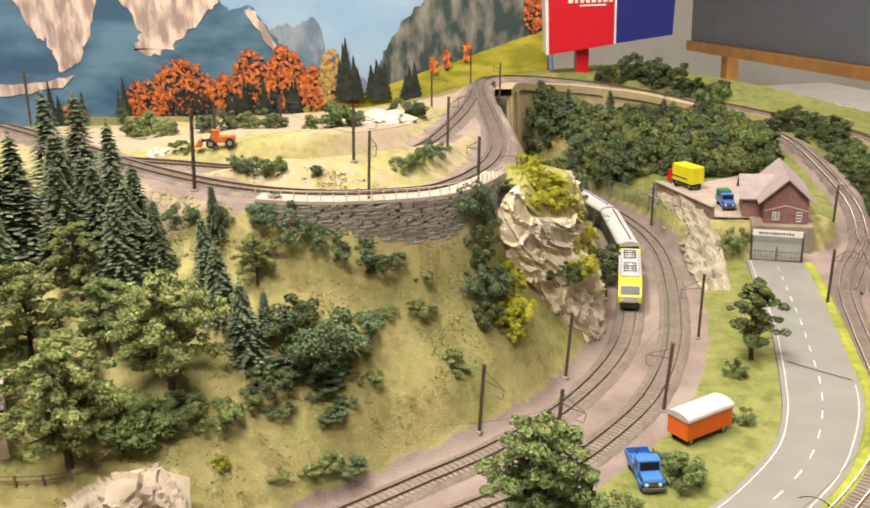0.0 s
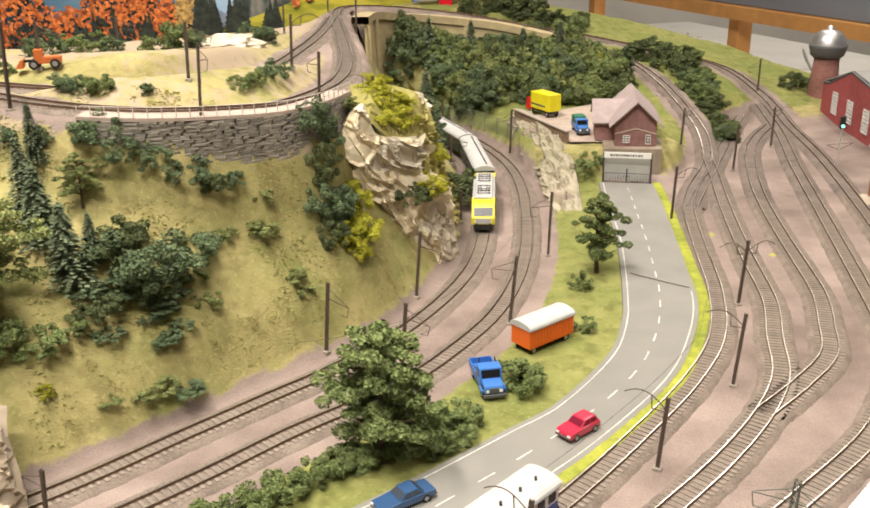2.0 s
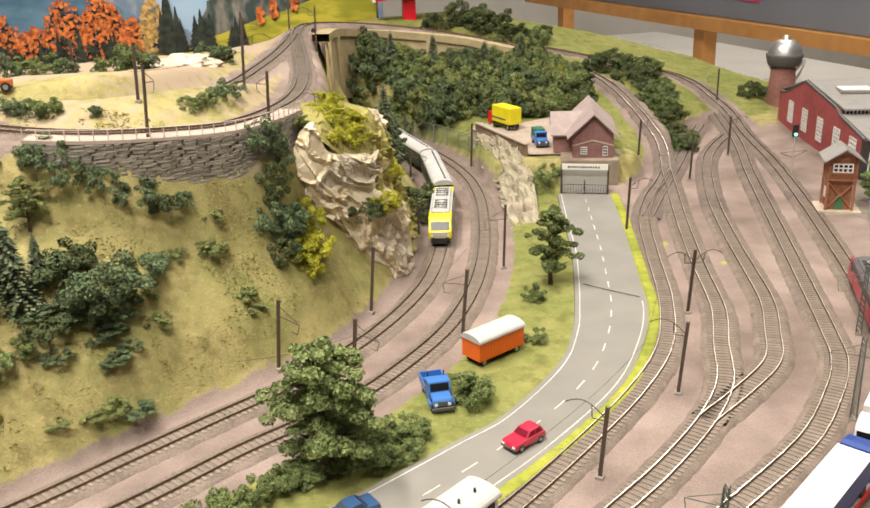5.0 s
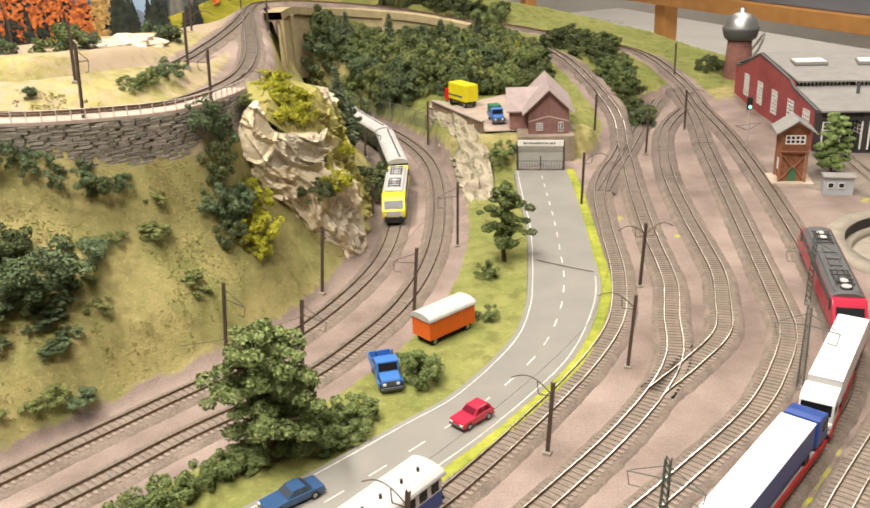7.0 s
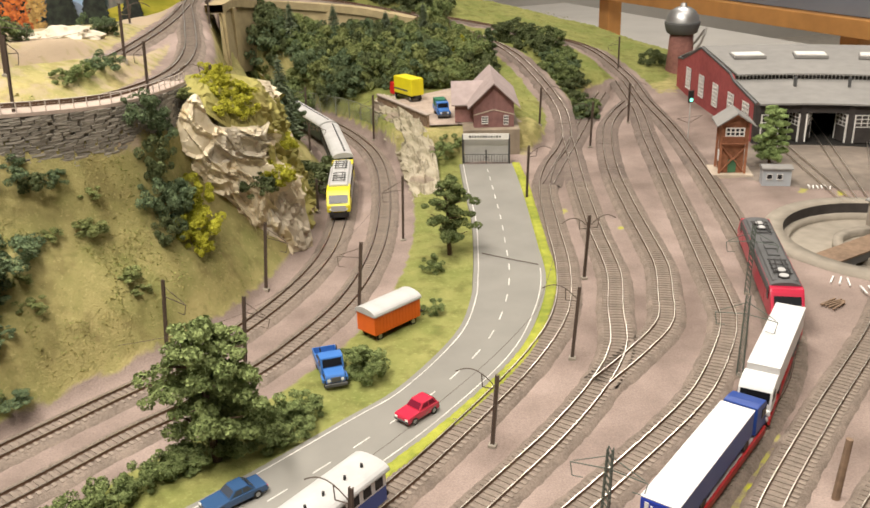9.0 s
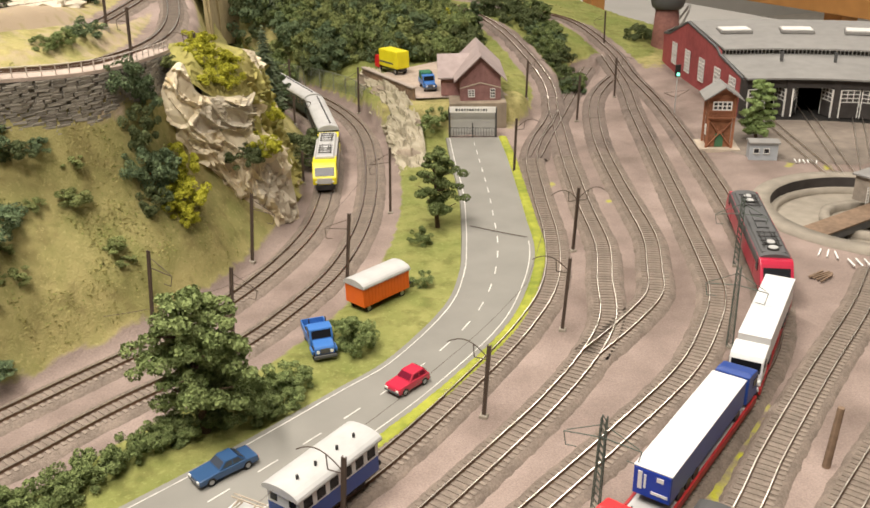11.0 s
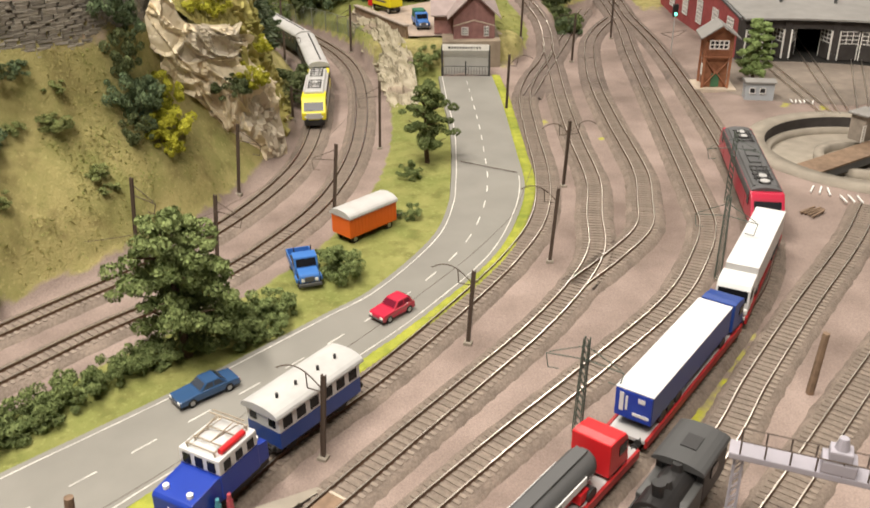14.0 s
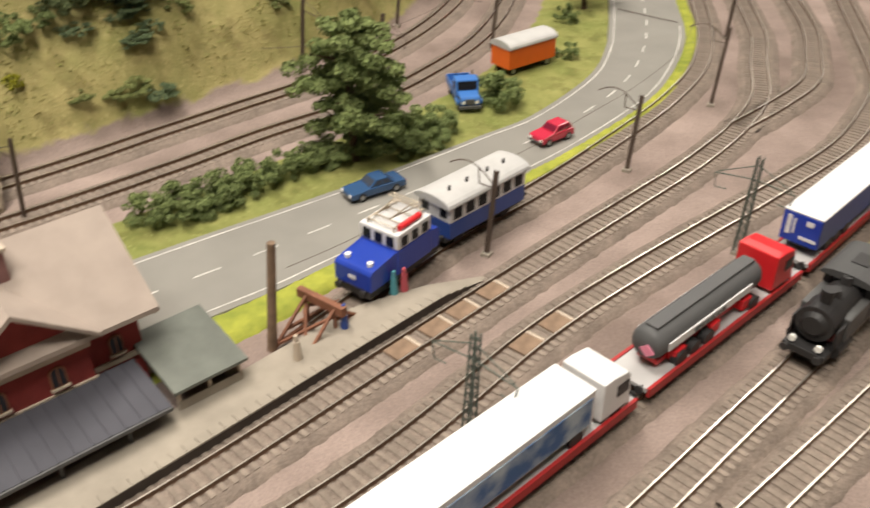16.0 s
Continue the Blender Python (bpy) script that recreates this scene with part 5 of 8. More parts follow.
# ---- loose flock: short grass tufts over the slopes and verges ----
def build_flock(name, mat, count, seed, zone, size, label):
    rng = np.random.default_rng(seed)
    x0, x1, y0, y1 = zone
    xy = np.column_stack([rng.uniform(x0, x1, count * 3), rng.uniform(y0, y1, count * 3)])
    thin = _track[::3, :2]
    keep = np.concatenate([np.linalg.norm(c[:, None] - thin[None], axis=2).min(axis=1) for c in np.array_split(xy, 40)]) > 0.034
    z = np.concatenate([land(c) for c in np.array_split(xy, 40)])
    patch = np.array([noise.noise((x * 17, y * 17, seed)) + 0.6 * noise.noise((x * 55, y * 55, seed)) for x, y in xy])
    keep &= (z > 0.012) & (patch > 0.02)
    xy, z = xy[keep][:count], z[keep][:count]
    bm_v, bm_f = [], []
    for (x, y), h in zip(xy, z):
        a, s = rng.uniform(0, math.tau), size * rng.uniform(0.5, 1.4)
        dx, dy = math.cos(a) * s, math.sin(a) * s
        k = len(bm_v)
        bm_v += [(x - dx, y - dy, h - 0.0006), (x + dx, y + dy, h - 0.0004), (x + dx * 0.5 - dy * 0.4, y + dy * 0.5 + dx * 0.4, h + s * 0.28), (x - dx * 0.6 - dy * 0.3, y - dy * 0.6 + dx * 0.3, h + s * 0.24)]
        bm_f.append((k, k + 1, k + 2, k + 3))
    me = bpy.data.meshes.new(name)
    me.from_pydata(bm_v, [], bm_f)
    me.materials.append(mat)
    tagged(new(name, me), label, "grass", kind="stuff")


build_flock("grass_tufts", foliage("dry_olive_flock", (0.30, 0.275, 0.095), (0.43, 0.38, 0.16)), 20000, 2, (-0.5, 0.2, 0.58, 1.0), 0.0016, "short dry olive grass flock on the hillside")
build_flock("green_flock", foliage("fresh_green_flock", (0.20, 0.23, 0.065), (0.32, 0.34, 0.115)), 9000, 7, (-0.5, 0.2, 0.58, 1.0), 0.0017, "patches of green flock on the hillside")
build_flock("back_flock", foliage("light_green_flock", (0.22, 0.24, 0.055), (0.36, 0.36, 0.11)), 4000, 5, (0.2, 1.1, 1.3, 2.6), 0.002, "light green flock on the banks behind the yard")

# ---- buildings ----
SHEDBRICK = material("faded_red_brick_wall", (0.36, 0.085, 0.085), 0.85, scale=90, vary=0.2, bump=0.4)
REDBRICK = material("dull_red_brick_wall", (0.24, 0.04, 0.035), 0.85, scale=90, vary=0.2, bump=0.4)
PURPLEBRICK = material("purple_brown_brick_wall", (0.26, 0.135, 0.125), 0.85, scale=110, vary=0.25, bump=0.4)
GREYROOF = material("pale_grey_felt_roof", (0.27, 0.26, 0.245), 0.85, scale=50, vary=0.12, bump=0.2)
PINKROOF = material("dusty_pink_grey_roof", (0.36, 0.29, 0.275), 0.8, scale=80, vary=0.15, bump=0.3)
TANROOF = material("dusty_tan_roof", (0.36, 0.30, 0.255), 0.85, scale=60, vary=0.12, bump=0.2)
WHITEFRAME = paint("white_window_frame", (0.78, 0.76, 0.72), 0.6)
DARKPANE = paint("dark_window_glass", (0.03, 0.03, 0.035), 0.15)
DARKDOOR = material("sooty_dark_door", (0.055, 0.048, 0.045), 0.7, scale=80, vary=0.25)
# near-black, slightly mottled tone for the floor inside the shed
SHEDFLOOR = material("near_black_interior", (0.02, 0.018, 0.016), 0.95, scale=60)
TIMBER = material("orange_brown_timber", (0.33, 0.14, 0.075), 0.7, scale=150, vary=0.25)
CREAMSTONE = material("cream_stone_trim", (0.50, 0.42, 0.33), 0.85, scale=80, vary=0.12)
TINROOF = material("blue_grey_sheet_roof", (0.06, 0.06, 0.072), 0.65, scale=40, vary=0.1)
DARKGREY = paint("dark_grey_paint", (0.09, 0.09, 0.09), 0.6)
SILVER = material("silver_sheet_dome", (0.50, 0.50, 0.50), 0.42, metal=0.9, scale=30, vary=0.1, bump=0.03)


def window(parent, at, w, h, turn=0.0, cols=3, rows=4, name="window"):
    """A framed window on a wall that faces local -y; at is the bottom centre on the wall's face."""
    x, y, z = at
    f = bmesh.new()
    t = w * 0.055 + 0.00035
    for i in range(cols + 1):
        box(f, -w / 2 + w * i / cols, -0.0006, 0, t, 0.0012, h)
    for j in range(rows + 1):
        box(f, 0, -0.0008, h * j / rows - t / 2, w + t, 0.0012, t)
    ob = part(name, f, WHITEFRAME, parent)
    ob.matrix_basis = pose(x, y, z, 0, 0, turn)
    part("pane", new_box(0, 0.0006, 0, w, 0.0008, h), DARKPANE, ob)
    return ob


def gable_roof(bm, w, d, z, rise, over=0.004, thick=0.0015):
    """A pitched roof with its ridge along x."""
    prism(bm, [(-d / 2 - over, z - over * rise / (d / 2)), (0, z + rise), (d / 2 + over, z - over * rise / (d / 2)), (d / 2 + over, z - over * rise / (d / 2) + thick), (0, z + rise + thick * 1.3), (-d / 2 - over, z - over * rise / (d / 2) + thick)], -w / 2 - over, w / 2 + over, axis="x")


def build_goods_house():
    h = empty("station_house", (0.534, 1.472, 0.046), -13, "purple-brown model house with pink-grey pitched roofs on a platform", "house")
    part("plinth", new_box(0, 0.075, -0.05, 0.112, 0.19, 0.053), GREYROCK, h, "grey-brown stone plinth")
    part("wall", new_box(0.006, 0.08, 0.003, 0.080, 0.16, 0.036), PURPLEBRICK, h)
    part("gable", new_prism([(-0.034, 0.039), (0.046, 0.039), (0.006, 0.066)], 0.0, 0.16), PURPLEBRICK, h)
    part("roof", new_prism([(-0.046, 0.0335), (0.006, 0.0695), (0.058, 0.0335), (0.058, 0.0315), (0.006, 0.0675), (-0.046, 0.0315)], -0.011, 0.171), PINKROOF, h)
    part("side_wing", new_box(-0.046, 0.085, 0.003, 0.05, 0.085, 0.030), PURPLEBRICK, h)
    part("side_roof", new_prism([(0.034, 0.031), (0.085, 0.0585), (0.136, 0.031), (0.136, 0.029), (0.085, 0.0565), (0.034, 0.029)], -0.078, 0.004, axis="x"), PINKROOF, h)
    bm = bmesh.new()
    for s in (-1, 1):
        box(bm, 0.006 + s * 0.020, -0.0006, 0.0245, 0.042, 0.0012, 0.0014, rot=Matrix.Rotation(radians(11 * s), 3, "Y"))
    part("gable_trim", bm, CREAMSTONE, h)
    window(h, (-0.012, -0.0008, 0.009), 0.012, 0.010, cols=2, rows=3)
    window(h, (0.030, -0.0008, 0.007), 0.009, 0.013, cols=2, rows=3)
    h.scale = (0.88, 1.0, 1.2)


build_goods_house()


def build_gate():
    g = empty("yard_gate", (0.4725, 1.43, 0.0), -18.4, "grey mesh gate with a white name board across the road end", "gate")
    IRON = paint("dark_iron", (0.045, 0.045, 0.045), 0.5)
    MESH = paint("grey_gate_sheet", (0.46, 0.45, 0.42), 0.6)
    for x in (0.0, 0.079):
        part("gate_post", new_box(x, 0, 0, 0.003, 0.003, 0.052), IRON, g)
    part("name_board", new_box(0.0395, -0.002, 0.044, 0.078, 0.0016, 0.010), WHITEFRAME, g, "white board with a line of dark writing")
    bm = bmesh.new()
    for i, w in enumerate((5, 3, 4, 3, 3, 5, 4, 3, 4, 2, 4, 3)):
        box(bm, 0.0125 + i * 0.0046, -0.003, 0.047, w * 0.00075, 0.0006, 0.0035)
    part("writing_bars", bm, IRON, g)
    part("sheet", new_box(0.0395, 0.012, 0.0, 0.076, 0.001, 0.042), MESH, g)
    for s in (0, 1):
        leaf = bmesh.new()
        x0 = 0.002 + s * 0.0375
        for i in range(9):
            box(leaf, x0 + i * 0.00465, 0, 0.001, 0.0006, 0.0006, 0.016)
        for zz in (0.001, 0.0165):
            box(leaf, x0 + 0.0186, 0, zz, 0.0372, 0.0008, 0.0008)
        part("gate_leaf", leaf, IRON, g)
    bm = bmesh.new()
    rod(bm, (0.0395, -0.003, 0.0), (0.0395, -0.003, 0.026), 0.0011)
    box(bm, 0.0395, -0.003, 0.012, 0.006, 0.001, 0.0012)
    part("lock_post", bm, IRON, g)


build_gate()


def plank_wall(a, b, h, mat, label):
    """A low wall of separate boards between two spots."""
    a, b = Vector(a), Vector(b)
    d = b - a
    t = empty("timber_wall", a, math.degrees(math.atan2(d.y, d.x)), label, "wall")
    n = max(3, round(d.length / 0.016))
    for i in range(n):
        part("board", new_box((i + 0.5) * d.length / n, 0, random.uniform(0, 0.001) - 0.02, d.length / n - 0.0008, 0.004, h + 0.02), mat, t)
    part("cap", new_box(d.length / 2, 0, h, d.length, 0.009, 0.0025), TANROOF, t)
    return t


BROWNBOARD = material("brown_sleeper_boards", (0.22, 0.15, 0.10), 0.85, scale=150, vary=0.3)
SANDBOARD = material("sandy_boards", (0.42, 0.30, 0.17), 0.85, scale=120, vary=0.2)
plank_wall((0.376, 1.74, 0.045), (0.434, 1.53, 0.043), 0.02, BROWNBOARD, "brown board wall edging the loading yard")
plank_wall((0.42, 1.90, 0.06), (0.56, 1.87, 0.056), 0.016, SANDBOARD, "sandy board wall at the back of the loading yard")
bm = bmesh.new()
for f in ((0, 1, 2, 3),):
    bm.faces.new([bm.verts.new(p) for p in ((0.382, 1.74, 0.0475), (0.438, 1.53, 0.0475), (0.60, 1.50, 0.0475), (0.60, 1.87, 0.0475))])
bmesh.ops.subdivide_edges(bm, edges=bm.edges[:], cuts=6, use_grid_fill=True)
tagged(part("loading_yard", bm, material("pinkish_yard_gravel", (0.40, 0.32, 0.26), 0.95, scale=160, vary=0.2)), "pinkish gravel loading yard beside the house", "ground", kind="structure")


def build_signal_tower():
    t = empty("signal_tower", (0.873, 1.25, 0.0), -20, "tall red-brown timber signal box with a grey roof", "tower")
    part("base_slab", new_box(0, 0, -0.004, 0.056, 0.05, 0.007), CREAMSTONE, t)
    part("tower_wall", new_box(0, 0.002, 0.003, 0.030, 0.030, 0.052), material("orange_brown_brick", (0.27, 0.115, 0.06), 0.85, scale=160, vary=0.3), t)
    for x in (-0.017, 0.017):
        for y in (-0.016, 0.018):
            part("post", new_box(x, y, 0.003, 0.003, 0.003, 0.088), TIMBER, t)
    part("cabin", new_box(0, 0.002, 0.055, 0.033, 0.033, 0.032), TIMBER, t)
    rail = bmesh.new()
    for i in range(11):
        box(rail, -0.0175 + i * 0.0035, -0.019, 0.055, 0.0009, 0.0009, 0.011)
    box(rail, 0, -0.019, 0.0655, 0.037, 0.0012, 0.0012)
    box(rail, 0, -0.0185, 0.054, 0.037, 0.003, 0.0012)
    part("balcony", rail, TIMBER, t)
    window(t, (0, -0.0152, 0.067), 0.024, 0.013, cols=4, rows=2)
    br = bmesh.new()
    for s in (-1, 1):
        rod(br, (s * 0.016, -0.016, 0.005), (-s * 0.004, -0.016, 0.035), 0.0009)
        rod(br, (s * 0.016, -0.016, 0.05), (s * 0.002, -0.016, 0.028), 0.0009)
    part("bracing", br, TIMBER, t)
    part("door", new_box(0, -0.0137, 0.004, 0.011, 0.0012, 0.022), paint("green_door", (0.06, 0.16, 0.08)), t, "green panelled door")
    window(t, (-0.0153, 0.003, 0.020), 0.011, 0.016, turn=-90, cols=2, rows=3)
    bm = bmesh.new()
    prism(bm, [(-0.026, 0.0865), (0, 0.108), (0.026, 0.0865), (0.026, 0.0845), (0, 0.1055), (-0.026, 0.0845)], -0.027, 0.026)
    part("roof", bm, GREYROOF, t)
    bm = bmesh.new()
    prism(bm, [(-0.02, 0.087), (0, 0.104), (0.02, 0.087)], -0.0165, -0.0145)
    part("gable", bm, TIMBER, t)
    t.scale = (1.15, 1.15, 0.96)


build_signal_tower()


def build_hut():
    t = empty("hut", (0.906, 1.172, 0.0), -22, "small pale blue-grey hut with two windows beside the turntable", "hut")
    m = paint("pale_blue_grey_boards", (0.42, 0.45, 0.48), 0.7)
    part("wall", new_box(0, 0, 0, 0.042, 0.024, 0.026), m, t)
    part("roof", new_prism([(-0.015, 0.0265), (0.015, 0.0245), (0.015, 0.0275), (0, 0.0305), (-0.015, 0.0285)], -0.023, 0.023, axis="x"), GREYROOF, t)
    for x in (-0.011, 0.004):
        window(t, (x, -0.0125, 0.011), 0.008, 0.008, cols=1, rows=1)
    part("door", new_box(0.0213, -0.002, 0.001, 0.001, 0.009, 0.019), DARKGREY, t, "dark grey door")


build_hut()


def build_roundhouse():
    """Stalls fan out round the turntable's centre."""
    cx, cy = 0.915, 0.925
    t = empty("roundhouse", (cx, cy, 0.0), 0, "red brick engine shed with a stepped grey roof and open doors", "engine shed")
    a0 = math.degrees(math.atan2(1.394 - cy, 1.003 - cx))
    r0, r1, r2, r3 = 0.477, 0.60, 0.78, 0.96
    n, da = 6, 9.6

    def pol(r, a, z):
        return Vector((r * math.cos(radians(a)), r * math.sin(radians(a)), z))
    # end wall with its windows, in brick
    prof = [(r0, 0), (r3, 0), (r3, 0.07), (r3 - 0.04, 0.075), (r2 + 0.02, 0.118), (r1 + 0.02, 0.098), (r1, 0.088), (r0, 0.070)]
    end = empty("end_wall", (0, 0, 0), a0)
    end.parent = t
    part("wall_panel", new_prism(prof, -0.004, 0.004), SHEDBRICK, end)
    bm = bmesh.new()
    for p, q in zip(prof[2:], prof[3:]):
        rod(bm, (p[0], 0.003, p[1] + 0.001), (q[0], 0.003, q[1] + 0.001), 0.0028, seg=5)
    part("verge_trim", bm, DARKGREY, end)
    for r in (0.52, 0.60, 0.69, 0.78, 0.87):
        window(end, (r, 0.0052, 0.020), 0.030, 0.044, turn=180, cols=4, rows=6)
    other = part("far_end_wall", new_prism(prof, -0.004, 0.004), REDBRICK, t)
    other.matrix_basis = pose(0, 0, 0, 0, 0, a0 - n * da)

    def skin(name, ra, za, rb, zb, mat, thick=0.003, over=0.0):
        bm = bmesh.new()
        rows = []
        for i in range(n * 2 + 1):
            a = a0 + over - (n * da + over) * i / (n * 2)
            rows.append([bm.verts.new(p) for p in (pol(ra, a, za), pol(rb, a, zb), pol(rb, a, zb + thick), pol(ra, a, za + thick))])
        for p, q in zip(rows, rows[1:]):
            for k in range(4):
                bm.faces.new((p[k], p[(k + 1) % 4], q[(k + 1) % 4], q[k]))
        bm.faces.new(rows[0])
        bm.faces.new(rows[-1][::-1])
        bmesh.ops.recalc_face_normals(bm, faces=bm.faces[:])
        return part(name, bm, mat, t)

    skin("front_roof", r0 - 0.012, 0.0705, r1, 0.088, GREYROOF)
    skin("clerestory", r1, 0.088, r1 + 0.002, 0.100, DARKDOOR, 0.001)
    skin("main_roof", r1 - 0.01, 0.099, r2 + 0.02, 0.1195, GREYROOF)
    skin("rear_roof", r2 + 0.02, 0.1195, r3, 0.073, GREYROOF)
    skin("rear_wall", r3 - 0.004, 0.0, r3, 0.072, REDBRICK, 0.001)
    skin("shed_floor", r0 - 0.02, -0.002, r3, -0.001, SHEDFLOOR, 0.003)
    skin("eaves_band", r0 - 0.003, 0.0545, r0 - 0.001, 0.0695, DARKDOOR, 0.001)
    for i in range(n):
        am = a0 - da * (i + 0.5)
        light = empty("roof_light", pol((r1 + r2) / 2 + 0.02, am, 0.1125), am)
        light.parent = t
        part("kerb", new_box(0, 0, 0, 0.045, 0.062, 0.006, bevel=0.001), GREYROOF, light)
        part("glazing", new_box(0, 0, 0.006, 0.039, 0.056, 0.0015), WHITEFRAME, light)
        gl = bmesh.new()
        for k in range(14):
            p = pol(r1 - 0.0015, am - da * 0.44 + da * 0.88 * k / 13, 0.0905)
            box(gl, p.x, p.y, p.z, 0.0012, 0.0012, 0.0085)
        part("clerestory_bars", gl, WHITEFRAME, t)
    for i in range(n + 1):
        a = a0 - da * i
        p = pol(r0, a, 0)
        pier = part("pier", new_box(0, 0, 0, 0.010, 0.010, 0.070), DARKDOOR, t)
        pier.matrix_basis = pose(p.x, p.y, 0, 0, 0, a)
        if 0 < i < n:
            p = pol(r1 - 0.045, a, 0.078)
            vent = part("smoke_vent", new_box(0, 0, 0, 0.006, 0.005, 0.024), DARKGREY, t)
            vent.matrix_basis = pose(p.x, p.y, p.z, 0, 0, a)
    for i in range(n):
        for s, open_by in ((0, 64), (1, -64)):
            if i == 0:
                open_by = 2 if s == 0 else -72
            if i in (2, 4):
                open_by = 12 if s == 0 else -12
            a = a0 - da * (i + s) + (-0.75 if s == 0 else 0.75)
            p = pol(r0 - 0.006, a, 0.003)
            d = empty("door", p, a - 90 * 1 + (open_by if s == 0 else 180 + open_by))
            d.parent = t
            wd = 0.033
            sx = wd / 2
            part("leaf", new_box(sx, 0, 0, wd, 0.0018, 0.05), DARKDOOR, d, "sooty dark door leaf")
            fr = bmesh.new()
            for k in range(4):
                box(fr, 0.001 + (wd - 0.002) * k / 3, 0, 0.028, 0.0013, 0.003, 0.022)
            for k in range(4):
                box(fr, sx, 0, 0.028 + 0.0207 * k / 3, wd, 0.003, 0.0013)
            for k in (0.0008, wd - 0.0008):
                box(fr, k, 0, 0, 0.0018, 0.0028, 0.05)
            part("door_frame", fr, WHITEFRAME, d, "white glazing bars")
    # tracks running out of the stalls
    for i in range(n):
        am = a0 - da * (i + 0.5)
        for s in (-1, 1):
            off = Vector((-math.sin(radians(am)), math.cos(radians(am)), 0)) * 0.00825 * s
            bm = bmesh.new()
            a, b = pol(0.14, am, 0.0035) + off, pol(r0 + 0.2, am, 0.0035) + off
            m = pose(*((a + b) / 2), 0, 0, am)
            box(bm, 0, 0, -0.0015, (b - a).length, 0.0011, 0.003)
            ob = part("shed_rail", bm, STEEL, t)
            ob.matrix_basis = m


build_roundhouse()
bm = bmesh.new()
bmesh.ops.create_circle(bm, cap_ends=True, segments=160, radius=0.19)
for v in bm.verts:
    k = 1 + 0.14 * noise.noise(v.co * 14) + 0.07 * noise.noise(v.co * 45)
    v.co = Vector((v.co.x * k + 1.06, v.co.y * 0.75 * k + 1.245, 0.0006))
tagged(part("shed_apron", bm, material("oily_grey_apron", (0.205, 0.17, 0.14), 0.9, scale=40, vary=0.3, bump=0.4)), "oily grey apron before the engine shed", "ground", kind="structure")


def build_turntable():
    t = empty("turntable", (0.915, 0.925, 0.0), 0, "round concrete turntable pit with a girder bridge and cabin", "turntable")

    def ring(name, prof, mat):
        bm = bmesh.new()
        rows = []
        for i in range(72):
            a = i * math.tau / 72
            rows.append([bm.verts.new((r * math.cos(a), r * math.sin(a), z)) for r, z in prof])
        for i in range(72):
            p, q = rows[i], rows[(i + 1) % 72]
            for k in range(len(prof) - 1):
                bm.faces.new((p[k], p[k + 1], q[k + 1], q[k]))
        bmesh.ops.recalc_face_normals(bm, faces=bm.faces[:])
        for f in bm.faces:
            f.smooth = True
        return part(name, bm, mat, t)

    ring("coping", [(0.155, -0.001), (0.153, 0.0045), (0.128, 0.0045), (0.128, 0.003)], CONCRETE)
    ring("pit_wall", [(0.128, 0.004), (0.127, -0.018)], DARKDOOR)
    ring("pit_ledge", [(0.1275, -0.010), (0.118, -0.010), (0.118, -0.018)], CONCRETE)
    ring("pit_floor", [(0.127, -0.0175), (0.0005, -0.0175)], CONCRETE)
    ring("race_rail", [(0.064, -0.0178), (0.064, -0.008), (0.052, -0.008), (0.052, -0.0178)], CONCRETE)
    br = empty("bridge", (0, 0, 0), 20)
    br.parent = t
    for y in (-0.014, 0.014):
        part("girder", new_box(0, y, -0.010, 0.25, 0.003, 0.011), DARKGREY, br)
    part("deck", new_box(0, 0, 0.0012, 0.25, 0.034, 0.002), BROWNBOARD, br)
    part("cabin_house", new_box(0.03, 0.030, 0.0023, 0.030, 0.022, 0.034), material("grey_brown_cabin_boards", (0.28, 0.24, 0.2), 0.85, scale=120), br, "grey-brown timber cabin")
    part("cabin_roof", new_box(0.03, 0.030, 0.0365, 0.038, 0.030, 0.003, bevel=0.001), GREYROOF, br)
    st = bmesh.new()
    for s in (-1, 1):
        rod(st, (0.012 + s * 0.003, 0.018, 0.003), (0.012 + s * 0.003, 0.018, 0.026), 0.0006, seg=5)
    for k in range(6):
        rod(st, (0.009, 0.018, 0.005 + k * 0.004), (0.015, 0.018, 0.005 + k * 0.004), 0.0005, seg=5)
    part("ladder", st, WHITEFRAME, br)


build_turntable()


TOWERBRICK = material("brown_red_tower_brick", (0.24, 0.11, 0.09), 0.85, scale=110, vary=0.25, bump=0.4)


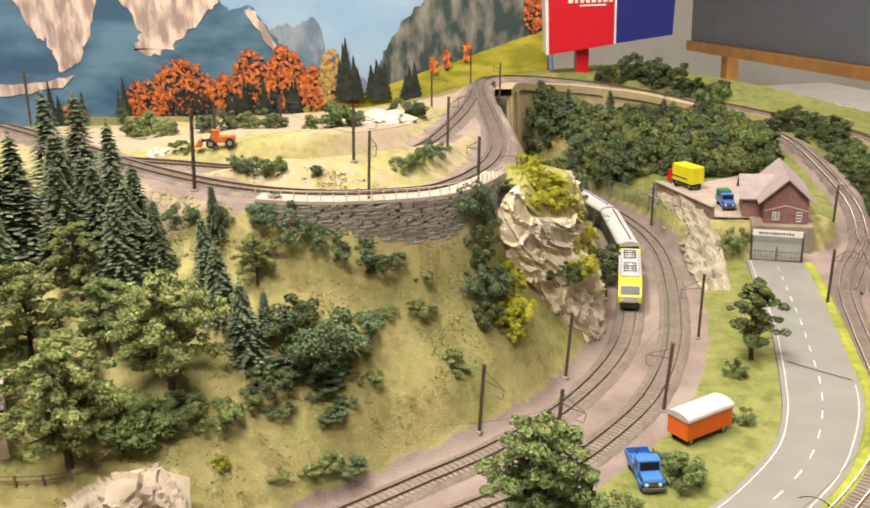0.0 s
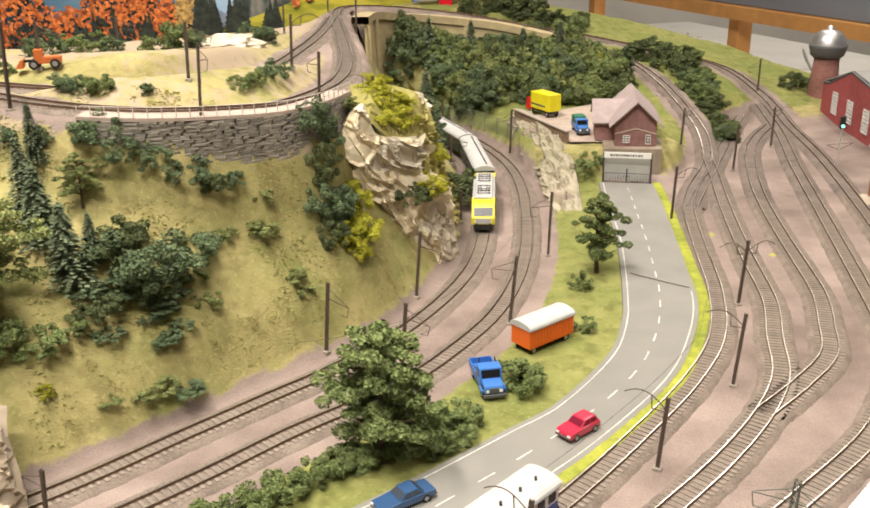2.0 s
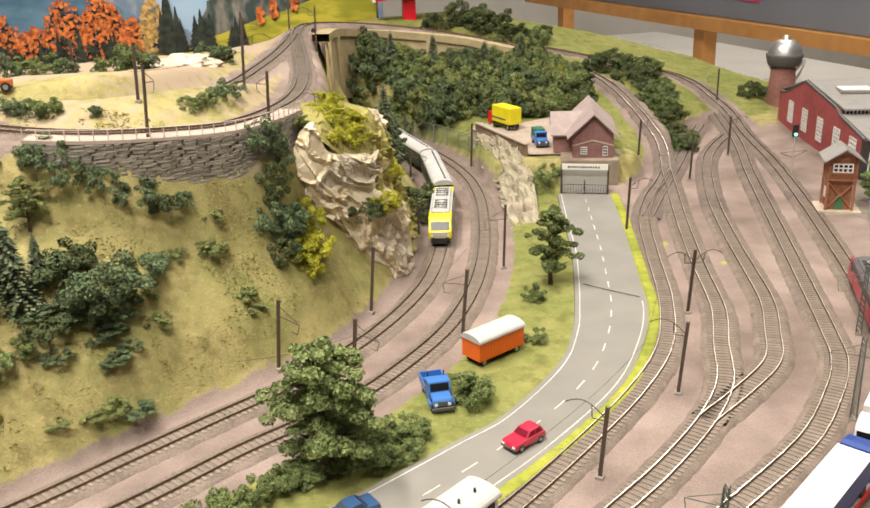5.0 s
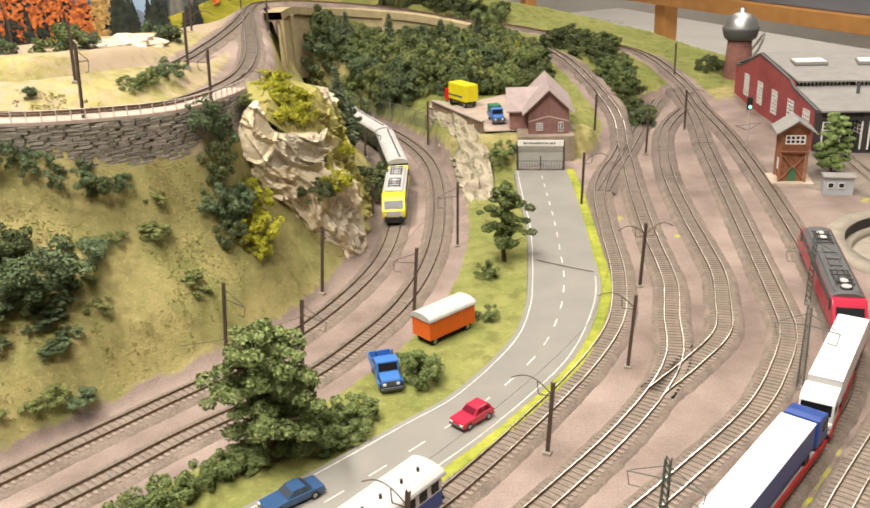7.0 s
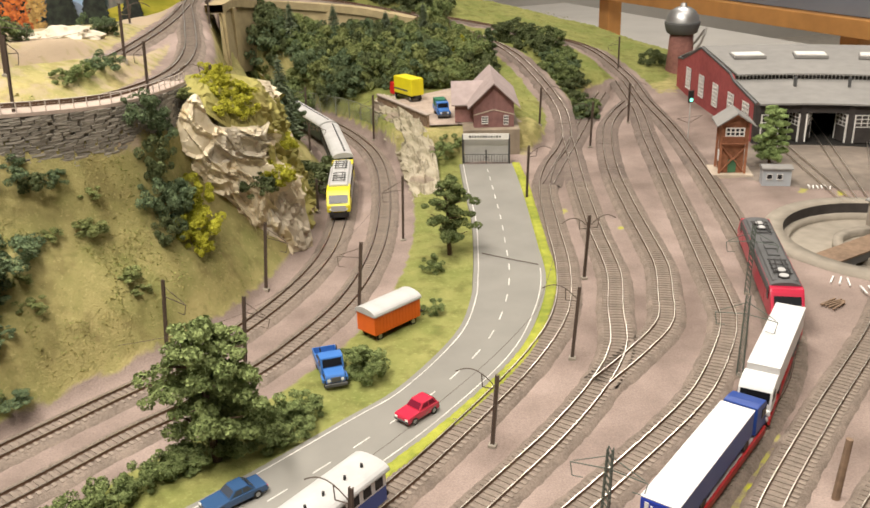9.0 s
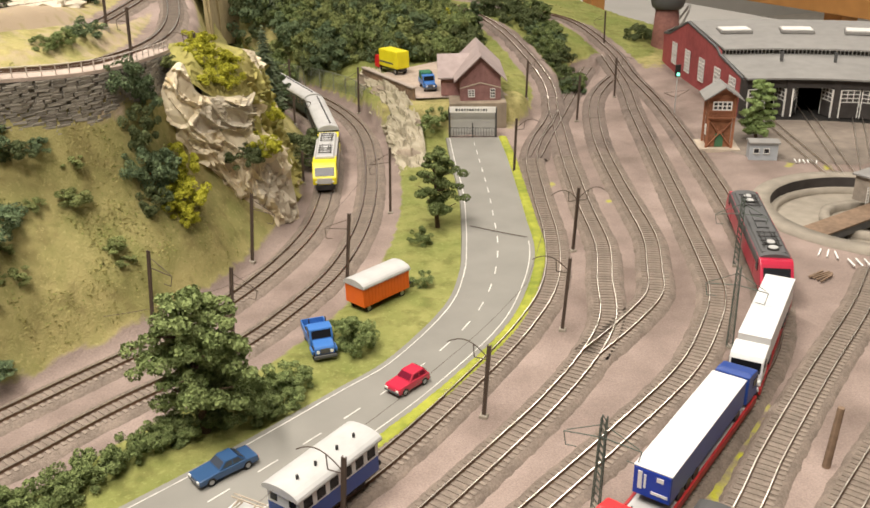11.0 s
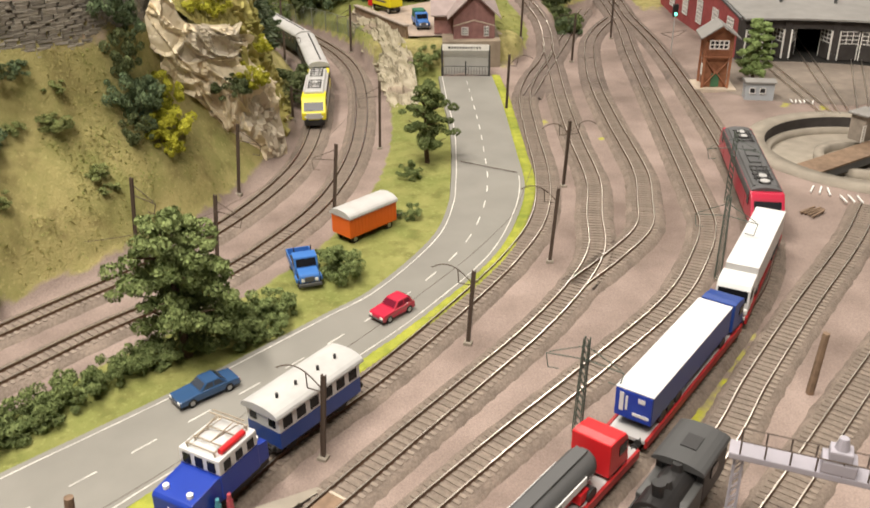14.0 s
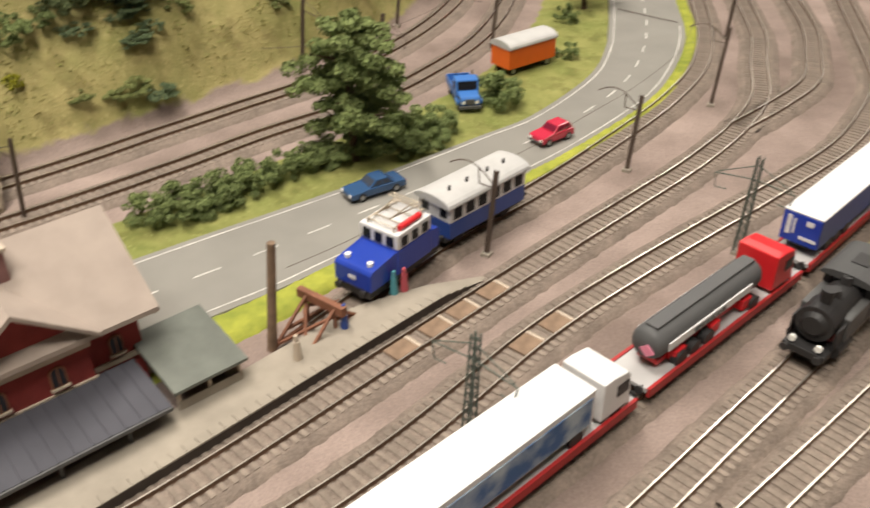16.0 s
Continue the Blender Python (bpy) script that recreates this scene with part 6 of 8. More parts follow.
def build_water_tower():
    t = empty("water_tower", (1.165, 2.01, 0.0), 0, "brick water tower with a silver domed tank", "water tower")

    def lathe(name, prof, mat, seg=32):
        bm = bmesh.new()
        rows = [[bm.verts.new((r * math.cos(i * math.tau / seg), r * math.sin(i * math.tau / seg), z)) for i in range(seg)] for r, z in prof]
        for p, q in zip(rows, rows[1:]):
            for i in range(seg):
                bm.faces.new((p[i], p[(i + 1) % seg], q[(i + 1) % seg], q[i]))
        bm.faces.new(rows[-1])
        bmesh.ops.recalc_face_normals(bm, faces=bm.faces[:])
        for f in bm.faces:
            f.smooth = True
        part(name, bm, mat, t)

    lathe("shaft", [(0.040, -0.02), (0.034, 0.05), (0.030, 0.115)], TOWERBRICK)
    lathe("tank", [(0.034, 0.113), (0.040, 0.118), (0.043, 0.128), (0.046, 0.14), (0.046, 0.145), (0.0, 0.146)], DARKGREY)
    lathe("dome", [(0.043, 0.144), (0.041, 0.158), (0.033, 0.172), (0.02, 0.181), (0.008, 0.1845), (0.008, 0.192), (0.0, 0.194)], SILVER)
    t.scale = (0.92, 0.92, 0.90)


build_water_tower()


def build_station():
    """A red brick station with tan gabled roofs; its platform canopy faces the track."""
    t = empty("station_building", (-0.105, 0.352, 0.0), 37, "red brick model station with dusty tan roofs", "station")
    part("wall", new_box(-0.02, 0.026, 0, 0.13, 0.083, 0.061), REDBRICK, t)
    part("gable_wall", new_prism([(-0.0155, 0.061), (0.0675, 0.061), (0.026, 0.0925)], -0.083, 0.043, axis="x"), REDBRICK, t)
    part("front_wing", new_box(-0.020, -0.0105, 0, 0.068, 0.023, 0.0605), REDBRICK, t)
    part("wing_gable", new_prism([(-0.054, 0.0605), (0.014, 0.0605), (-0.020, 0.0865)], -0.0218, 0.005), REDBRICK, t)
    part("roof", new_prism([(-0.028, 0.0565), (0.026, 0.0970), (0.080, 0.0565), (0.080, 0.0595), (0.026, 0.1005), (-0.028, 0.0595)], -0.094, 0.054, axis="x"), TANROOF, t)
    part("wing_roof", new_prism([(-0.060, 0.0580), (-0.020, 0.0885), (0.020, 0.0580), (0.020, 0.0605), (-0.020, 0.0915), (-0.060, 0.0605)], -0.031, 0.016), TANROOF, t)
    c = part("chimney", new_box(-0.012, 0.012, 0.082, 0.012, 0.009, 0.022, bevel=0.0006), PURPLEBRICK, t)
    part("chimney_cap", new_box(-0.012, 0.012, 0.104, 0.015, 0.012, 0.0025, bevel=0.0005), CREAMSTONE, c)
    for x in (0.051, -0.091):
        part("barge_board", new_prism([(-0.026, 0.0545), (0.026, 0.0945), (0.078, 0.0545), (0.078, 0.0562), (0.026, 0.0968), (-0.026, 0.0562)], x, x + 0.0018, axis="x"), BROWNBOARD, t)
    for z in (0.050, 0.026):
        part("string_course", new_box(-0.020, -0.0224, z, 0.070, 0.002, 0.003), CREAMSTONE, t)
        part("string_course", new_box(0.0305, -0.0162, z, 0.030, 0.002, 0.003), CREAMSTONE, t)
        part("string_course", new_box(0.0455, 0.026, z, 0.002, 0.084, 0.003), CREAMSTONE, t)
    for x in (-0.036, -0.005):
        dark_window(t, (x, -0.0226, 0.033), 0.009, 0.013)
    for x in (0.030,):
        dark_window(t, (x, -0.0165, 0.033), 0.008, 0.012)
    part("canopy_roof", new_prism([(-0.064, 0.0200), (-0.0215, 0.0262), (-0.0215, 0.0282), (-0.064, 0.0220)], -0.094, 0.036, axis="x"), TINROOF, t, "blue-grey sheet canopy")
    part("canopy_gutter", new_box(-0.029, -0.0645, 0.0195, 0.130, 0.0016, 0.0022), DARKGREY, t)
    for i in range(14):
        part("canopy_seam", new_prism([(-0.064, 0.0220), (-0.0215, 0.0282), (-0.0215, 0.0289), (-0.064, 0.0227)], -0.089 + i * 0.009, -0.0882 + i * 0.009, axis="x"), TINROOF, t)
    for x in (-0.06, -0.025, 0.012):
        part("canopy_post", new_box(x, -0.060, 0, 0.002, 0.002, 0.021), DARKGREY, t)
    sh = empty("waiting_shelter", (0.064, -0.029, 0.0055), 0)
    sh.parent = t
    part("shelter_roof", new_prism([(-0.031, 0.0175), (0.021, 0.0265), (0.021, 0.0285), (-0.031, 0.0195)], -0.024, 0.022, axis="x"), SHELTERROOF, sh, "weathered grey-green sheet roof")
    part("shelter_back", new_box(-0.001, 0.019, -0.0055, 0.042, 0.002, 0.031), CREAMSTONE, sh)
    part("shelter_side", new_box(0.019, -0.003, -0.0055, 0.002, 0.042, 0.0245), CREAMSTONE, sh)
    for x in (-0.020, -0.001, 0.018):
        part("shelter_post", new_box(x, -0.026, -0.0055, 0.0018, 0.0018, 0.024), CREAMSTONE, sh)
    part("shelter_board", new_box(-0.001, -0.027, -0.0055, 0.04, 0.001, 0.0145), CONCRETE, sh)


SHELTERROOF = material("weathered_grey_green_roof", (0.135, 0.145, 0.125), 0.75, scale=70, vary=0.2, bump=0.3)


def dark_window(parent, at, w, h):
    """A round-headed dark window with a brown frame and sill."""
    e = empty("window", at)
    e.parent = parent
    arc = [(w / 2 * math.cos(math.pi * k / 8), h * 0.7 + h * 0.3 * math.sin(math.pi * k / 8)) for k in range(9)]
    part("window_frame", new_prism([(w / 2, 0), *arc, (-w / 2, 0)], -0.0006, 0.0004), TIMBER, e)
    part("glass", new_prism([(w * 0.4, h * 0.06), *[(x * 0.8, z * 0.96) for x, z in arc], (-w * 0.4, h * 0.06)], -0.0010, -0.0004), DARKPANE, e)
    part("sash_bar", new_box(0, -0.0010, h * 0.06, w * 0.08, 0.0006, h * 0.9), TIMBER, e)
    part("window_sill", new_box(0, -0.0008, -0.0012, w * 1.15, 0.0024, 0.0012), CREAMSTONE, e)


build_station()

# ---- rolling stock ----
BLACK = paint("sooty_black_paint", (0.022, 0.021, 0.021), 0.5)
UNDER = paint("dark_underframe", (0.03, 0.028, 0.027), 0.7)
ROYAL = paint("royal_blue_enamel", (0.018, 0.05, 0.36), 0.3)
NAVY = paint("navy_blue_enamel", (0.022, 0.06, 0.26), 0.35)
WHITEP = paint("off_white_enamel", (0.68, 0.675, 0.665), 0.45)
SIGNAL_RED = paint("signal_red_enamel", (0.62, 0.02, 0.025), 0.35)
WINE = paint("wine_red_enamel", (0.46, 0.012, 0.045), 0.3)
YELLOW = paint("lemon_yellow_enamel", (0.75, 0.66, 0.02), 0.35)
SILVERP = paint("silver_grey_enamel", (0.44, 0.43, 0.42), 0.4)
ROOFGREY = paint("pale_grey_roof_paint", (0.47, 0.465, 0.45), 0.6, vary=0.12)
GREEN = paint("bottle_green_enamel", (0.018, 0.03, 0.022), 0.5)
SILLRED = paint("dull_red_sill", (0.36, 0.02, 0.02), 0.5)
GLASS = paint("black_window_glass", (0.012, 0.013, 0.016), 0.22, spec=0.2)
LAMP = paint("clear_headlamp", (0.85, 0.84, 0.78), 0.15)
BRASSY = paint("bare_metal_rods", (0.42, 0.36, 0.28), 0.35, metal=0.8)


def on_track(key, s0, s1, name, label, category, group="", flip=False):
    """An Empty on the rails between two distances along a track; x runs along it."""
    line = LINES[key]
    (a, _), (b, _) = along(line, s0), along(line, s1)
    if flip:
        a, b = b, a
    d = b - a
    e = empty(name, (a + b) / 2 + Vector((0, 0, 0.005)), math.degrees(math.atan2(d.y, d.x)), label, category, group)
    return e, d.length


def bevel_all(bm, w, seg=2):
    bmesh.ops.bevel(bm, geom=[e for e in bm.edges if e.calc_face_angle(0) > 0.5], offset=w, segments=seg, profile=0.6, affect="EDGES")
    return bm


def wheels(e, xs, r=0.0052, mat=None):
    for x in xs:
        w = empty("wheelset", (x, 0, r))
        w.parent = e
        for y in (-0.0085, 0.0085):
            part("wheel", new_rod((0, y - 0.0012, 0), (0, y + 0.0012, 0), r, seg=18), mat or UNDER, w)
        part("axle", new_rod((0, -0.0085, 0), (0, 0.0085, 0), 0.0009), UNDER, w)


def buffers(e, L, z=0.0115):
    for s in (-1, 1):
        for y in (-0.010, 0.010):
            bm = new_rod((s * (L / 2 - 0.004), y, z), (s * L / 2, y, z), 0.0012, seg=10)
            rod(bm, (s * L / 2, y, z), (s * (L / 2 + 0.001), y, z), 0.0026, seg=12)
            part("buffer", bm, UNDER, e)


def arched(bm, w, z, rise, x0, x1, drop=0.0012, seg=10):
    """An arched roof along x."""
    pts = [(w / 2 * math.cos(math.pi * i / seg), z + rise * math.sin(math.pi * i / seg)) for i in range(seg + 1)]
    pts += [(-w / 2, z - drop), (w / 2, z - drop)]
    prism(bm, pts, x0, x1, axis="x")
    return bm


def pane(e, x, y, z, w, h, side, mat=None, name="window"):
    """A flush window on a vehicle's side (side 'y' or 'x')."""
    b = new_box(x, y, z, w, 0.0008, h, bevel=0.0003) if side == "y" else new_box(x, y, z, 0.0008, w, h, bevel=0.0003)
    return part(name, b, mat or GLASS, e)


def build_shunter():
    s = 0.030
    e, L = on_track("siding", s, s + 0.080, "electric_locomotive", "royal blue and white electric locomotive with roof frame", "locomotive", flip=True)
    # x points towards the buffer stop
    part("frame", new_box(0, 0, 0.0065, L - 0.006, 0.028, 0.006, bevel=0.0006), BLACK, e)
    part("hood", bevel_all(new_prism([(-0.036, 0.0125), (0.037, 0.0125), (0.037, 0.0255), (0.035, 0.0275), (0.012, 0.0305), (-0.020, 0.0305), (-0.035, 0.0275), (-0.036, 0.026)], -0.0155, 0.0155), 0.0008), ROYAL, e, "royal blue sloping bonnets")
    part("cab", new_box(-0.008, 0, 0.0125, 0.036, 0.0325, 0.0185, bevel=0.0008), ROYAL, e)
    part("cab_top", new_box(-0.008, 0, 0.031, 0.036, 0.0325, 0.0115, bevel=0.0012), WHITEP, e, "white upper cab")
    for y in (-0.0098, 0, 0.0098):
        pane(e, 0.0102, y, 0.0325, 0.0062, 0.0075, "x")
        pane(e, -0.0262, y, 0.0325, 0.0062, 0.0075, "x")
    for y in (-0.0163, 0.0163):
        for x in (-0.019, -0.008, 0.003):
            pane(e, x, y, 0.0325, 0.0062, 0.007, "y")
    roof = bmesh.new()
    for y in (-0.011, 0.011):
        rod(roof, (-0.024, y, 0.0455), (0.008, y, 0.0455), 0.0006)
    for x in (-0.023, -0.012, 0.0, 0.007):
        rod(roof, (x, -0.012, 0.0455), (x, 0.012, 0.0455), 0.0006)
        rod(roof, (x, 0.011, 0.042), (x, 0.011, 0.0455), 0.0007)
        rod(roof, (x, -0.011, 0.042), (x, -0.011, 0.0455), 0.0007)
    part("roof_frame", roof, BRASSY, e, "bare metal roof frame")
    pan = bmesh.new()
    for y in (-0.007, 0.007):
        rod(pan, (-0.022, y, 0.047), (0.004, y * 0.8, 0.0495), 0.0005)
        rod(pan, (0.004, y * 0.8, 0.0495), (-0.018, y, 0.0515), 0.0005)
    for x in (-0.020, -0.017):
        rod(pan, (x, -0.013, 0.052), (x, 0.013, 0.052), 0.0005)
    part("pantograph", pan, BRASSY, e, "folded pantograph")
    part("air_tank", new_rod((-0.018, 0.0125, 0.0445), (0.004, 0.0125, 0.0445), 0.0022, seg=12), SIGNAL_RED, e, "red air tank on the roof")
    for x, y in ((0.030, -0.0095), (0.030, 0.0095), (-0.031, -0.0095), (-0.031, 0.0095)):
        part("headlamp", new_rod((x, y, 0.027), (x, y, 0.0305), 0.0021, seg=14), LAMP, e)
    part("badge", new_box(0.0374, 0, 0.0185, 0.0006, 0.006, 0.0025), WHITEP, e)
    wheels(e, (-0.020, 0.020), 0.0062)
    buffers(e, L)
    return s + 0.080


def build_coach(s):
    e, L = on_track("siding", s + 0.005, s + 0.097, "passenger_coach", "small navy and white two-axle coach with a grey roof", "coach", flip=True)
    part("underframe", new_box(0, 0, 0.0065, L - 0.008, 0.024, 0.004), UNDER, e)
    part("lower_body", new_box(0, 0, 0.0105, L - 0.010, 0.031, 0.013, bevel=0.0005), NAVY, e)
    part("upper_body", new_box(0, 0, 0.0235, L - 0.010, 0.031, 0.0135, bevel=0.0005), WHITEP, e)
    part("roof", arched(bmesh.new(), 0.0345, 0.037, 0.0055, -L / 2 + 0.002, L / 2 - 0.002), ROOFGREY, e)
    for x in (-0.033, -0.020, -0.007, 0.007, 0.020, 0.033):
        for y in (-0.0155, 0.0155):
            pane(e, x, y, 0.0255, 0.0085, 0.009, "y")
    for y in (-0.009, 0.009):
        pane(e, L / 2 - 0.0048, y, 0.0265, 0.0065, 0.008, "x")
        pane(e, -L / 2 + 0.0048, y, 0.0265, 0.0065, 0.008, "x")
    for x in (-0.028, -0.010, 0.012, 0.030):
        part("roof_vent", new_rod((x, 0.004, 0.0415), (x, 0.004, 0.0455), 0.0011, seg=8), UNDER, e)
    wheels(e, (-0.026, 0.026), 0.0058)
    buffers(e, L)


build_coach(build_shunter())


def express_locomotive(key, s0, s1, name, label, ends, middle, roofmat, flip):
    e, L = on_track(key, s0, s1, name, label, "locomotive", flip=flip)
    h = L / 2
    part("underframe", new_box(0, 0, 0.006, L - 0.016, 0.027, 0.006, bevel=0.001), UNDER, e)
    part("body", new_box(0, 0, 0.0115, L - 0.086, 0.0335, 0.0295, bevel=0.0012), middle, e)
    for s in (-1, 1):
        prof = [(s * (h - 0.043), 0.0115), (s * (h - 0.002), 0.0115), (s * (h - 0.001), 0.0215), (s * (h - 0.012), 0.0375), (s * (h - 0.016), 0.041), (s * (h - 0.043), 0.041)]
        part("cab", bevel_all(new_prism(prof, -0.0168, 0.0168), 0.0012), ends, e)
        w = part("windscreen", new_box(0, 0, 0, 0.0008, 0.027, 0.0125, bevel=0.0003), GLASS, e)
        w.matrix_basis = pose(s * (h - 0.0026), 0, 0.0245, 0, -s * 34.5, 0)
        for y in (-0.0171, 0.0171):
            pane(e, s * (h - 0.024), y, 0.0265, 0.009, 0.009, "y")
        for y in (-0.011, 0.011):
            part("headlamp", new_box(s * (h - 0.0013), y, 0.0155, 0.0012, 0.004, 0.002), LAMP, e)
        if ends is YELLOW:
            part("front_panel", new_box(s * (h - 0.0009), 0, 0.0135, 0.0014, 0.021, 0.0080, bevel=0.0003), SILVERP, e, "silver-grey front panel")
        part("valance", new_box(s * (h - 0.012), 0, 0.003, 0.018, 0.028, 0.009, bevel=0.001), UNDER, e)
    part("roof", bevel_all(new_prism([(-0.0145, 0.041), (0.0145, 0.041), (0.012, 0.0445), (-0.012, 0.0445)], -h + 0.03, h - 0.03, axis="x"), 0.0006), roofmat, e)
    if roofmat is DARKGREY:
        part("rounded_roof", arched(bmesh.new(), 0.0350, 0.0385, 0.0065, -h + 0.022, h - 0.022, 0.006), roofmat, e, "sooty dark grey rounded roof")
        for x in (-0.085, -0.070, 0.060, 0.075):
            fan = part("roof_fan", new_rod((x, 0, 0.043), (x, 0, 0.0465), 0.0062, seg=16), UNDER, e)
            part("fan_ring", new_rod((x, 0, 0.0465), (x, 0, 0.0472), 0.0050, seg=16), ROOFGREY, fan)
    for s in (-1, 1):
        bm = bmesh.new()
        x = s * (h - 0.062)
        for y in (-0.008, 0.008):
            rod(bm, (x - 0.02, y, 0.0465), (x + 0.02, y, 0.0465), 0.0006)
            rod(bm, (x - 0.018, y * 0.6, 0.0478), (x + 0.018, y * 0.4, 0.0482), 0.0005)
        for k in (-0.018, -0.006, 0.006, 0.018):
            rod(bm, (x + k, -0.010, 0.0465), (x + k, 0.010, 0.0465), 0.0006)
        part("pantograph", bm, UNDER, e)
    for x in (-0.02, 0.0, 0.02):
        part("roof_vent", new_box(x, 0, 0.0445, 0.014, 0.013, 0.002, bevel=0.0005), roofmat, e)
    grille = bmesh.new()
    for y in (-0.0169, 0.0169):
        for i in range(9):
            box(grille, -0.048 + i * 0.012, y, 0.031, 0.009, 0.0005, 0.006)
    part("side_grilles", grille, UNDER, e)
    for s in (-1, 1):
        for k in (-0.014, 0.014):
            wheels(e, (s * L * 0.27 + k,), 0.0068)
        part("bogie_frame", new_box(s * L * 0.27, 0, 0.004, 0.048, 0.024, 0.007, bevel=0.001), UNDER, e)
    buffers(e, L)
    return e


s = nearest(LINES["inner"], 0.225, 1.19)
express_locomotive("inner", s, s + 0.188, "express_locomotive", "yellow and silver-grey electric express locomotive", YELLOW, SILVERP, ROOFGREY, True)


def main_coach(s0, s1):
    e, L = on_track("inner", s0, s1, "express_coach", "long dark green express coach with a pale grey roof", "coach", "dark green coaches", flip=True)
    part("underframe", new_box(0, 0, 0.006, L - 0.02, 0.026, 0.005), UNDER, e)
    part("body", new_box(0, 0, 0.011, L - 0.006, 0.0325, 0.027, bevel=0.0006), GREEN, e)
    part("roof", arched(bmesh.new(), 0.034, 0.038, 0.0075, -L / 2 + 0.002, L / 2 - 0.002), ROOFGREY, e)
    bm = bmesh.new()
    for i in range(14):
        box(bm, -L * 0.42 + i * L * 0.84 / 13, 0.0045, 0.0445, 0.007, 0.0025, 0.002)
    part("roof_vents", bm, UNDER, e)
    n = 11
    for i in range(n):
        for y in (-0.01625, 0.01625):
            pane(e, -L * 0.42 + i * L * 0.84 / (n - 1), y, 0.0235, 0.0125, 0.0095, "y")
    for sgn in (-1, 1):
        wheels(e, (sgn * L * 0.36 - 0.014, sgn * L * 0.36 + 0.014), 0.0055)
        part("gangway", new_box(sgn * (L / 2 - 0.001), 0, 0.010, 0.005, 0.013, 0.025), UNDER, e)
    buffers(e, L)


main_coach(s + 0.194, s + 0.414)
main_coach(s + 0.421, s + 0.655)


def build_gondola(s0, s1):
    e, L = on_track("inner", s0, s1, "open_wagon", "empty rust-red open goods wagon", "wagon", flip=True)
    m = paint("rust_red_paint", (0.33, 0.05, 0.035), 0.6, vary=0.15)
    part("underframe", new_box(0, 0, 0.006, L - 0.008, 0.024, 0.005), UNDER, e)
    part("wagon_floor", new_box(0, 0, 0.011, L - 0.006, 0.031, 0.0015), m, e)
    for y in (-0.0155, 0.0155):
        part("side_wall", new_box(0, y, 0.011, L - 0.006, 0.0015, 0.017), m, e)
    for x in (-L / 2 + 0.0035, L / 2 - 0.0035):
        part("end_wall", new_box(x, 0, 0.011, 0.0015, 0.031, 0.017), m, e)
    for i in range(8):
        for y in (-0.0167, 0.0167):
            part("stanchion", new_box(-L / 2 + 0.008 + i * (L - 0.016) / 7, y, 0.011, 0.0016, 0.001, 0.0165), m, e)
    wheels(e, (-L * 0.3, L * 0.3), 0.0055)
    buffers(e, L)


build_gondola(s + 0.662, s + 0.765)

# the long train of lorries on flat wagons
b0 = 0.800
express_locomotive("yard_b", b0, b0 + 0.245, "freight_locomotive", "wine red electric freight locomotive with a dark grey roof", WINE, WINE, DARKGREY, False)


def flat_wagon(s0, s1, mat, label):
    e, L = on_track("yard_b", s0, s1, "flat_wagon", label, "wagon", "flat wagons of the lorry train")
    part("deck", new_box(0, 0, 0.0075, L - 0.004, 0.028, 0.0025), SILVERP, e, "pale grey loading deck")
    for y in (-0.0155, 0.0155):
        part("side_sill", new_box(0, y * 0.94, 0.0045, L - 0.004, 0.0022, 0.0065, bevel=0.0004), mat, e)
    for x in (-L * 0.36, L * 0.36):
        wheels(e, (x - 0.012, x, x + 0.012), 0.0042)
    buffers(e, L, 0.009)
    return e


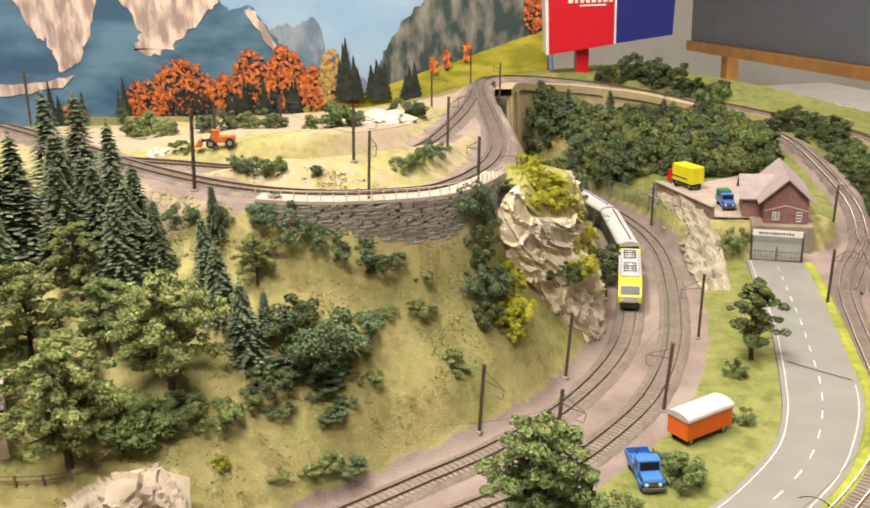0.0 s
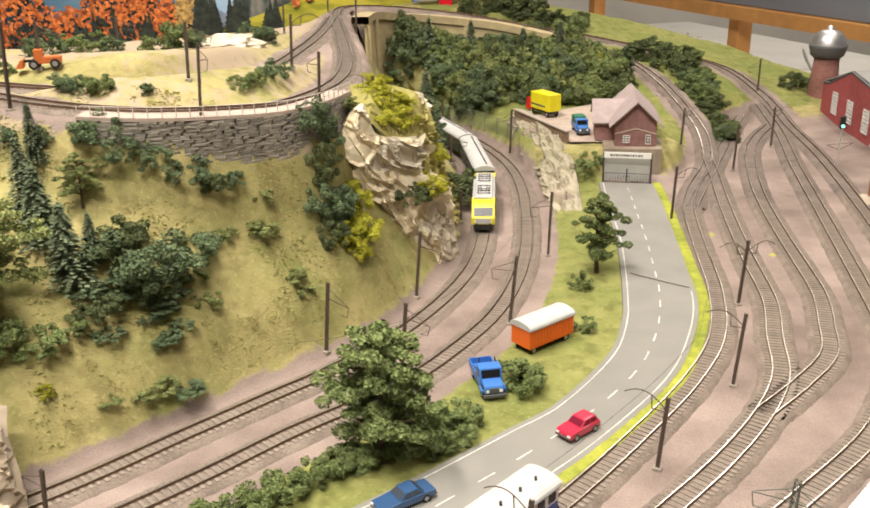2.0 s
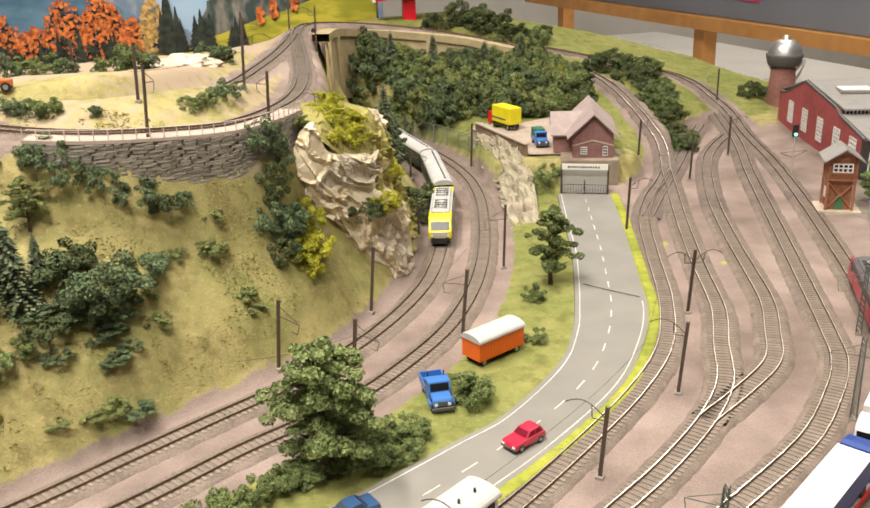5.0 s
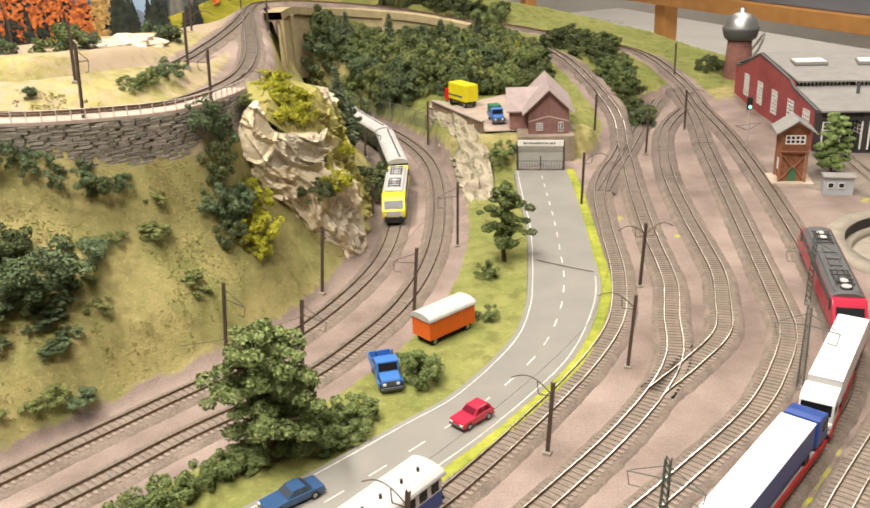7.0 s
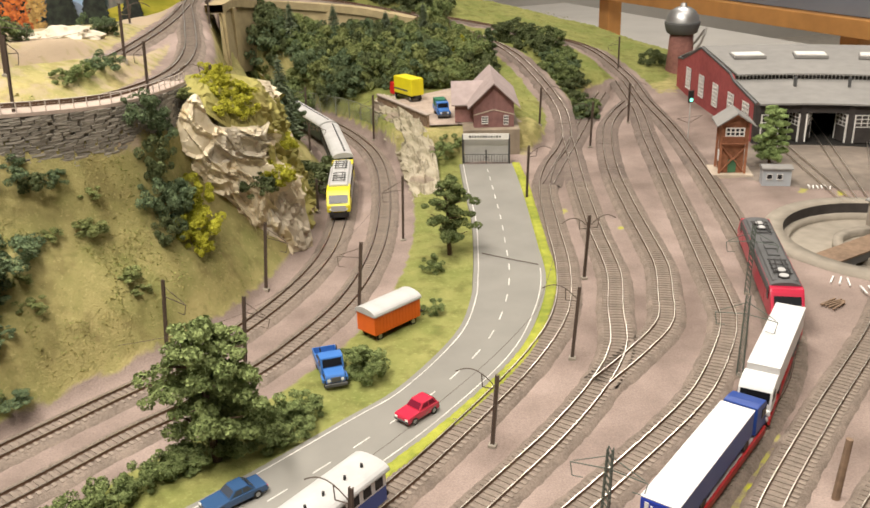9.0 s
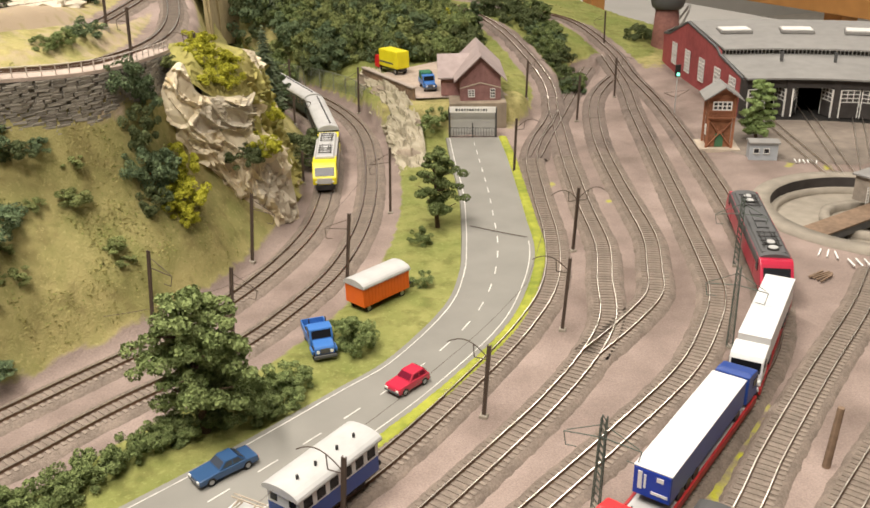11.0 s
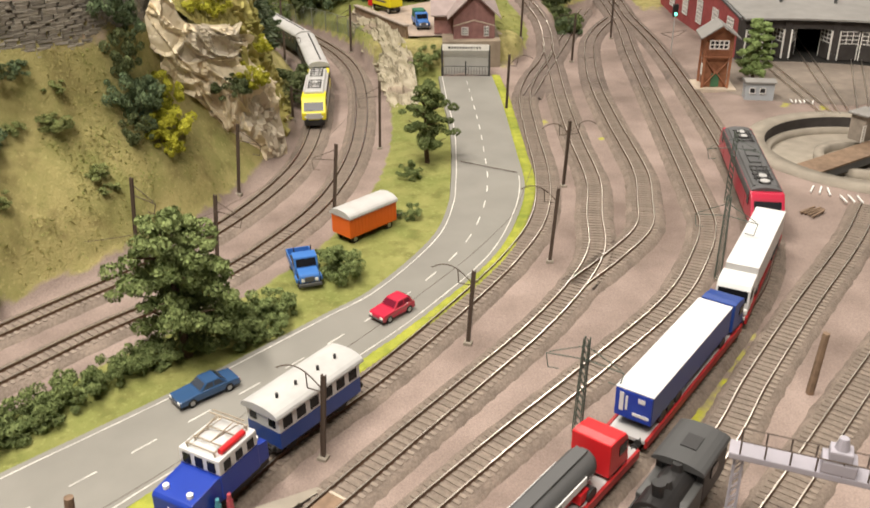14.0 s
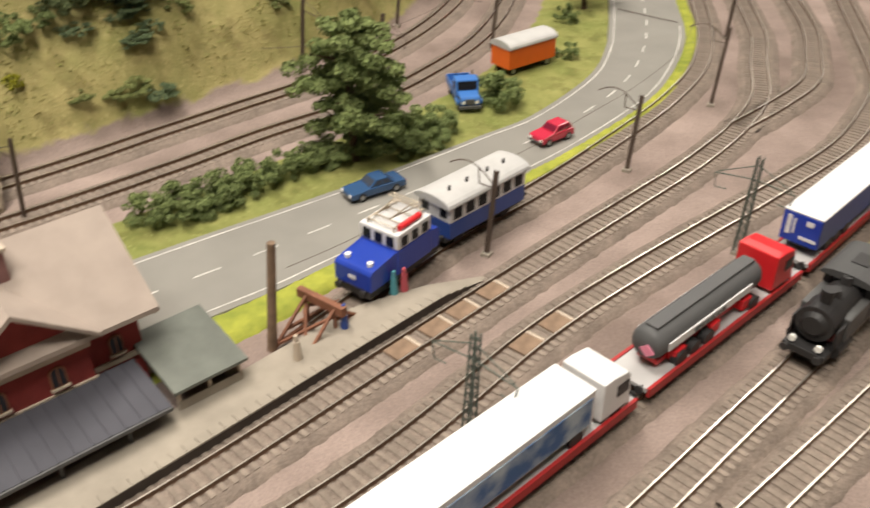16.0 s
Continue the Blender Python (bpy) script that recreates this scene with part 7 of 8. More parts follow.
def lorry(s0, s1, cabcol, boxmat, endmat, roofmat, label, tank=False, cab_at=1, picture=None):
    """A tractor with its trailer; cab_at 1 puts the cab at the far end of the stretch."""
    e, L = on_track("yard_b", s0, s1, "lorry", label, "lorry", "lorries on wagons", flip=cab_at < 0)
    e.scale = (1, 1, 0.85)
    z = 0.0115
    c = empty("tractor", (L / 2 - 0.013, 0, z))
    c.parent = e
    part("cab", bevel_all(new_prism([(-0.012, 0.004), (0.0125, 0.004), (0.0130, 0.014), (0.0115, 0.027), (0.009, 0.0315), (-0.004, 0.034), (-0.012, 0.034)], -0.0142, 0.0142), 0.001), cabcol, c)
    w = part("windscreen", new_box(0, 0, 0, 0.0006, 0.0245, 0.0115), GLASS, c)
    w.matrix_basis = pose(0.0128, 0, 0.0150, 0, -5, 0)
    for y in (-0.0143, 0.0143):
        part("side_window", new_box(0.005, y, 0.0165, 0.010, 0.0006, 0.009), GLASS, c)
    part("bumper", new_box(0.0128, 0, 0.002, 0.0025, 0.028, 0.006, bevel=0.0006), cabcol, c)
    for y in (-0.0105, 0.0105):
        part("headlamp", new_box(0.0142, y, 0.005, 0.0008, 0.004, 0.002), LAMP, c)
    part("chassis", new_box(-0.02, 0, z + 0.004, L - 0.05, 0.014, 0.004), cabcol if tank else UNDER, e)
    for x in (L / 2 - 0.012, L / 2 - 0.045, -L / 2 + 0.02, -L / 2 + 0.034, -L / 2 + 0.048):
        for y in (-0.0115, 0.0115):
            part("wheel", new_rod((x, y - 0.0025, z + 0.0055), (x, y + 0.0025, z + 0.0055), 0.0055, seg=16), BLACK, e)
    x0, x1 = -L / 2, L / 2 - 0.032
    if tank:
        bm = bmesh.new()
        seg = 20
        rings = []
        for x, k in ((x0, 0.80), (x0 + 0.003, 0.96), (x0 + 0.006, 1.0), (x1 - 0.006, 1.0), (x1 - 0.003, 0.96), (x1, 0.80)):
            rings.append([bm.verts.new((x, 0.0108 * k * math.cos(i * math.tau / seg), z + 0.0200 + 0.0124 * k * math.sin(i * math.tau / seg))) for i in range(seg)])
        for p, q in zip(rings, rings[1:]):
            for i in range(seg):
                bm.faces.new((p[i], p[(i + 1) % seg], q[(i + 1) % seg], q[i]))
        bm.faces.new(rings[0][::-1])
        bm.faces.new(rings[-1])
        bmesh.ops.recalc_face_normals(bm, faces=bm.faces[:])
        part("tank", bm, boxmat, e, "dark glossy tank barrel", smooth=True)
        part("walkway", new_box((x0 + x1) / 2, 0, z + 0.0320, (x1 - x0) * 0.92, 0.008, 0.0016), DARKGREY, e)
        for y in (-0.0110, 0.0110):
            part("white_band", new_box((x0 + x1) / 2 - 0.004, y, z + 0.0165, (x1 - x0) * 0.78, 0.0008, 0.0065), WHITEP, e)
            bm = bmesh.new()
            for i, k in enumerate((6, 4, 5, 4, 4, 5)):
                box(bm, (x0 + x1) / 2 - 0.02 + i * 0.0055, y * 1.05, z + 0.0177, k * 0.0008, 0.0006, 0.0036)
            part("writing_bars", bm, DARKGREY, e)
        part("warning_plate", new_box(x0 - 0.0006, 0, z + 0.0145, 0.0008, 0.007, 0.007, rot=Matrix.Rotation(radians(45), 3, "X")), paint("pink_warning_plate", (0.75, 0.25, 0.35)), e)
        for x in (x0 + 0.02, (x0 + x1) / 2, x1 - 0.02):
            part("saddle", new_box(x, 0, z + 0.004, 0.010, 0.025, 0.008), SIGNAL_RED, e)
    else:
        part("trailer_box", new_box((x0 + x1) / 2, 0, z + 0.009, x1 - x0, 0.0275, 0.0265, bevel=0.0005), boxmat, e)
        part("trailer_roof", new_box((x0 + x1) / 2, 0, z + 0.0356, x1 - x0 + 0.0006, 0.0280, 0.0012, bevel=0.0004), roofmat, e)
        part("rear_door", new_box(x0 - 0.0004, 0, z + 0.010, 0.0010, 0.0265, 0.025), endmat, e)
        bm = bmesh.new()
        box(bm, x0 - 0.0011, 0.0085, z + 0.016, 0.0006, 0.003, 0.017)
        box(bm, x0 - 0.0011, 0.0048, z + 0.018, 0.0006, 0.0016, 0.013)
        box(bm, x0 - 0.0011, -0.006, z + 0.028, 0.0006, 0.005, 0.004)
        box(bm, x0 - 0.0011, -0.006, z + 0.0145, 0.0006, 0.012, 0.0025)
        part("writing_bars", bm, WHITEP if endmat is not WHITEP else ROYAL, e)
        if picture:
            for y in (-0.0141, 0.0141):
                part("side_print", new_box((x0 + x1) / 2, y, z + 0.011, (x1 - x0) * 0.96, 0.0006, 0.021), picture, e, "printed landscape picture on the trailer side")
    return e


PRINTED = flat_material("printed_trailer_side", (0.03, 0.10, 0.25), (0.35, 0.42, 0.48), 45)
flat_wagon(0.603, 0.792, SILLRED, "red-framed low flat wagon under a white lorry")
lorry(0.608, 0.776, WHITEP, WHITEP, WHITEP, WHITEP, "white articulated lorry loaded on a flat wagon", cab_at=-1)
flat_wagon(0.405, 0.597, SILLRED, "red-framed low flat wagon under a blue lorry")
lorry(0.415, 0.596, NAVY, NAVY, ROYAL, WHITEP, "blue articulated lorry with a white trailer roof", cab_at=1)
flat_wagon(0.222, 0.399, SILLRED, "red-framed low flat wagon under a tanker")
lorry(0.237, 0.381, SIGNAL_RED, DARKGREY, DARKGREY, DARKGREY, "red lorry with a dark grey tank trailer", tank=True, cab_at=1)
flat_wagon(0.01, 0.215, SILLRED, "red-framed low flat wagon under a printed lorry")
lorry(0.030, 0.206, WHITEP, WHITEP, WHITEP, WHITEP, "white lorry with a blue printed trailer side", cab_at=1, picture=PRINTED)


def build_steam():
    s0 = 0.207
    e, L = on_track("yard_c", s0, s0 + 0.097, "steam_locomotive", "black tank steam locomotive standing on a siding", "locomotive", flip=True)
    h = L / 2
    part("frame", new_box(0, 0, 0.008, L - 0.006, 0.026, 0.005, bevel=0.0006), BLACK, e)
    part("boiler", new_rod((-0.02, 0, 0.0275), (h - 0.012, 0, 0.0275), 0.0105, seg=24), BLACK, e)
    sb = new_rod((h - 0.028, 0, 0.0275), (h - 0.010, 0, 0.0275), 0.0115, seg=24)
    rod(sb, (h - 0.010, 0, 0.0275), (h - 0.0075, 0, 0.0275), 0.0085, 0.006, seg=20)
    part("smokebox", sb, BLACK, e)
    part("chimney", new_rod((h - 0.020, 0, 0.037), (h - 0.020, 0, 0.0475), 0.0032, 0.0042, seg=16), BLACK, e)
    for x, r in ((0.018, 0.005), (0.0, 0.0042)):
        part("dome", new_rod((x, 0, 0.036), (x, 0, 0.0425), r, r * 0.7, seg=16), BLACK, e)
    for y in (-0.0115, 0.0115):
        part("side_tank", new_box(-0.004, y, 0.013, 0.055, 0.0075, 0.0165, bevel=0.001), paint("worn_dark_steel", (0.07, 0.07, 0.068), 0.45), e)
        part("cylinder", new_rod((h - 0.035, y, 0.010), (h - 0.017, y, 0.010), 0.005, seg=14), BLACK, e)
        part("coupling_rod", new_box(0.0, y * 1.1, 0.006, 0.06, 0.0008, 0.0018), BRASSY, e)
        part("smoke_plate", new_box(h - 0.022, y * 1.15, 0.013, 0.02, 0.001, 0.014), BLACK, e)
    part("cab", new_box(-h + 0.026, 0, 0.013, 0.034, 0.031, 0.0265, bevel=0.0008), BLACK, e)
    part("cab_roof", arched(bmesh.new(), 0.0335, 0.0395, 0.004, -h + 0.004, -h + 0.048), paint("dark_grey_cab_roof", (0.06, 0.06, 0.06), 0.55), e)
    part("roof_hatch", new_box(-h + 0.026, 0, 0.0425, 0.014, 0.010, 0.0016), BLACK, e)
    part("bunker", new_box(-h + 0.008, 0, 0.013, 0.012, 0.03, 0.019), BLACK, e)
    for y in (-0.0165, 0.0165):
        pane(e, -h + 0.026, y * 0.955, 0.026, 0.011, 0.008, "y")
    for y in (-0.008, 0.008):
        pane(e, -h + 0.0435, y, 0.030, 0.006, 0.006, "x")
        part("headlamp", new_rod((h - 0.0055, y, 0.0165), (h - 0.0035, y, 0.0165), 0.0022, seg=12), LAMP, e)
    wheels(e, (-0.024, 0.0, 0.024), 0.0082, paint("dark_red_wheel", (0.12, 0.02, 0.018), 0.6))
    wheels(e, (-h + 0.018, h - 0.016), 0.005)
    buffers(e, L)


build_steam()

# ---- road vehicles ----
TYRE = paint("black_tyre", (0.015, 0.015, 0.015), 0.8)
CHROME = paint("grey_wheel_disc", (0.4, 0.4, 0.4), 0.35, metal=0.7)


def road_wheels(e, xs, y, r):
    for x in xs:
        for s in (-1, 1):
            w = part("wheel", new_rod((x, s * y - 0.0012, r), (x, s * y + 0.0012, r), r, seg=18), TYRE, e)
            part("wheel_disc", new_rod((x, s * (y + 0.0011), r), (x, s * (y + 0.0015), r), r * 0.55, seg=12), CHROME, w)


def car(a, b, mat, label, L, kind, glass):
    a, b = Vector((*a, 0)), Vector((*b, 0))
    d = b - a
    c = (a + b) / 2
    e = empty("car", (c.x, c.y, 0.0012), math.degrees(math.atan2(d.y, d.x)), label, "car")
    h, w = L / 2, 0.0185
    if kind == "hatch":
        low = [(-h, 0.003), (h, 0.003), (h, 0.0075), (h - 0.0015, 0.0092), (h - 0.013, 0.0102), (-h + 0.001, 0.0102), (-h, 0.0085)]
        top = [(h - 0.0135, 0.010), (h - 0.020, 0.0158), (-h + 0.006, 0.0160), (-h + 0.0012, 0.010)]
    else:
        low = [(-h, 0.003), (h, 0.003), (h, 0.0078), (h - 0.016, 0.0094), (-h + 0.011, 0.0094), (-h, 0.0088)]
        top = [(h - 0.0165, 0.0092), (h - 0.0235, 0.0146), (-h + 0.016, 0.0146), (-h + 0.0095, 0.0092)]
    part("body", bevel_all(new_prism(low, -w / 2, w / 2), 0.0011), mat, e)
    bm = new_prism(top, -w / 2 + 0.0008, w / 2 - 0.0008)
    for v in bm.verts:
        if v.co.z > 0.012:
            v.co.y *= 0.84
    part("roof", bevel_all(bm, 0.0007), mat, e)
    (fx, fz), (gx, gz) = top[0], top[1]
    (rx, rz), (qx, qz) = top[3], top[2]
    for (x0, z0), (x1, z1), s in (((fx, fz), (gx, gz), 1), ((rx, rz), (qx, qz), -1)):
        g = bmesh.new()
        p = [Vector((x0 + (x1 - x0) * t + s * 0.0004, y, z0 + (z1 - z0) * t + 0.0003)) for t, y in ((0.18, -w * 0.40), (0.18, w * 0.40), (0.86, w * 0.35), (0.86, -w * 0.35))]
        g.faces.new([g.verts.new(v) for v in p])
        part("windscreen" if s > 0 else "rear_window", g, glass, e)
    for s in (-1, 1):
        for u0, u1 in ((0.12, 0.47), (0.53, 0.9)):
            g = bmesh.new()
            p = []
            for u, t in ((u0, 0.2), (u1, 0.2), (u1, 0.84), (u0, 0.84)):
                xa, xb = top[3][0] + (top[2][0] - top[3][0]) * t, top[0][0] + (top[1][0] - top[0][0]) * t
                yy = (w / 2 - 0.0008) * (1 - 0.16 * t) + 0.0002
                p.append((xa + (xb - xa) * u, s * yy, top[0][1] + (top[1][1] - top[0][1]) * t))
            g.faces.new([g.verts.new(v) for v in p])
            part("side_window", g, glass, e)
    for s in (-1, 1):
        part("bumper", new_box(s * h, 0, 0.0035, 0.0016, w * 0.96, 0.0016, bevel=0.0003), DARKGREY, e)
        for y in (-0.0065, 0.0065):
            part("headlamp" if s > 0 else "tail_lamp", new_box(s * (h + 0.0002), y, 0.0056, 0.0008, 0.003, 0.0018), LAMP if s > 0 else SIGNAL_RED, e)
    road_wheels(e, (-h * 0.62, h * 0.62), w / 2 - 0.001, 0.0036)


CAR_RED = paint("crimson_car_paint", (0.52, 0.025, 0.06), 0.25, coat=0.5)
CAR_BLUE = paint("slate_blue_car_paint", (0.035, 0.085, 0.19), 0.25, coat=0.5)
car((0.257, 0.6785), (0.221, 0.6545), CAR_RED, "small crimson hatchback car on the road", 0.039, "hatch", paint("crimson_tinted_glass", (0.16, 0.012, 0.03), 0.15))
car((0.1015, 0.5965), (0.0545, 0.5715), CAR_BLUE, "slate blue saloon car on the road", 0.050, "saloon", paint("blue_grey_glass", (0.05, 0.06, 0.08), 0.12))


def build_blue_lorry(x, y, z, turn, label, bodycol, load=None):
    e = empty("light_truck", (x, y, z), turn, label, "truck")
    part("chassis", new_box(0, 0, 0.0052, 0.058, 0.010, 0.003), UNDER, e)
    part("bonnet", bevel_all(new_prism([(0.0155, 0.0075), (0.030, 0.0075), (0.030, 0.0135), (0.0285, 0.0155), (0.0155, 0.0170)], -0.0095, 0.0095), 0.0008), bodycol, e)
    part("cab", bevel_all(new_prism([(0.001, 0.0075), (0.0165, 0.0075), (0.0165, 0.0170), (0.0135, 0.0265), (0.001, 0.0270)], -0.0112, 0.0112), 0.0008), bodycol, e)
    w = part("windscreen", new_box(0, 0, 0, 0.0006, 0.0185, 0.0078), GLASS, e)
    w.matrix_basis = pose(0.0162, 0, 0.0176, 0, -17, 0)
    for s in (-1, 1):
        part("side_window", new_box(0.008, s * 0.0113, 0.018, 0.009, 0.0006, 0.0065), GLASS, e)
        part("mudguard", new_box(0.0225, s * 0.0105, 0.0075, 0.011, 0.004, 0.004, bevel=0.0008), bodycol, e)
        part("headlamp", new_rod((0.0300, s * 0.0065, 0.0105), (0.0306, s * 0.0065, 0.0105), 0.0017, seg=12), LAMP, e)
    part("grille", new_box(0.0302, 0, 0.0085, 0.0008, 0.009, 0.005), DARKGREY, e)
    part("bumper", new_box(0.0315, 0, 0.0045, 0.002, 0.022, 0.003, bevel=0.0004), DARKGREY, e)
    part("bed_floor", new_box(-0.0155, 0, 0.0085, 0.031, 0.0225, 0.0012), bodycol, e)
    for s in (-1, 1):
        part("drop_side", new_box(-0.0155, s * 0.0112, 0.0085, 0.031, 0.0009, 0.0075), bodycol, e)
    for xx in (-0.0308, -0.0004):
        part("tailboard", new_box(xx, 0, 0.0085, 0.0009, 0.0225, 0.0075), bodycol, e)
    for s in (-1, 1):
        part("exhaust_stack", new_rod((-0.001, s * 0.008, 0.0160), (-0.001, s * 0.008, 0.031), 0.0006), UNDER, e)
    if load:
        part("load_cover", new_box(-0.0155, 0, 0.0100, 0.029, 0.0215, 0.019, bevel=0.002), load, e, "dark green tarpaulin load")
    road_wheels(e, (-0.019, 0.0225), 0.0095, 0.0068)
    return e


MIDBLUE = paint("mid_blue_truck_paint", (0.05, 0.17, 0.48), 0.35)
build_blue_lorry(0.1715, 0.7635, -0.0005, -85, "mid blue drop-side light truck on the grass", MIDBLUE)
build_blue_lorry(0.474, 1.60, 0.0478, -92, "blue and white light truck with a green load beside the house", MIDBLUE, paint("green_tarpaulin", (0.02, 0.14, 0.07), 0.7))


def build_site_wagon():
    e = empty("site_wagon", (0.2445, 0.846, -0.001), 33, "bright orange construction trailer with a pale arched roof", "trailer")
    ORANGE = paint("bright_orange_paint", (0.72, 0.13, 0.012), 0.4)
    L = 0.066
    part("body", new_box(0, 0, 0.0085, L, 0.0285, 0.0225, bevel=0.0006), ORANGE, e)
    bm = bmesh.new()
    arched(bm, 0.0315, 0.0312, 0.0062, -L / 2 - 0.001, L / 2 + 0.001)
    part("roof", bm, ROOFGREY, e, "pale grey arched roof")
    for x in (-L / 2, L / 2):
        bm = bmesh.new()
        arched(bm, 0.0285, 0.0305, 0.0055, x - 0.0004, x + 0.0004)
        part("end_arch", bm, ORANGE, e)
    for i in range(14):
        for y in (-0.01435, 0.01435):
            part("side_rib", new_box(-L / 2 + 0.003 + i * (L - 0.006) / 13, y, 0.009, 0.0007, 0.0005, 0.0215), ORANGE, e)
    part("chassis", new_box(0, 0, 0.006, L - 0.008, 0.018, 0.0025), UNDER, e)
    bm = bmesh.new()
    for s in (-1, 1):
        rod(bm, (L / 2 - 0.003, s * 0.006, 0.007), (L / 2 + 0.022, 0, 0.005), 0.0007)
    part("drawbar", bm, UNDER, e)
    road_wheels(e, (-0.024, 0.024), 0.0105, 0.0046)


build_site_wagon()


def build_yellow_truck():
    e = empty("box_truck", (0.440, 1.765, 0.0478), 112, "bright yellow box truck parked in the loading yard", "truck")
    part("cargo_box", new_box(-0.006, 0, 0.012, 0.066, 0.030, 0.034, bevel=0.002), YELLOW, e)
    part("cab", bevel_all(new_prism([(0.029, 0.006), (0.046, 0.006), (0.046, 0.018), (0.043, 0.030), (0.029, 0.031)], -0.0135, 0.0135), 0.001), SIGNAL_RED, e, "red cab")
    part("stripe", new_box(-0.006, -0.0152, 0.020, 0.05, 0.0006, 0.003), DARKGREY, e)
    part("stripe", new_box(0.0, 0.0152, 0.020, 0.05, 0.0006, 0.003), DARKGREY, e)
    part("chassis", new_box(0, 0, 0.006, 0.078, 0.012, 0.005), UNDER, e)
    road_wheels(e, (-0.028, 0.030), 0.011, 0.006)


build_yellow_truck()


def build_loader():
    e = empty("wheel_loader", (-0.315, 1.12, height(-0.315, 1.12)), 10, "small orange wheel loader on the sandy plateau", "loader")
    o = paint("dull_orange_machine_paint", (0.55, 0.14, 0.03), 0.5)
    part("engine_cover", new_box(0.010, 0, 0.006, 0.022, 0.014, 0.008, bevel=0.001), o, e)
    part("cab", new_box(-0.004, 0, 0.006, 0.010, 0.012, 0.017, bevel=0.001), o, e)
    part("bucket", bevel_all(new_prism([(-0.030, 0.002), (-0.022, 0.002), (-0.021, 0.012), (-0.024, 0.012), (-0.030, 0.004)], -0.010, 0.010), 0.0004), o, e)
    part("arm", new_box(-0.015, 0, 0.008, 0.016, 0.004, 0.003), UNDER, e)
    road_wheels(e, (-0.010, 0.014), 0.009, 0.0058)


build_loader()


# ---- platform and buffer stop ----
def build_platform():
    edge = spline([(0.157, 0.459), (0.06, 0.3765), (-0.003, 0.322), (-0.066, 0.268), (-0.13, 0.213)], 0.004)
    t = empty("platform", label="low pale concrete platform with a dark edge tapering to a ramp", category="platform", kind="structure")
    bm = bmesh.new()
    rows = []
    n = len(edge)
    for i, (p, (d, s)) in enumerate(zip(edge, sides(edge))):
        z = min(0.0085, 0.0006 + i * 0.004 * 0.16)
        w = min(0.034, 0.002 + i * 0.0013)
        # the platform widens away from the ramp
        q = p - s * w
        rows.append([bm.verts.new(v) for v in (Vector((p.x, p.y, -0.004)), Vector((p.x, p.y, z)), Vector((q.x, q.y, z)), Vector((q.x, q.y, -0.004)))])
    for r, q in zip(rows, rows[1:]):
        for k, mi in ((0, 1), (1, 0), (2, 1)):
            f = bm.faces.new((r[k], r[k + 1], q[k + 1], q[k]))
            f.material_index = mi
    bmesh.ops.recalc_face_normals(bm, faces=bm.faces[:])
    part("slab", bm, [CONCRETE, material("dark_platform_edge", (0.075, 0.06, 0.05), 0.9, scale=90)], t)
    bm = bmesh.new()
    for p, (d, s) in zip(edge[8::2], sides(edge)[8::2]):
        z = min(0.0085, 0.0006 + (8 + 2 * (edge[8::2].index(p))) * 0.004 * 0.16)
        m = pose(p.x - s.x * 0.0035, p.y - s.y * 0.0035, z - 0.0005, 0, 0, math.degrees(math.atan2(d.y, d.x)))
        for v in box(bm, 0, 0, 0, 0.0076, 0.007, 0.0012):
            v.co = m @ v.co
    part("edge_slabs", bm, CONCRETE, t)


build_platform()


def build_buffer_stop():
    p, turn = along(LINES["siding"], -0.008)
    t = empty("buffer_stop", (p.x, p.y, 0.0), turn, "rust-brown lattice buffer stop at the end of the siding", "buffer stop")
    m = material("rust_brown_lattice", (0.22, 0.095, 0.055), 0.7, scale=150, vary=0.25)
    for y in (-0.010, 0.010):
        bm = bmesh.new()
        for a, b in (((-0.016, 0), (0.008, 0.018)), ((0.030, 0), (0.008, 0.018)), ((0.008, 0.0), (0.008, 0.018)), ((-0.016, 0.001), (0.032, 0.001)), ((-0.006, 0.006), (0.020, 0.003)), ((0.008, 0.012), (0.03, 0.001))):
            rod(bm, (a[0], y, a[1]), (b[0], y, b[1]), 0.0011, seg=5)
        part("side_frame", bm, m, t)
    part("buffer_beam", new_box(0.009, 0, 0.0155, 0.0035, 0.032, 0.005), m, t)
    bm = bmesh.new()
    for a, b in (((-0.014, -0.010, 0.001), (0.007, 0.010, 0.014)), ((-0.014, 0.010, 0.001), (0.007, -0.010, 0.014)), ((0.022, -0.010, 0.004), (0.022, 0.010, 0.004))):
        rod(bm, a, b, 0.001, seg=5)
    part("cross_brace", bm, m, t)
    t.scale = (1.25, 1.2, 1.25)


build_buffer_stop()


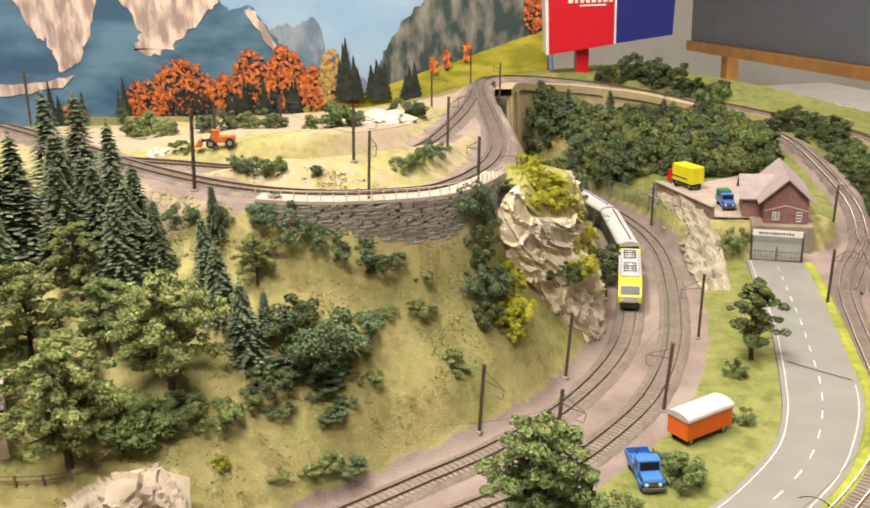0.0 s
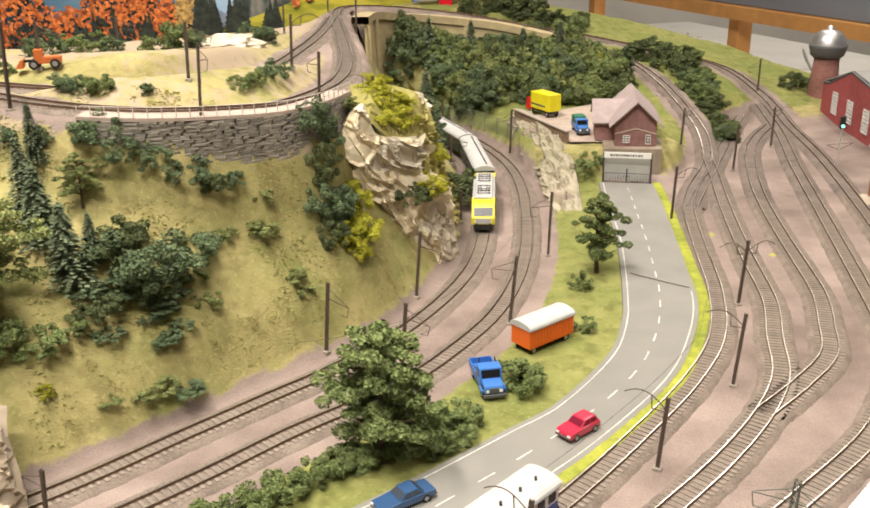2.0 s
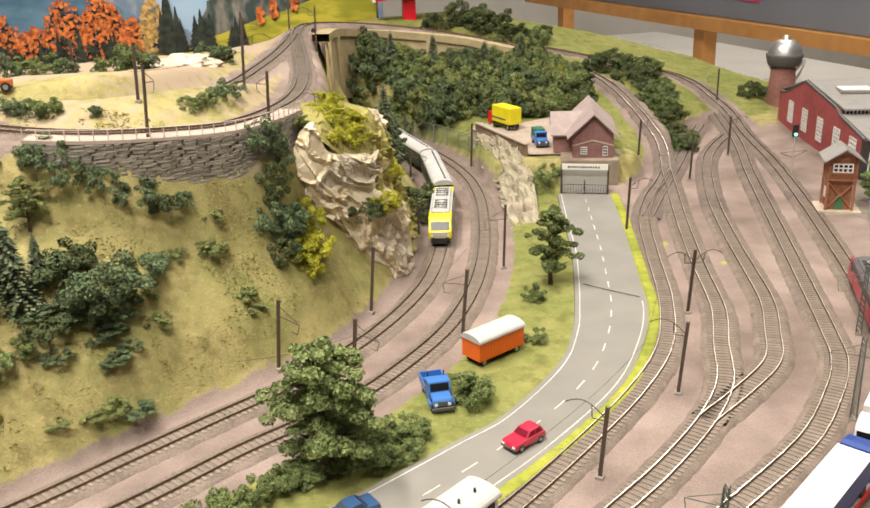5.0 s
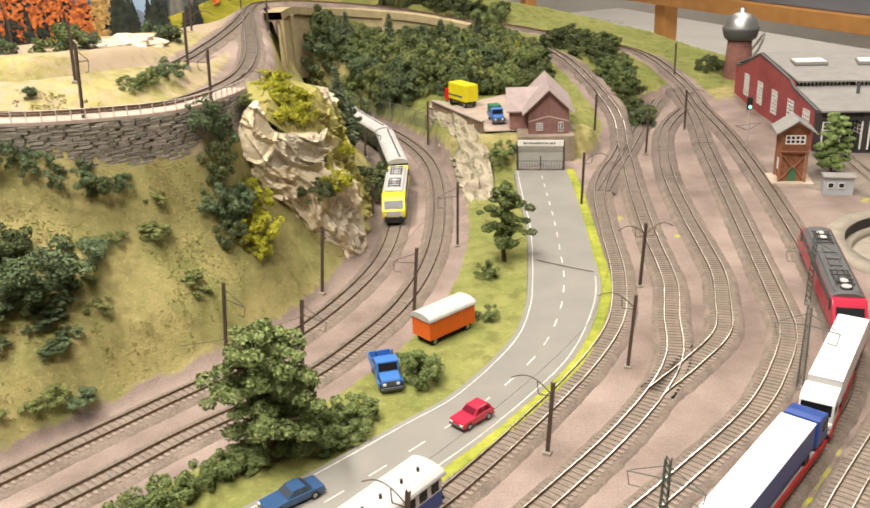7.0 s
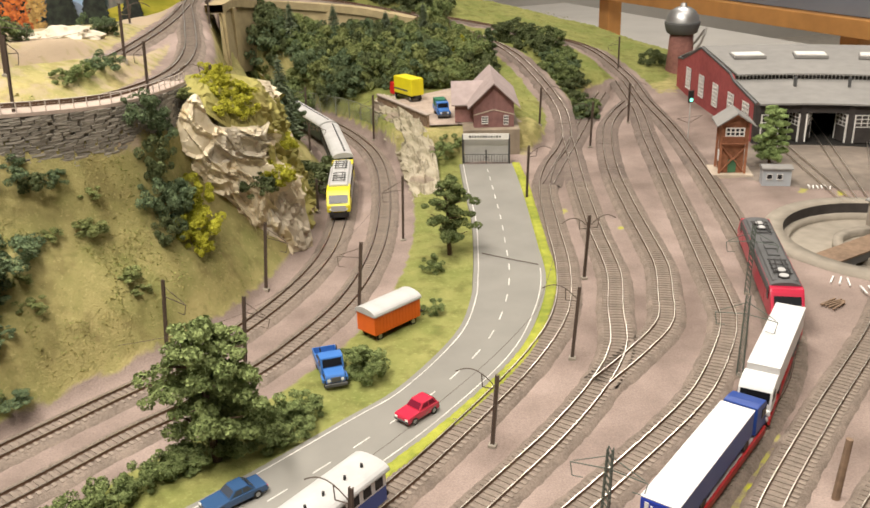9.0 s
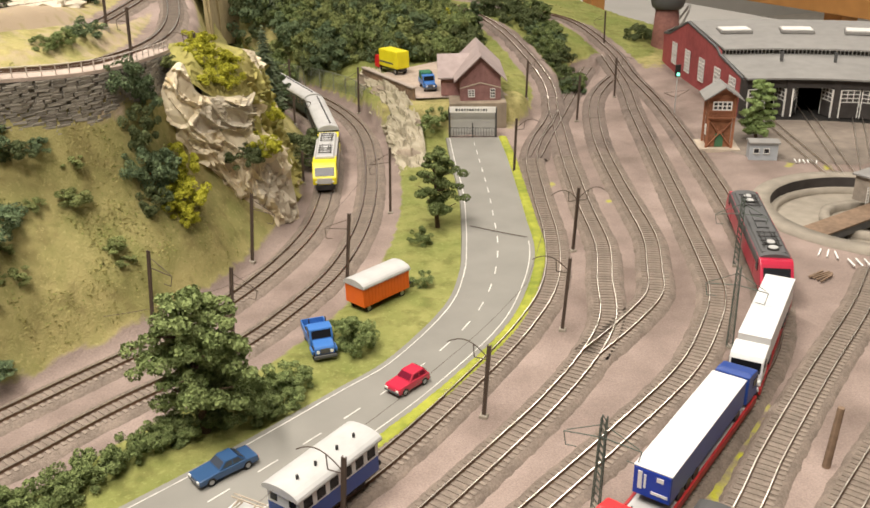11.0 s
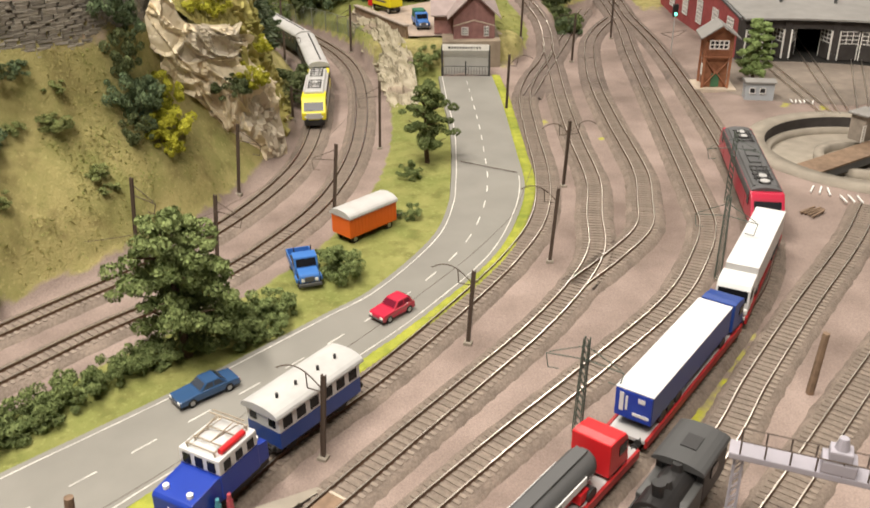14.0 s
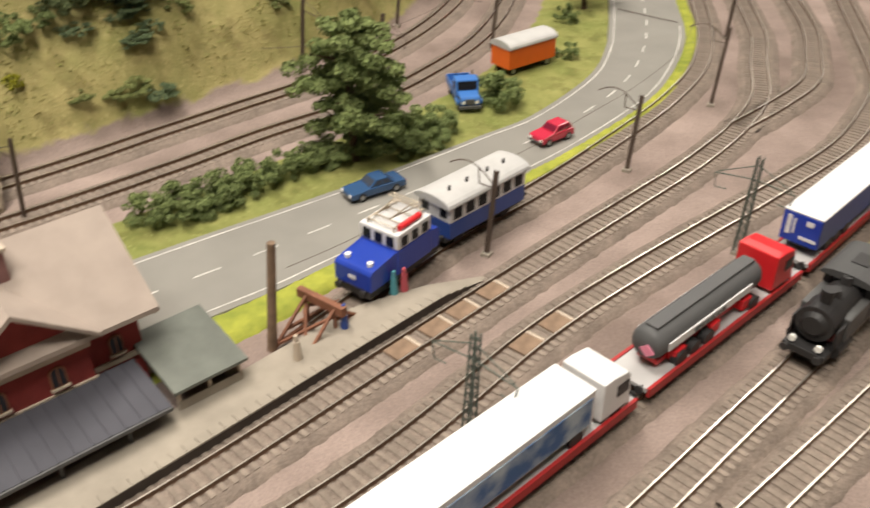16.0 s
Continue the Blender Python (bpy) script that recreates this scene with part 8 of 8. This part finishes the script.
# ---- masts, lamps and signals ----
def mast(x, y, h, kind, turn=0.0, lean=(0.0, 0.0), z=None):
    """kind: post (square post with bracket), arch (post with curved arm), lattice, pole."""
    z = height(x, y) if z is None else z
    words = {"post": "brown catenary mast with a bracket arm", "arch": "dark lattice mast with a curved wire arm", "lattice": "grey-green lattice catenary mast", "pole": "thick dark wooden pole", "twin": "dark mast with curved arms to both sides"}[kind]
    e = empty("catenary_mast", (x, y, z), turn, words, "mast", "catenary masts")
    e.matrix_basis = pose(x, y, z, lean[0], lean[1], 0) @ pose(0, 0, 0, 0, 0, turn)
    m = BROWNMETAL
    if kind == "pole":
        part("pole", new_rod((0, 0, -0.004), (0, 0, h), 0.0032, 0.0026, seg=8), BROWNBOARD, e)
        return e
    if kind == "lattice":
        m = paint("grey_green_mast_paint", (0.10, 0.12, 0.10), 0.6)
        bm = bmesh.new()
        for sx in (-1, 1):
            for sy in (-1, 1):
                rod(bm, (sx * 0.0028, sy * 0.0028, -0.003), (sx * 0.0018, sy * 0.0018, h), 0.0006, seg=4)
        n = int(h / 0.006)
        for i in range(n):
            z0, z1 = h * i / n, h * (i + 1) / n
            a, b = 0.0028 - 0.001 * i / n, 0.0028 - 0.001 * (i + 1) / n
            for sx in (-1, 1):
                rod(bm, (sx * a, -a, z0), (sx * b, b, z1), 0.0004, seg=4)
                rod(bm, (-a, sx * a, z0), (b, sx * b, z1), 0.0004, seg=4)
        part("mast_post", bm, m, e)
    else:
        bm = bmesh.new()
        for s in (-1, 1):
            box(bm, s * 0.0013, 0, -0.003, 0.0008, 0.0022, h + 0.003)
        box(bm, 0, 0, -0.003, 0.0019, 0.0012, h + 0.002)
        part("mast_post", bm, m, e)
    part("foot", new_box(0, 0, -0.004, 0.007, 0.007, 0.0065, bevel=0.0006), CONCRETE, e, "pale concrete foot")
    bm = bmesh.new()
    for sgn in ((1, -1) if kind in ("twin", "lattice") else (1,)):
        if kind in ("arch", "twin"):
            pts = [Vector((sgn * 0.036 * u, 0, h * 0.82 + 0.013 * math.sin(u * 2.5))) for u in [i / 8 for i in range(9)]]
            for p, q in zip(pts, pts[1:]):
                rod(bm, p, q, 0.0005, seg=5)
            rod(bm, (0, 0, h * 0.80), (sgn * 0.012, 0, h * 0.80), 0.0005, seg=5)
            rod(bm, (sgn * 0.012, 0, h * 0.80), pts[3], 0.0005, seg=5)
        else:
            rod(bm, (0, 0, h * 0.78), (sgn * 0.028, 0, h * 0.74), 0.0005, seg=5)
            rod(bm, (0, 0, h * 0.92), (sgn * 0.026, 0, h * 0.76), 0.0004, seg=5)
            rod(bm, (sgn * 0.028, 0, h * 0.74), (sgn * 0.026, 0, h * 0.60), 0.0004, seg=5)
            rod(bm, (sgn * 0.026, 0, h * 0.60), (sgn * 0.018, 0, h * 0.61), 0.0004, seg=5)
    part("arm", bm, m, e)
    return e


R = 5.0
for x, y, h, kind, turn, ly in ((0.0115, 0.851, 0.081, "post", -38, R), (0.118, 0.986, 0.086, "post", -25, R), (0.2185, 0.902, 0.084, "post", 150, R), (0.307, 1.106, 0.092, "post", 170, 2), (0.349, 1.645, 0.088, "post", 190, 2), (0.235, 1.815, 0.08, "post", 190, 2), (-0.19, 0.567, 0.07, "post", 140, R), (0.09, 0.812, 0.075, "post", -30, R), (0.215, 1.47, 0.05, "post", 0, 2), (0.205, 1.25, 0.05, "post", 0, 2),
                                (0.292, 0.608, 0.069, "arch", 148, 4), (0.410, 0.733, 0.079, "arch", 155, 4), (0.494, 0.917, 0.081, "twin", 8, 3), (0.518, 1.217, 0.086, "arch", 0, 2), (0.719, 1.467, 0.084, "arch", 180, 2), (0.156, 0.490, 0.069, "arch", 145, 4), (0.64, 1.52, 0.07, "arch", 0, 2),
                                (0.0085, 0.395, 0.079, "pole", 0, 5), (0.525, 0.475, 0.053, "pole", 0, 4), (0.337, 0.476, 0.078, "lattice", 140, 2), (0.551, 0.659, 0.085, "lattice", 140, 0), (0.656, 0.825, 0.083, "lattice", 150, 0), (0.12, 0.306, 0.075, "lattice", 135, 2), (0.86, 1.62, 0.08, "arch", 0, 0), (1.0, 2.0, 0.08, "post", 180, 0),
                                (-0.291, 0.925, 0.088, "post", 60, 4), (-0.10, 0.905, 0.078, "post", 80, 4), (-0.32, 1.12, 0.055, "post", 0, 3), (-0.13, 1.03, 0.066, "post", 0, 3), (-0.022, 1.16, 0.07, "arch", 0, 3), (0.016, 1.0, 0.066, "post", 120, 3), (0.078, 1.12, 0.07, "arch", 180, 2), (0.066, 1.76, 0.09, "arch", 180, 2), (-0.70, 1.40, 0.09, "arch", 0, 2), (-0.285, 1.36, 0.045, "post", 0, 2), (-0.062, 1.63, 0.066, "post", 0, 2), (0.01, 1.95, 0.08, "arch", 0, 2)):
    mast(x, y, h, kind, turn, (0, ly))


def overhead_wire(pts, label):
    bm = bmesh.new()
    for a, b in zip(pts, pts[1:]):
        a, b = Vector(a), Vector(b)
        c = [a.lerp(b, i / 8) - Vector((0, 0, 0.004 * math.sin(math.pi * i / 8))) for i in range(9)]
        for p, q in zip(c, c[1:]):
            rod(bm, p, q, 0.00025, seg=4)
    tagged(part("overhead_wire", bm, BROWNMETAL), label, "wire")


overhead_wire([(-0.285, 1.36, 0.285), (-0.13, 1.03, 0.30), (-0.022, 1.16, 0.30)], "thin sagging wire between upper masts")
overhead_wire([(0.02, 0.42, 0.042), (0.1265, 0.5106, 0.044), (0.2615, 0.627, 0.044), (0.377, 0.748, 0.048), (0.458, 0.912, 0.05), (0.545, 1.217, 0.052)], "thin sagging contact wire above the siding")
overhead_wire([(-0.02, 0.77, 0.056), (0.09, 0.80, 0.058), (0.19, 0.92, 0.06), (0.29, 1.12, 0.064)], "thin sagging wire above the curve")


def build_signal():
    e = empty("light_signal", (0.906, 1.457, 0.0), 0, "tall colour light signal showing green", "signal")
    part("post", new_rod((0, 0, 0), (0, 0, 0.075), 0.001), SILVERP, e)
    part("head", new_box(0, 0, 0.068, 0.010, 0.004, 0.022, bevel=0.001), BLACK, e)
    m = bpy.data.materials.new("green_signal_lamp")
    m.use_nodes = True
    b = m.node_tree.nodes["Principled BSDF"]
    b.inputs["Base Color"].default_value = (0.1, 0.7, 0.45, 1)
    b.inputs["Emission Color"].default_value = (0.25, 1.0, 0.7, 1)
    b.inputs["Emission Strength"].default_value = 2.5
    part("green_lens", new_rod((0, -0.0021, 0.073), (0, -0.0035, 0.073), 0.0028, seg=14), m, e, "lit green lens")
    bm = bmesh.new()
    rod(bm, (-0.024, 0, 0.040), (0.026, 0, 0.042), 0.0005, seg=5)
    rod(bm, (0, 0, 0.03), (-0.024, 0, 0.040), 0.0005, seg=5)
    rod(bm, (0, 0, 0.03), (0.026, 0, 0.042), 0.0005, seg=5)
    part("cross_arm", bm, BROWNMETAL, e)


build_signal()


def build_gantry():
    """A pale lilac-grey signal bridge over one track."""
    m = paint("pale_lilac_grey_paint", (0.36, 0.34, 0.38), 0.6)
    a, b = Vector((0.378, 0.345, 0)), Vector((0.452, 0.292, 0))
    d = b - a
    e = empty("signal_bridge", (*a.xy, 0), math.degrees(math.atan2(d.y, d.x)), "pale lilac-grey signal bridge spanning a yard track", "signal bridge")
    L = d.length
    for x in (0, L):
        bm = bmesh.new()
        for sx in (-1, 1):
            for sy in (-1, 1):
                rod(bm, (x + sx * 0.003, sy * 0.0035, -0.002), (x + sx * 0.002, sy * 0.0025, 0.072), 0.0008, seg=5)
        for i in range(9):
            for sy in (-1, 1):
                rod(bm, (x - 0.003, sy * 0.003, 0.008 * i), (x + 0.003, sy * 0.003, 0.008 * (i + 1)), 0.0005, seg=4)
        part("tower_leg", bm, m, e)
    part("bridge_deck", new_box(L / 2, 0, 0.072, L + 0.012, 0.013, 0.004, bevel=0.0006), m, e)
    bm = bmesh.new()
    for i in range(8):
        for y in (-0.006, 0.006):
            rod(bm, (L * i / 7, y, 0.076), (L * i / 7, y, 0.085), 0.0005, seg=4)
    for y in (-0.006, 0.006):
        rod(bm, (0, y, 0.085), (L, y, 0.085), 0.0005, seg=4)
    part("handrail", bm, BROWNMETAL, e)
    t = new_box(L * 0.55, 0, 0.076, 0.018, 0.013, 0.008, bevel=0.001)
    box(t, L * 0.55, 0, 0.084, 0.012, 0.010, 0.006, bevel=0.001)
    rod(t, (L * 0.55, 0, 0.09), (L * 0.55, 0, 0.097), 0.004, 0.0025, seg=10)
    part("lantern_house", t, m, e)


build_gantry()


# ---- net fence on the bank, rail fence at the wood ----
def post_fence(pts, h, gap, label, net=None, bars=(0.9, 0.5), mat=None):
    line = spline(pts, 0.004)
    e = empty("fence", label=label, category="fence")
    mat = mat or BROWNBOARD
    s = 0.0
    total = len(line) * 0.004
    while s < total - 0.002:
        p, _ = along(line, s)
        z = p.z if p.z else height(p.x, p.y)
        part("post", new_box(p.x, p.y, z - 0.005, 0.0018, 0.0018, h + 0.005), mat, e)
        s += gap
    for k in bars:
        bm = bmesh.new()
        for a, b in zip(line[::4], line[4::4]):
            za, zb = a.z or height(a.x, a.y), b.z or height(b.x, b.y)
            rod(bm, (a.x, a.y, za + h * k), (b.x, b.y, zb + h * k), 0.0006, seg=4)
        part("bar", bm, mat, e)
    if net:
        bm = bmesh.new()
        for i, (a, b) in enumerate(zip(line[:-1], line[1:])):
            za, zb = a.z or height(a.x, a.y), b.z or height(b.x, b.y)
            for k in range(int(h / 0.003) + 1):
                rod(bm, (a.x, a.y, za + k * 0.003), (b.x, b.y, zb + k * 0.003), 0.00018, seg=3)
            rod(bm, (a.x, a.y, za), (a.x, a.y, za + h), 0.00018, seg=3)
        part("wire_net", bm, net, e)


post_fence([(-0.46, 0.60), (-0.40, 0.635), (-0.34, 0.665), (-0.30, 0.70)], 0.011, 0.022, "brown two-bar wooden fence on the slope")
post_fence([(0.20, 1.955, 0.012), (0.29, 1.86, 0.012), (0.345, 1.74, 0.014), (0.37, 1.62, 0.012)], 0.034, 0.05, "fine grey-green wire net fence along the curve", paint("grey_green_wire", (0.22, 0.24, 0.17), 0.6), (1.0,), paint("grey_green_post", (0.17, 0.18, 0.13), 0.6))


def build_cottage():
    e = empty("cottage", (-0.432, 0.672, height(-0.432, 0.672) - 0.004), 20, "small dark green timber cottage under the trees", "house")
    m = material("dark_green_boards", (0.05, 0.065, 0.05), 0.8, scale=150)
    part("wall", new_box(0, 0, 0, 0.06, 0.045, 0.03), m, e)
    part("plinth", new_box(0, 0, -0.02, 0.064, 0.049, 0.026), CREAMSTONE, e)
    part("roof", new_prism([(-0.030, 0.029), (0, 0.049), (0.030, 0.029), (0.030, 0.031), (0, 0.0515), (-0.030, 0.031)], -0.036, 0.036, axis="x"), TANROOF, e)
    window(e, (0.01, -0.0228, 0.012), 0.012, 0.010, cols=3, rows=2)
    window(e, (0.0302, 0.0, 0.012), 0.010, 0.010, turn=90, cols=3, rows=2)


build_cottage()


# ---- odds and ends in the yard ----
def pile(name, x, y, turn, n, L, mat, label, category, step=0.006):
    e = empty(name, (x, y, 0.0008), turn, label, category)
    for i in range(n):
        ob = part("bar", new_box(0, 0, 0, L * random.uniform(0.85, 1), 0.0018, 0.0016), mat, e)
        ob.matrix_basis = pose(random.uniform(-0.002, 0.002), (i - n / 2) * step, 0, 0, 0, random.uniform(-8, 8))


pile("rail_stack", 0.727, 0.77, 20, 5, 0.03, BROWNBOARD, "stack of brown sleepers beside the track", "sleepers", 0.0035)
pile("rail_offcuts", 0.768, 0.822, 55, 3, 0.024, WHITEFRAME, "pale cut rail lengths lying on the ground", "rails", 0.009)
pile("rail_offcuts", 0.785, 0.788, 70, 3, 0.024, WHITEFRAME, "pale cut rail lengths lying on the ground", "rails", 0.009)
pile("rail_offcuts", 0.955, 1.135, 60, 6, 0.016, WHITEFRAME, "row of pale boards beside the hut", "boards", 0.006)
pile("rail_stack", 0.155, 0.530, 37, 2, 0.06, BROWNBOARD, "rusty spare rails lying beside the siding", "rails", 0.004)
for key, s0, n in (("platform", 0.30, 2), ("yard_a", 0.27, 2), ("platform", 0.245, 2)):
    for i in range(n):
        p, turn = along(LINES[key], s0 + i * 0.03)
        e = empty("track_board", (p.x, p.y, 0.0024), turn, "brown boarding between the rails with a pale edge", "boarding")
        part("board", new_box(0, 0, 0, 0.018, 0.0135, 0.0012), BROWNBOARD, e)
        part("edge_strip", new_box(0.010, 0, 0, 0.002, 0.0135, 0.0016), CREAMSTONE, e)


def peg(x, y, z, mat, label):
    """A tiny plain figurine: one simple turned shape."""
    bm = new_rod((x, y, z), (x, y, z + 0.013), 0.0028, 0.002, seg=8)
    rod(bm, (x, y, z + 0.0135), (x, y, z + 0.0175), 0.0016, 0.0013, seg=8)
    tagged(part("figurine", bm, mat), label, "figurine", "figurines on the platform")


TEAL = paint("teal_paint", (0.08, 0.28, 0.32), 0.6)
for x, y, mat, word in ((0.0865, 0.4335, TEAL, "teal"), (0.0935, 0.4365, paint("rose_paint", (0.45, 0.08, 0.10), 0.6), "rose red"), (0.054, 0.400, NAVY, "navy blue"), (0.026, 0.372, CREAMSTONE, "sandy")):
    peg(x, y, 0.0085, mat, "tiny " + word + " plain figurine on the platform")


# a thin dark rod that lies across the road like bent wire
def bent_wire(pts, label):
    bm = bmesh.new()
    for a, b in zip(pts, pts[1:]):
        rod(bm, a, b, 0.0005, seg=5)
    tagged(part("wire_piece", bm, BROWNMETAL), label, "wire")


bent_wire([(0.395, 1.02, 0.0022), (0.43, 0.985, 0.0022), (0.452, 0.965, 0.0022)], "thin dark wire piece across the road")
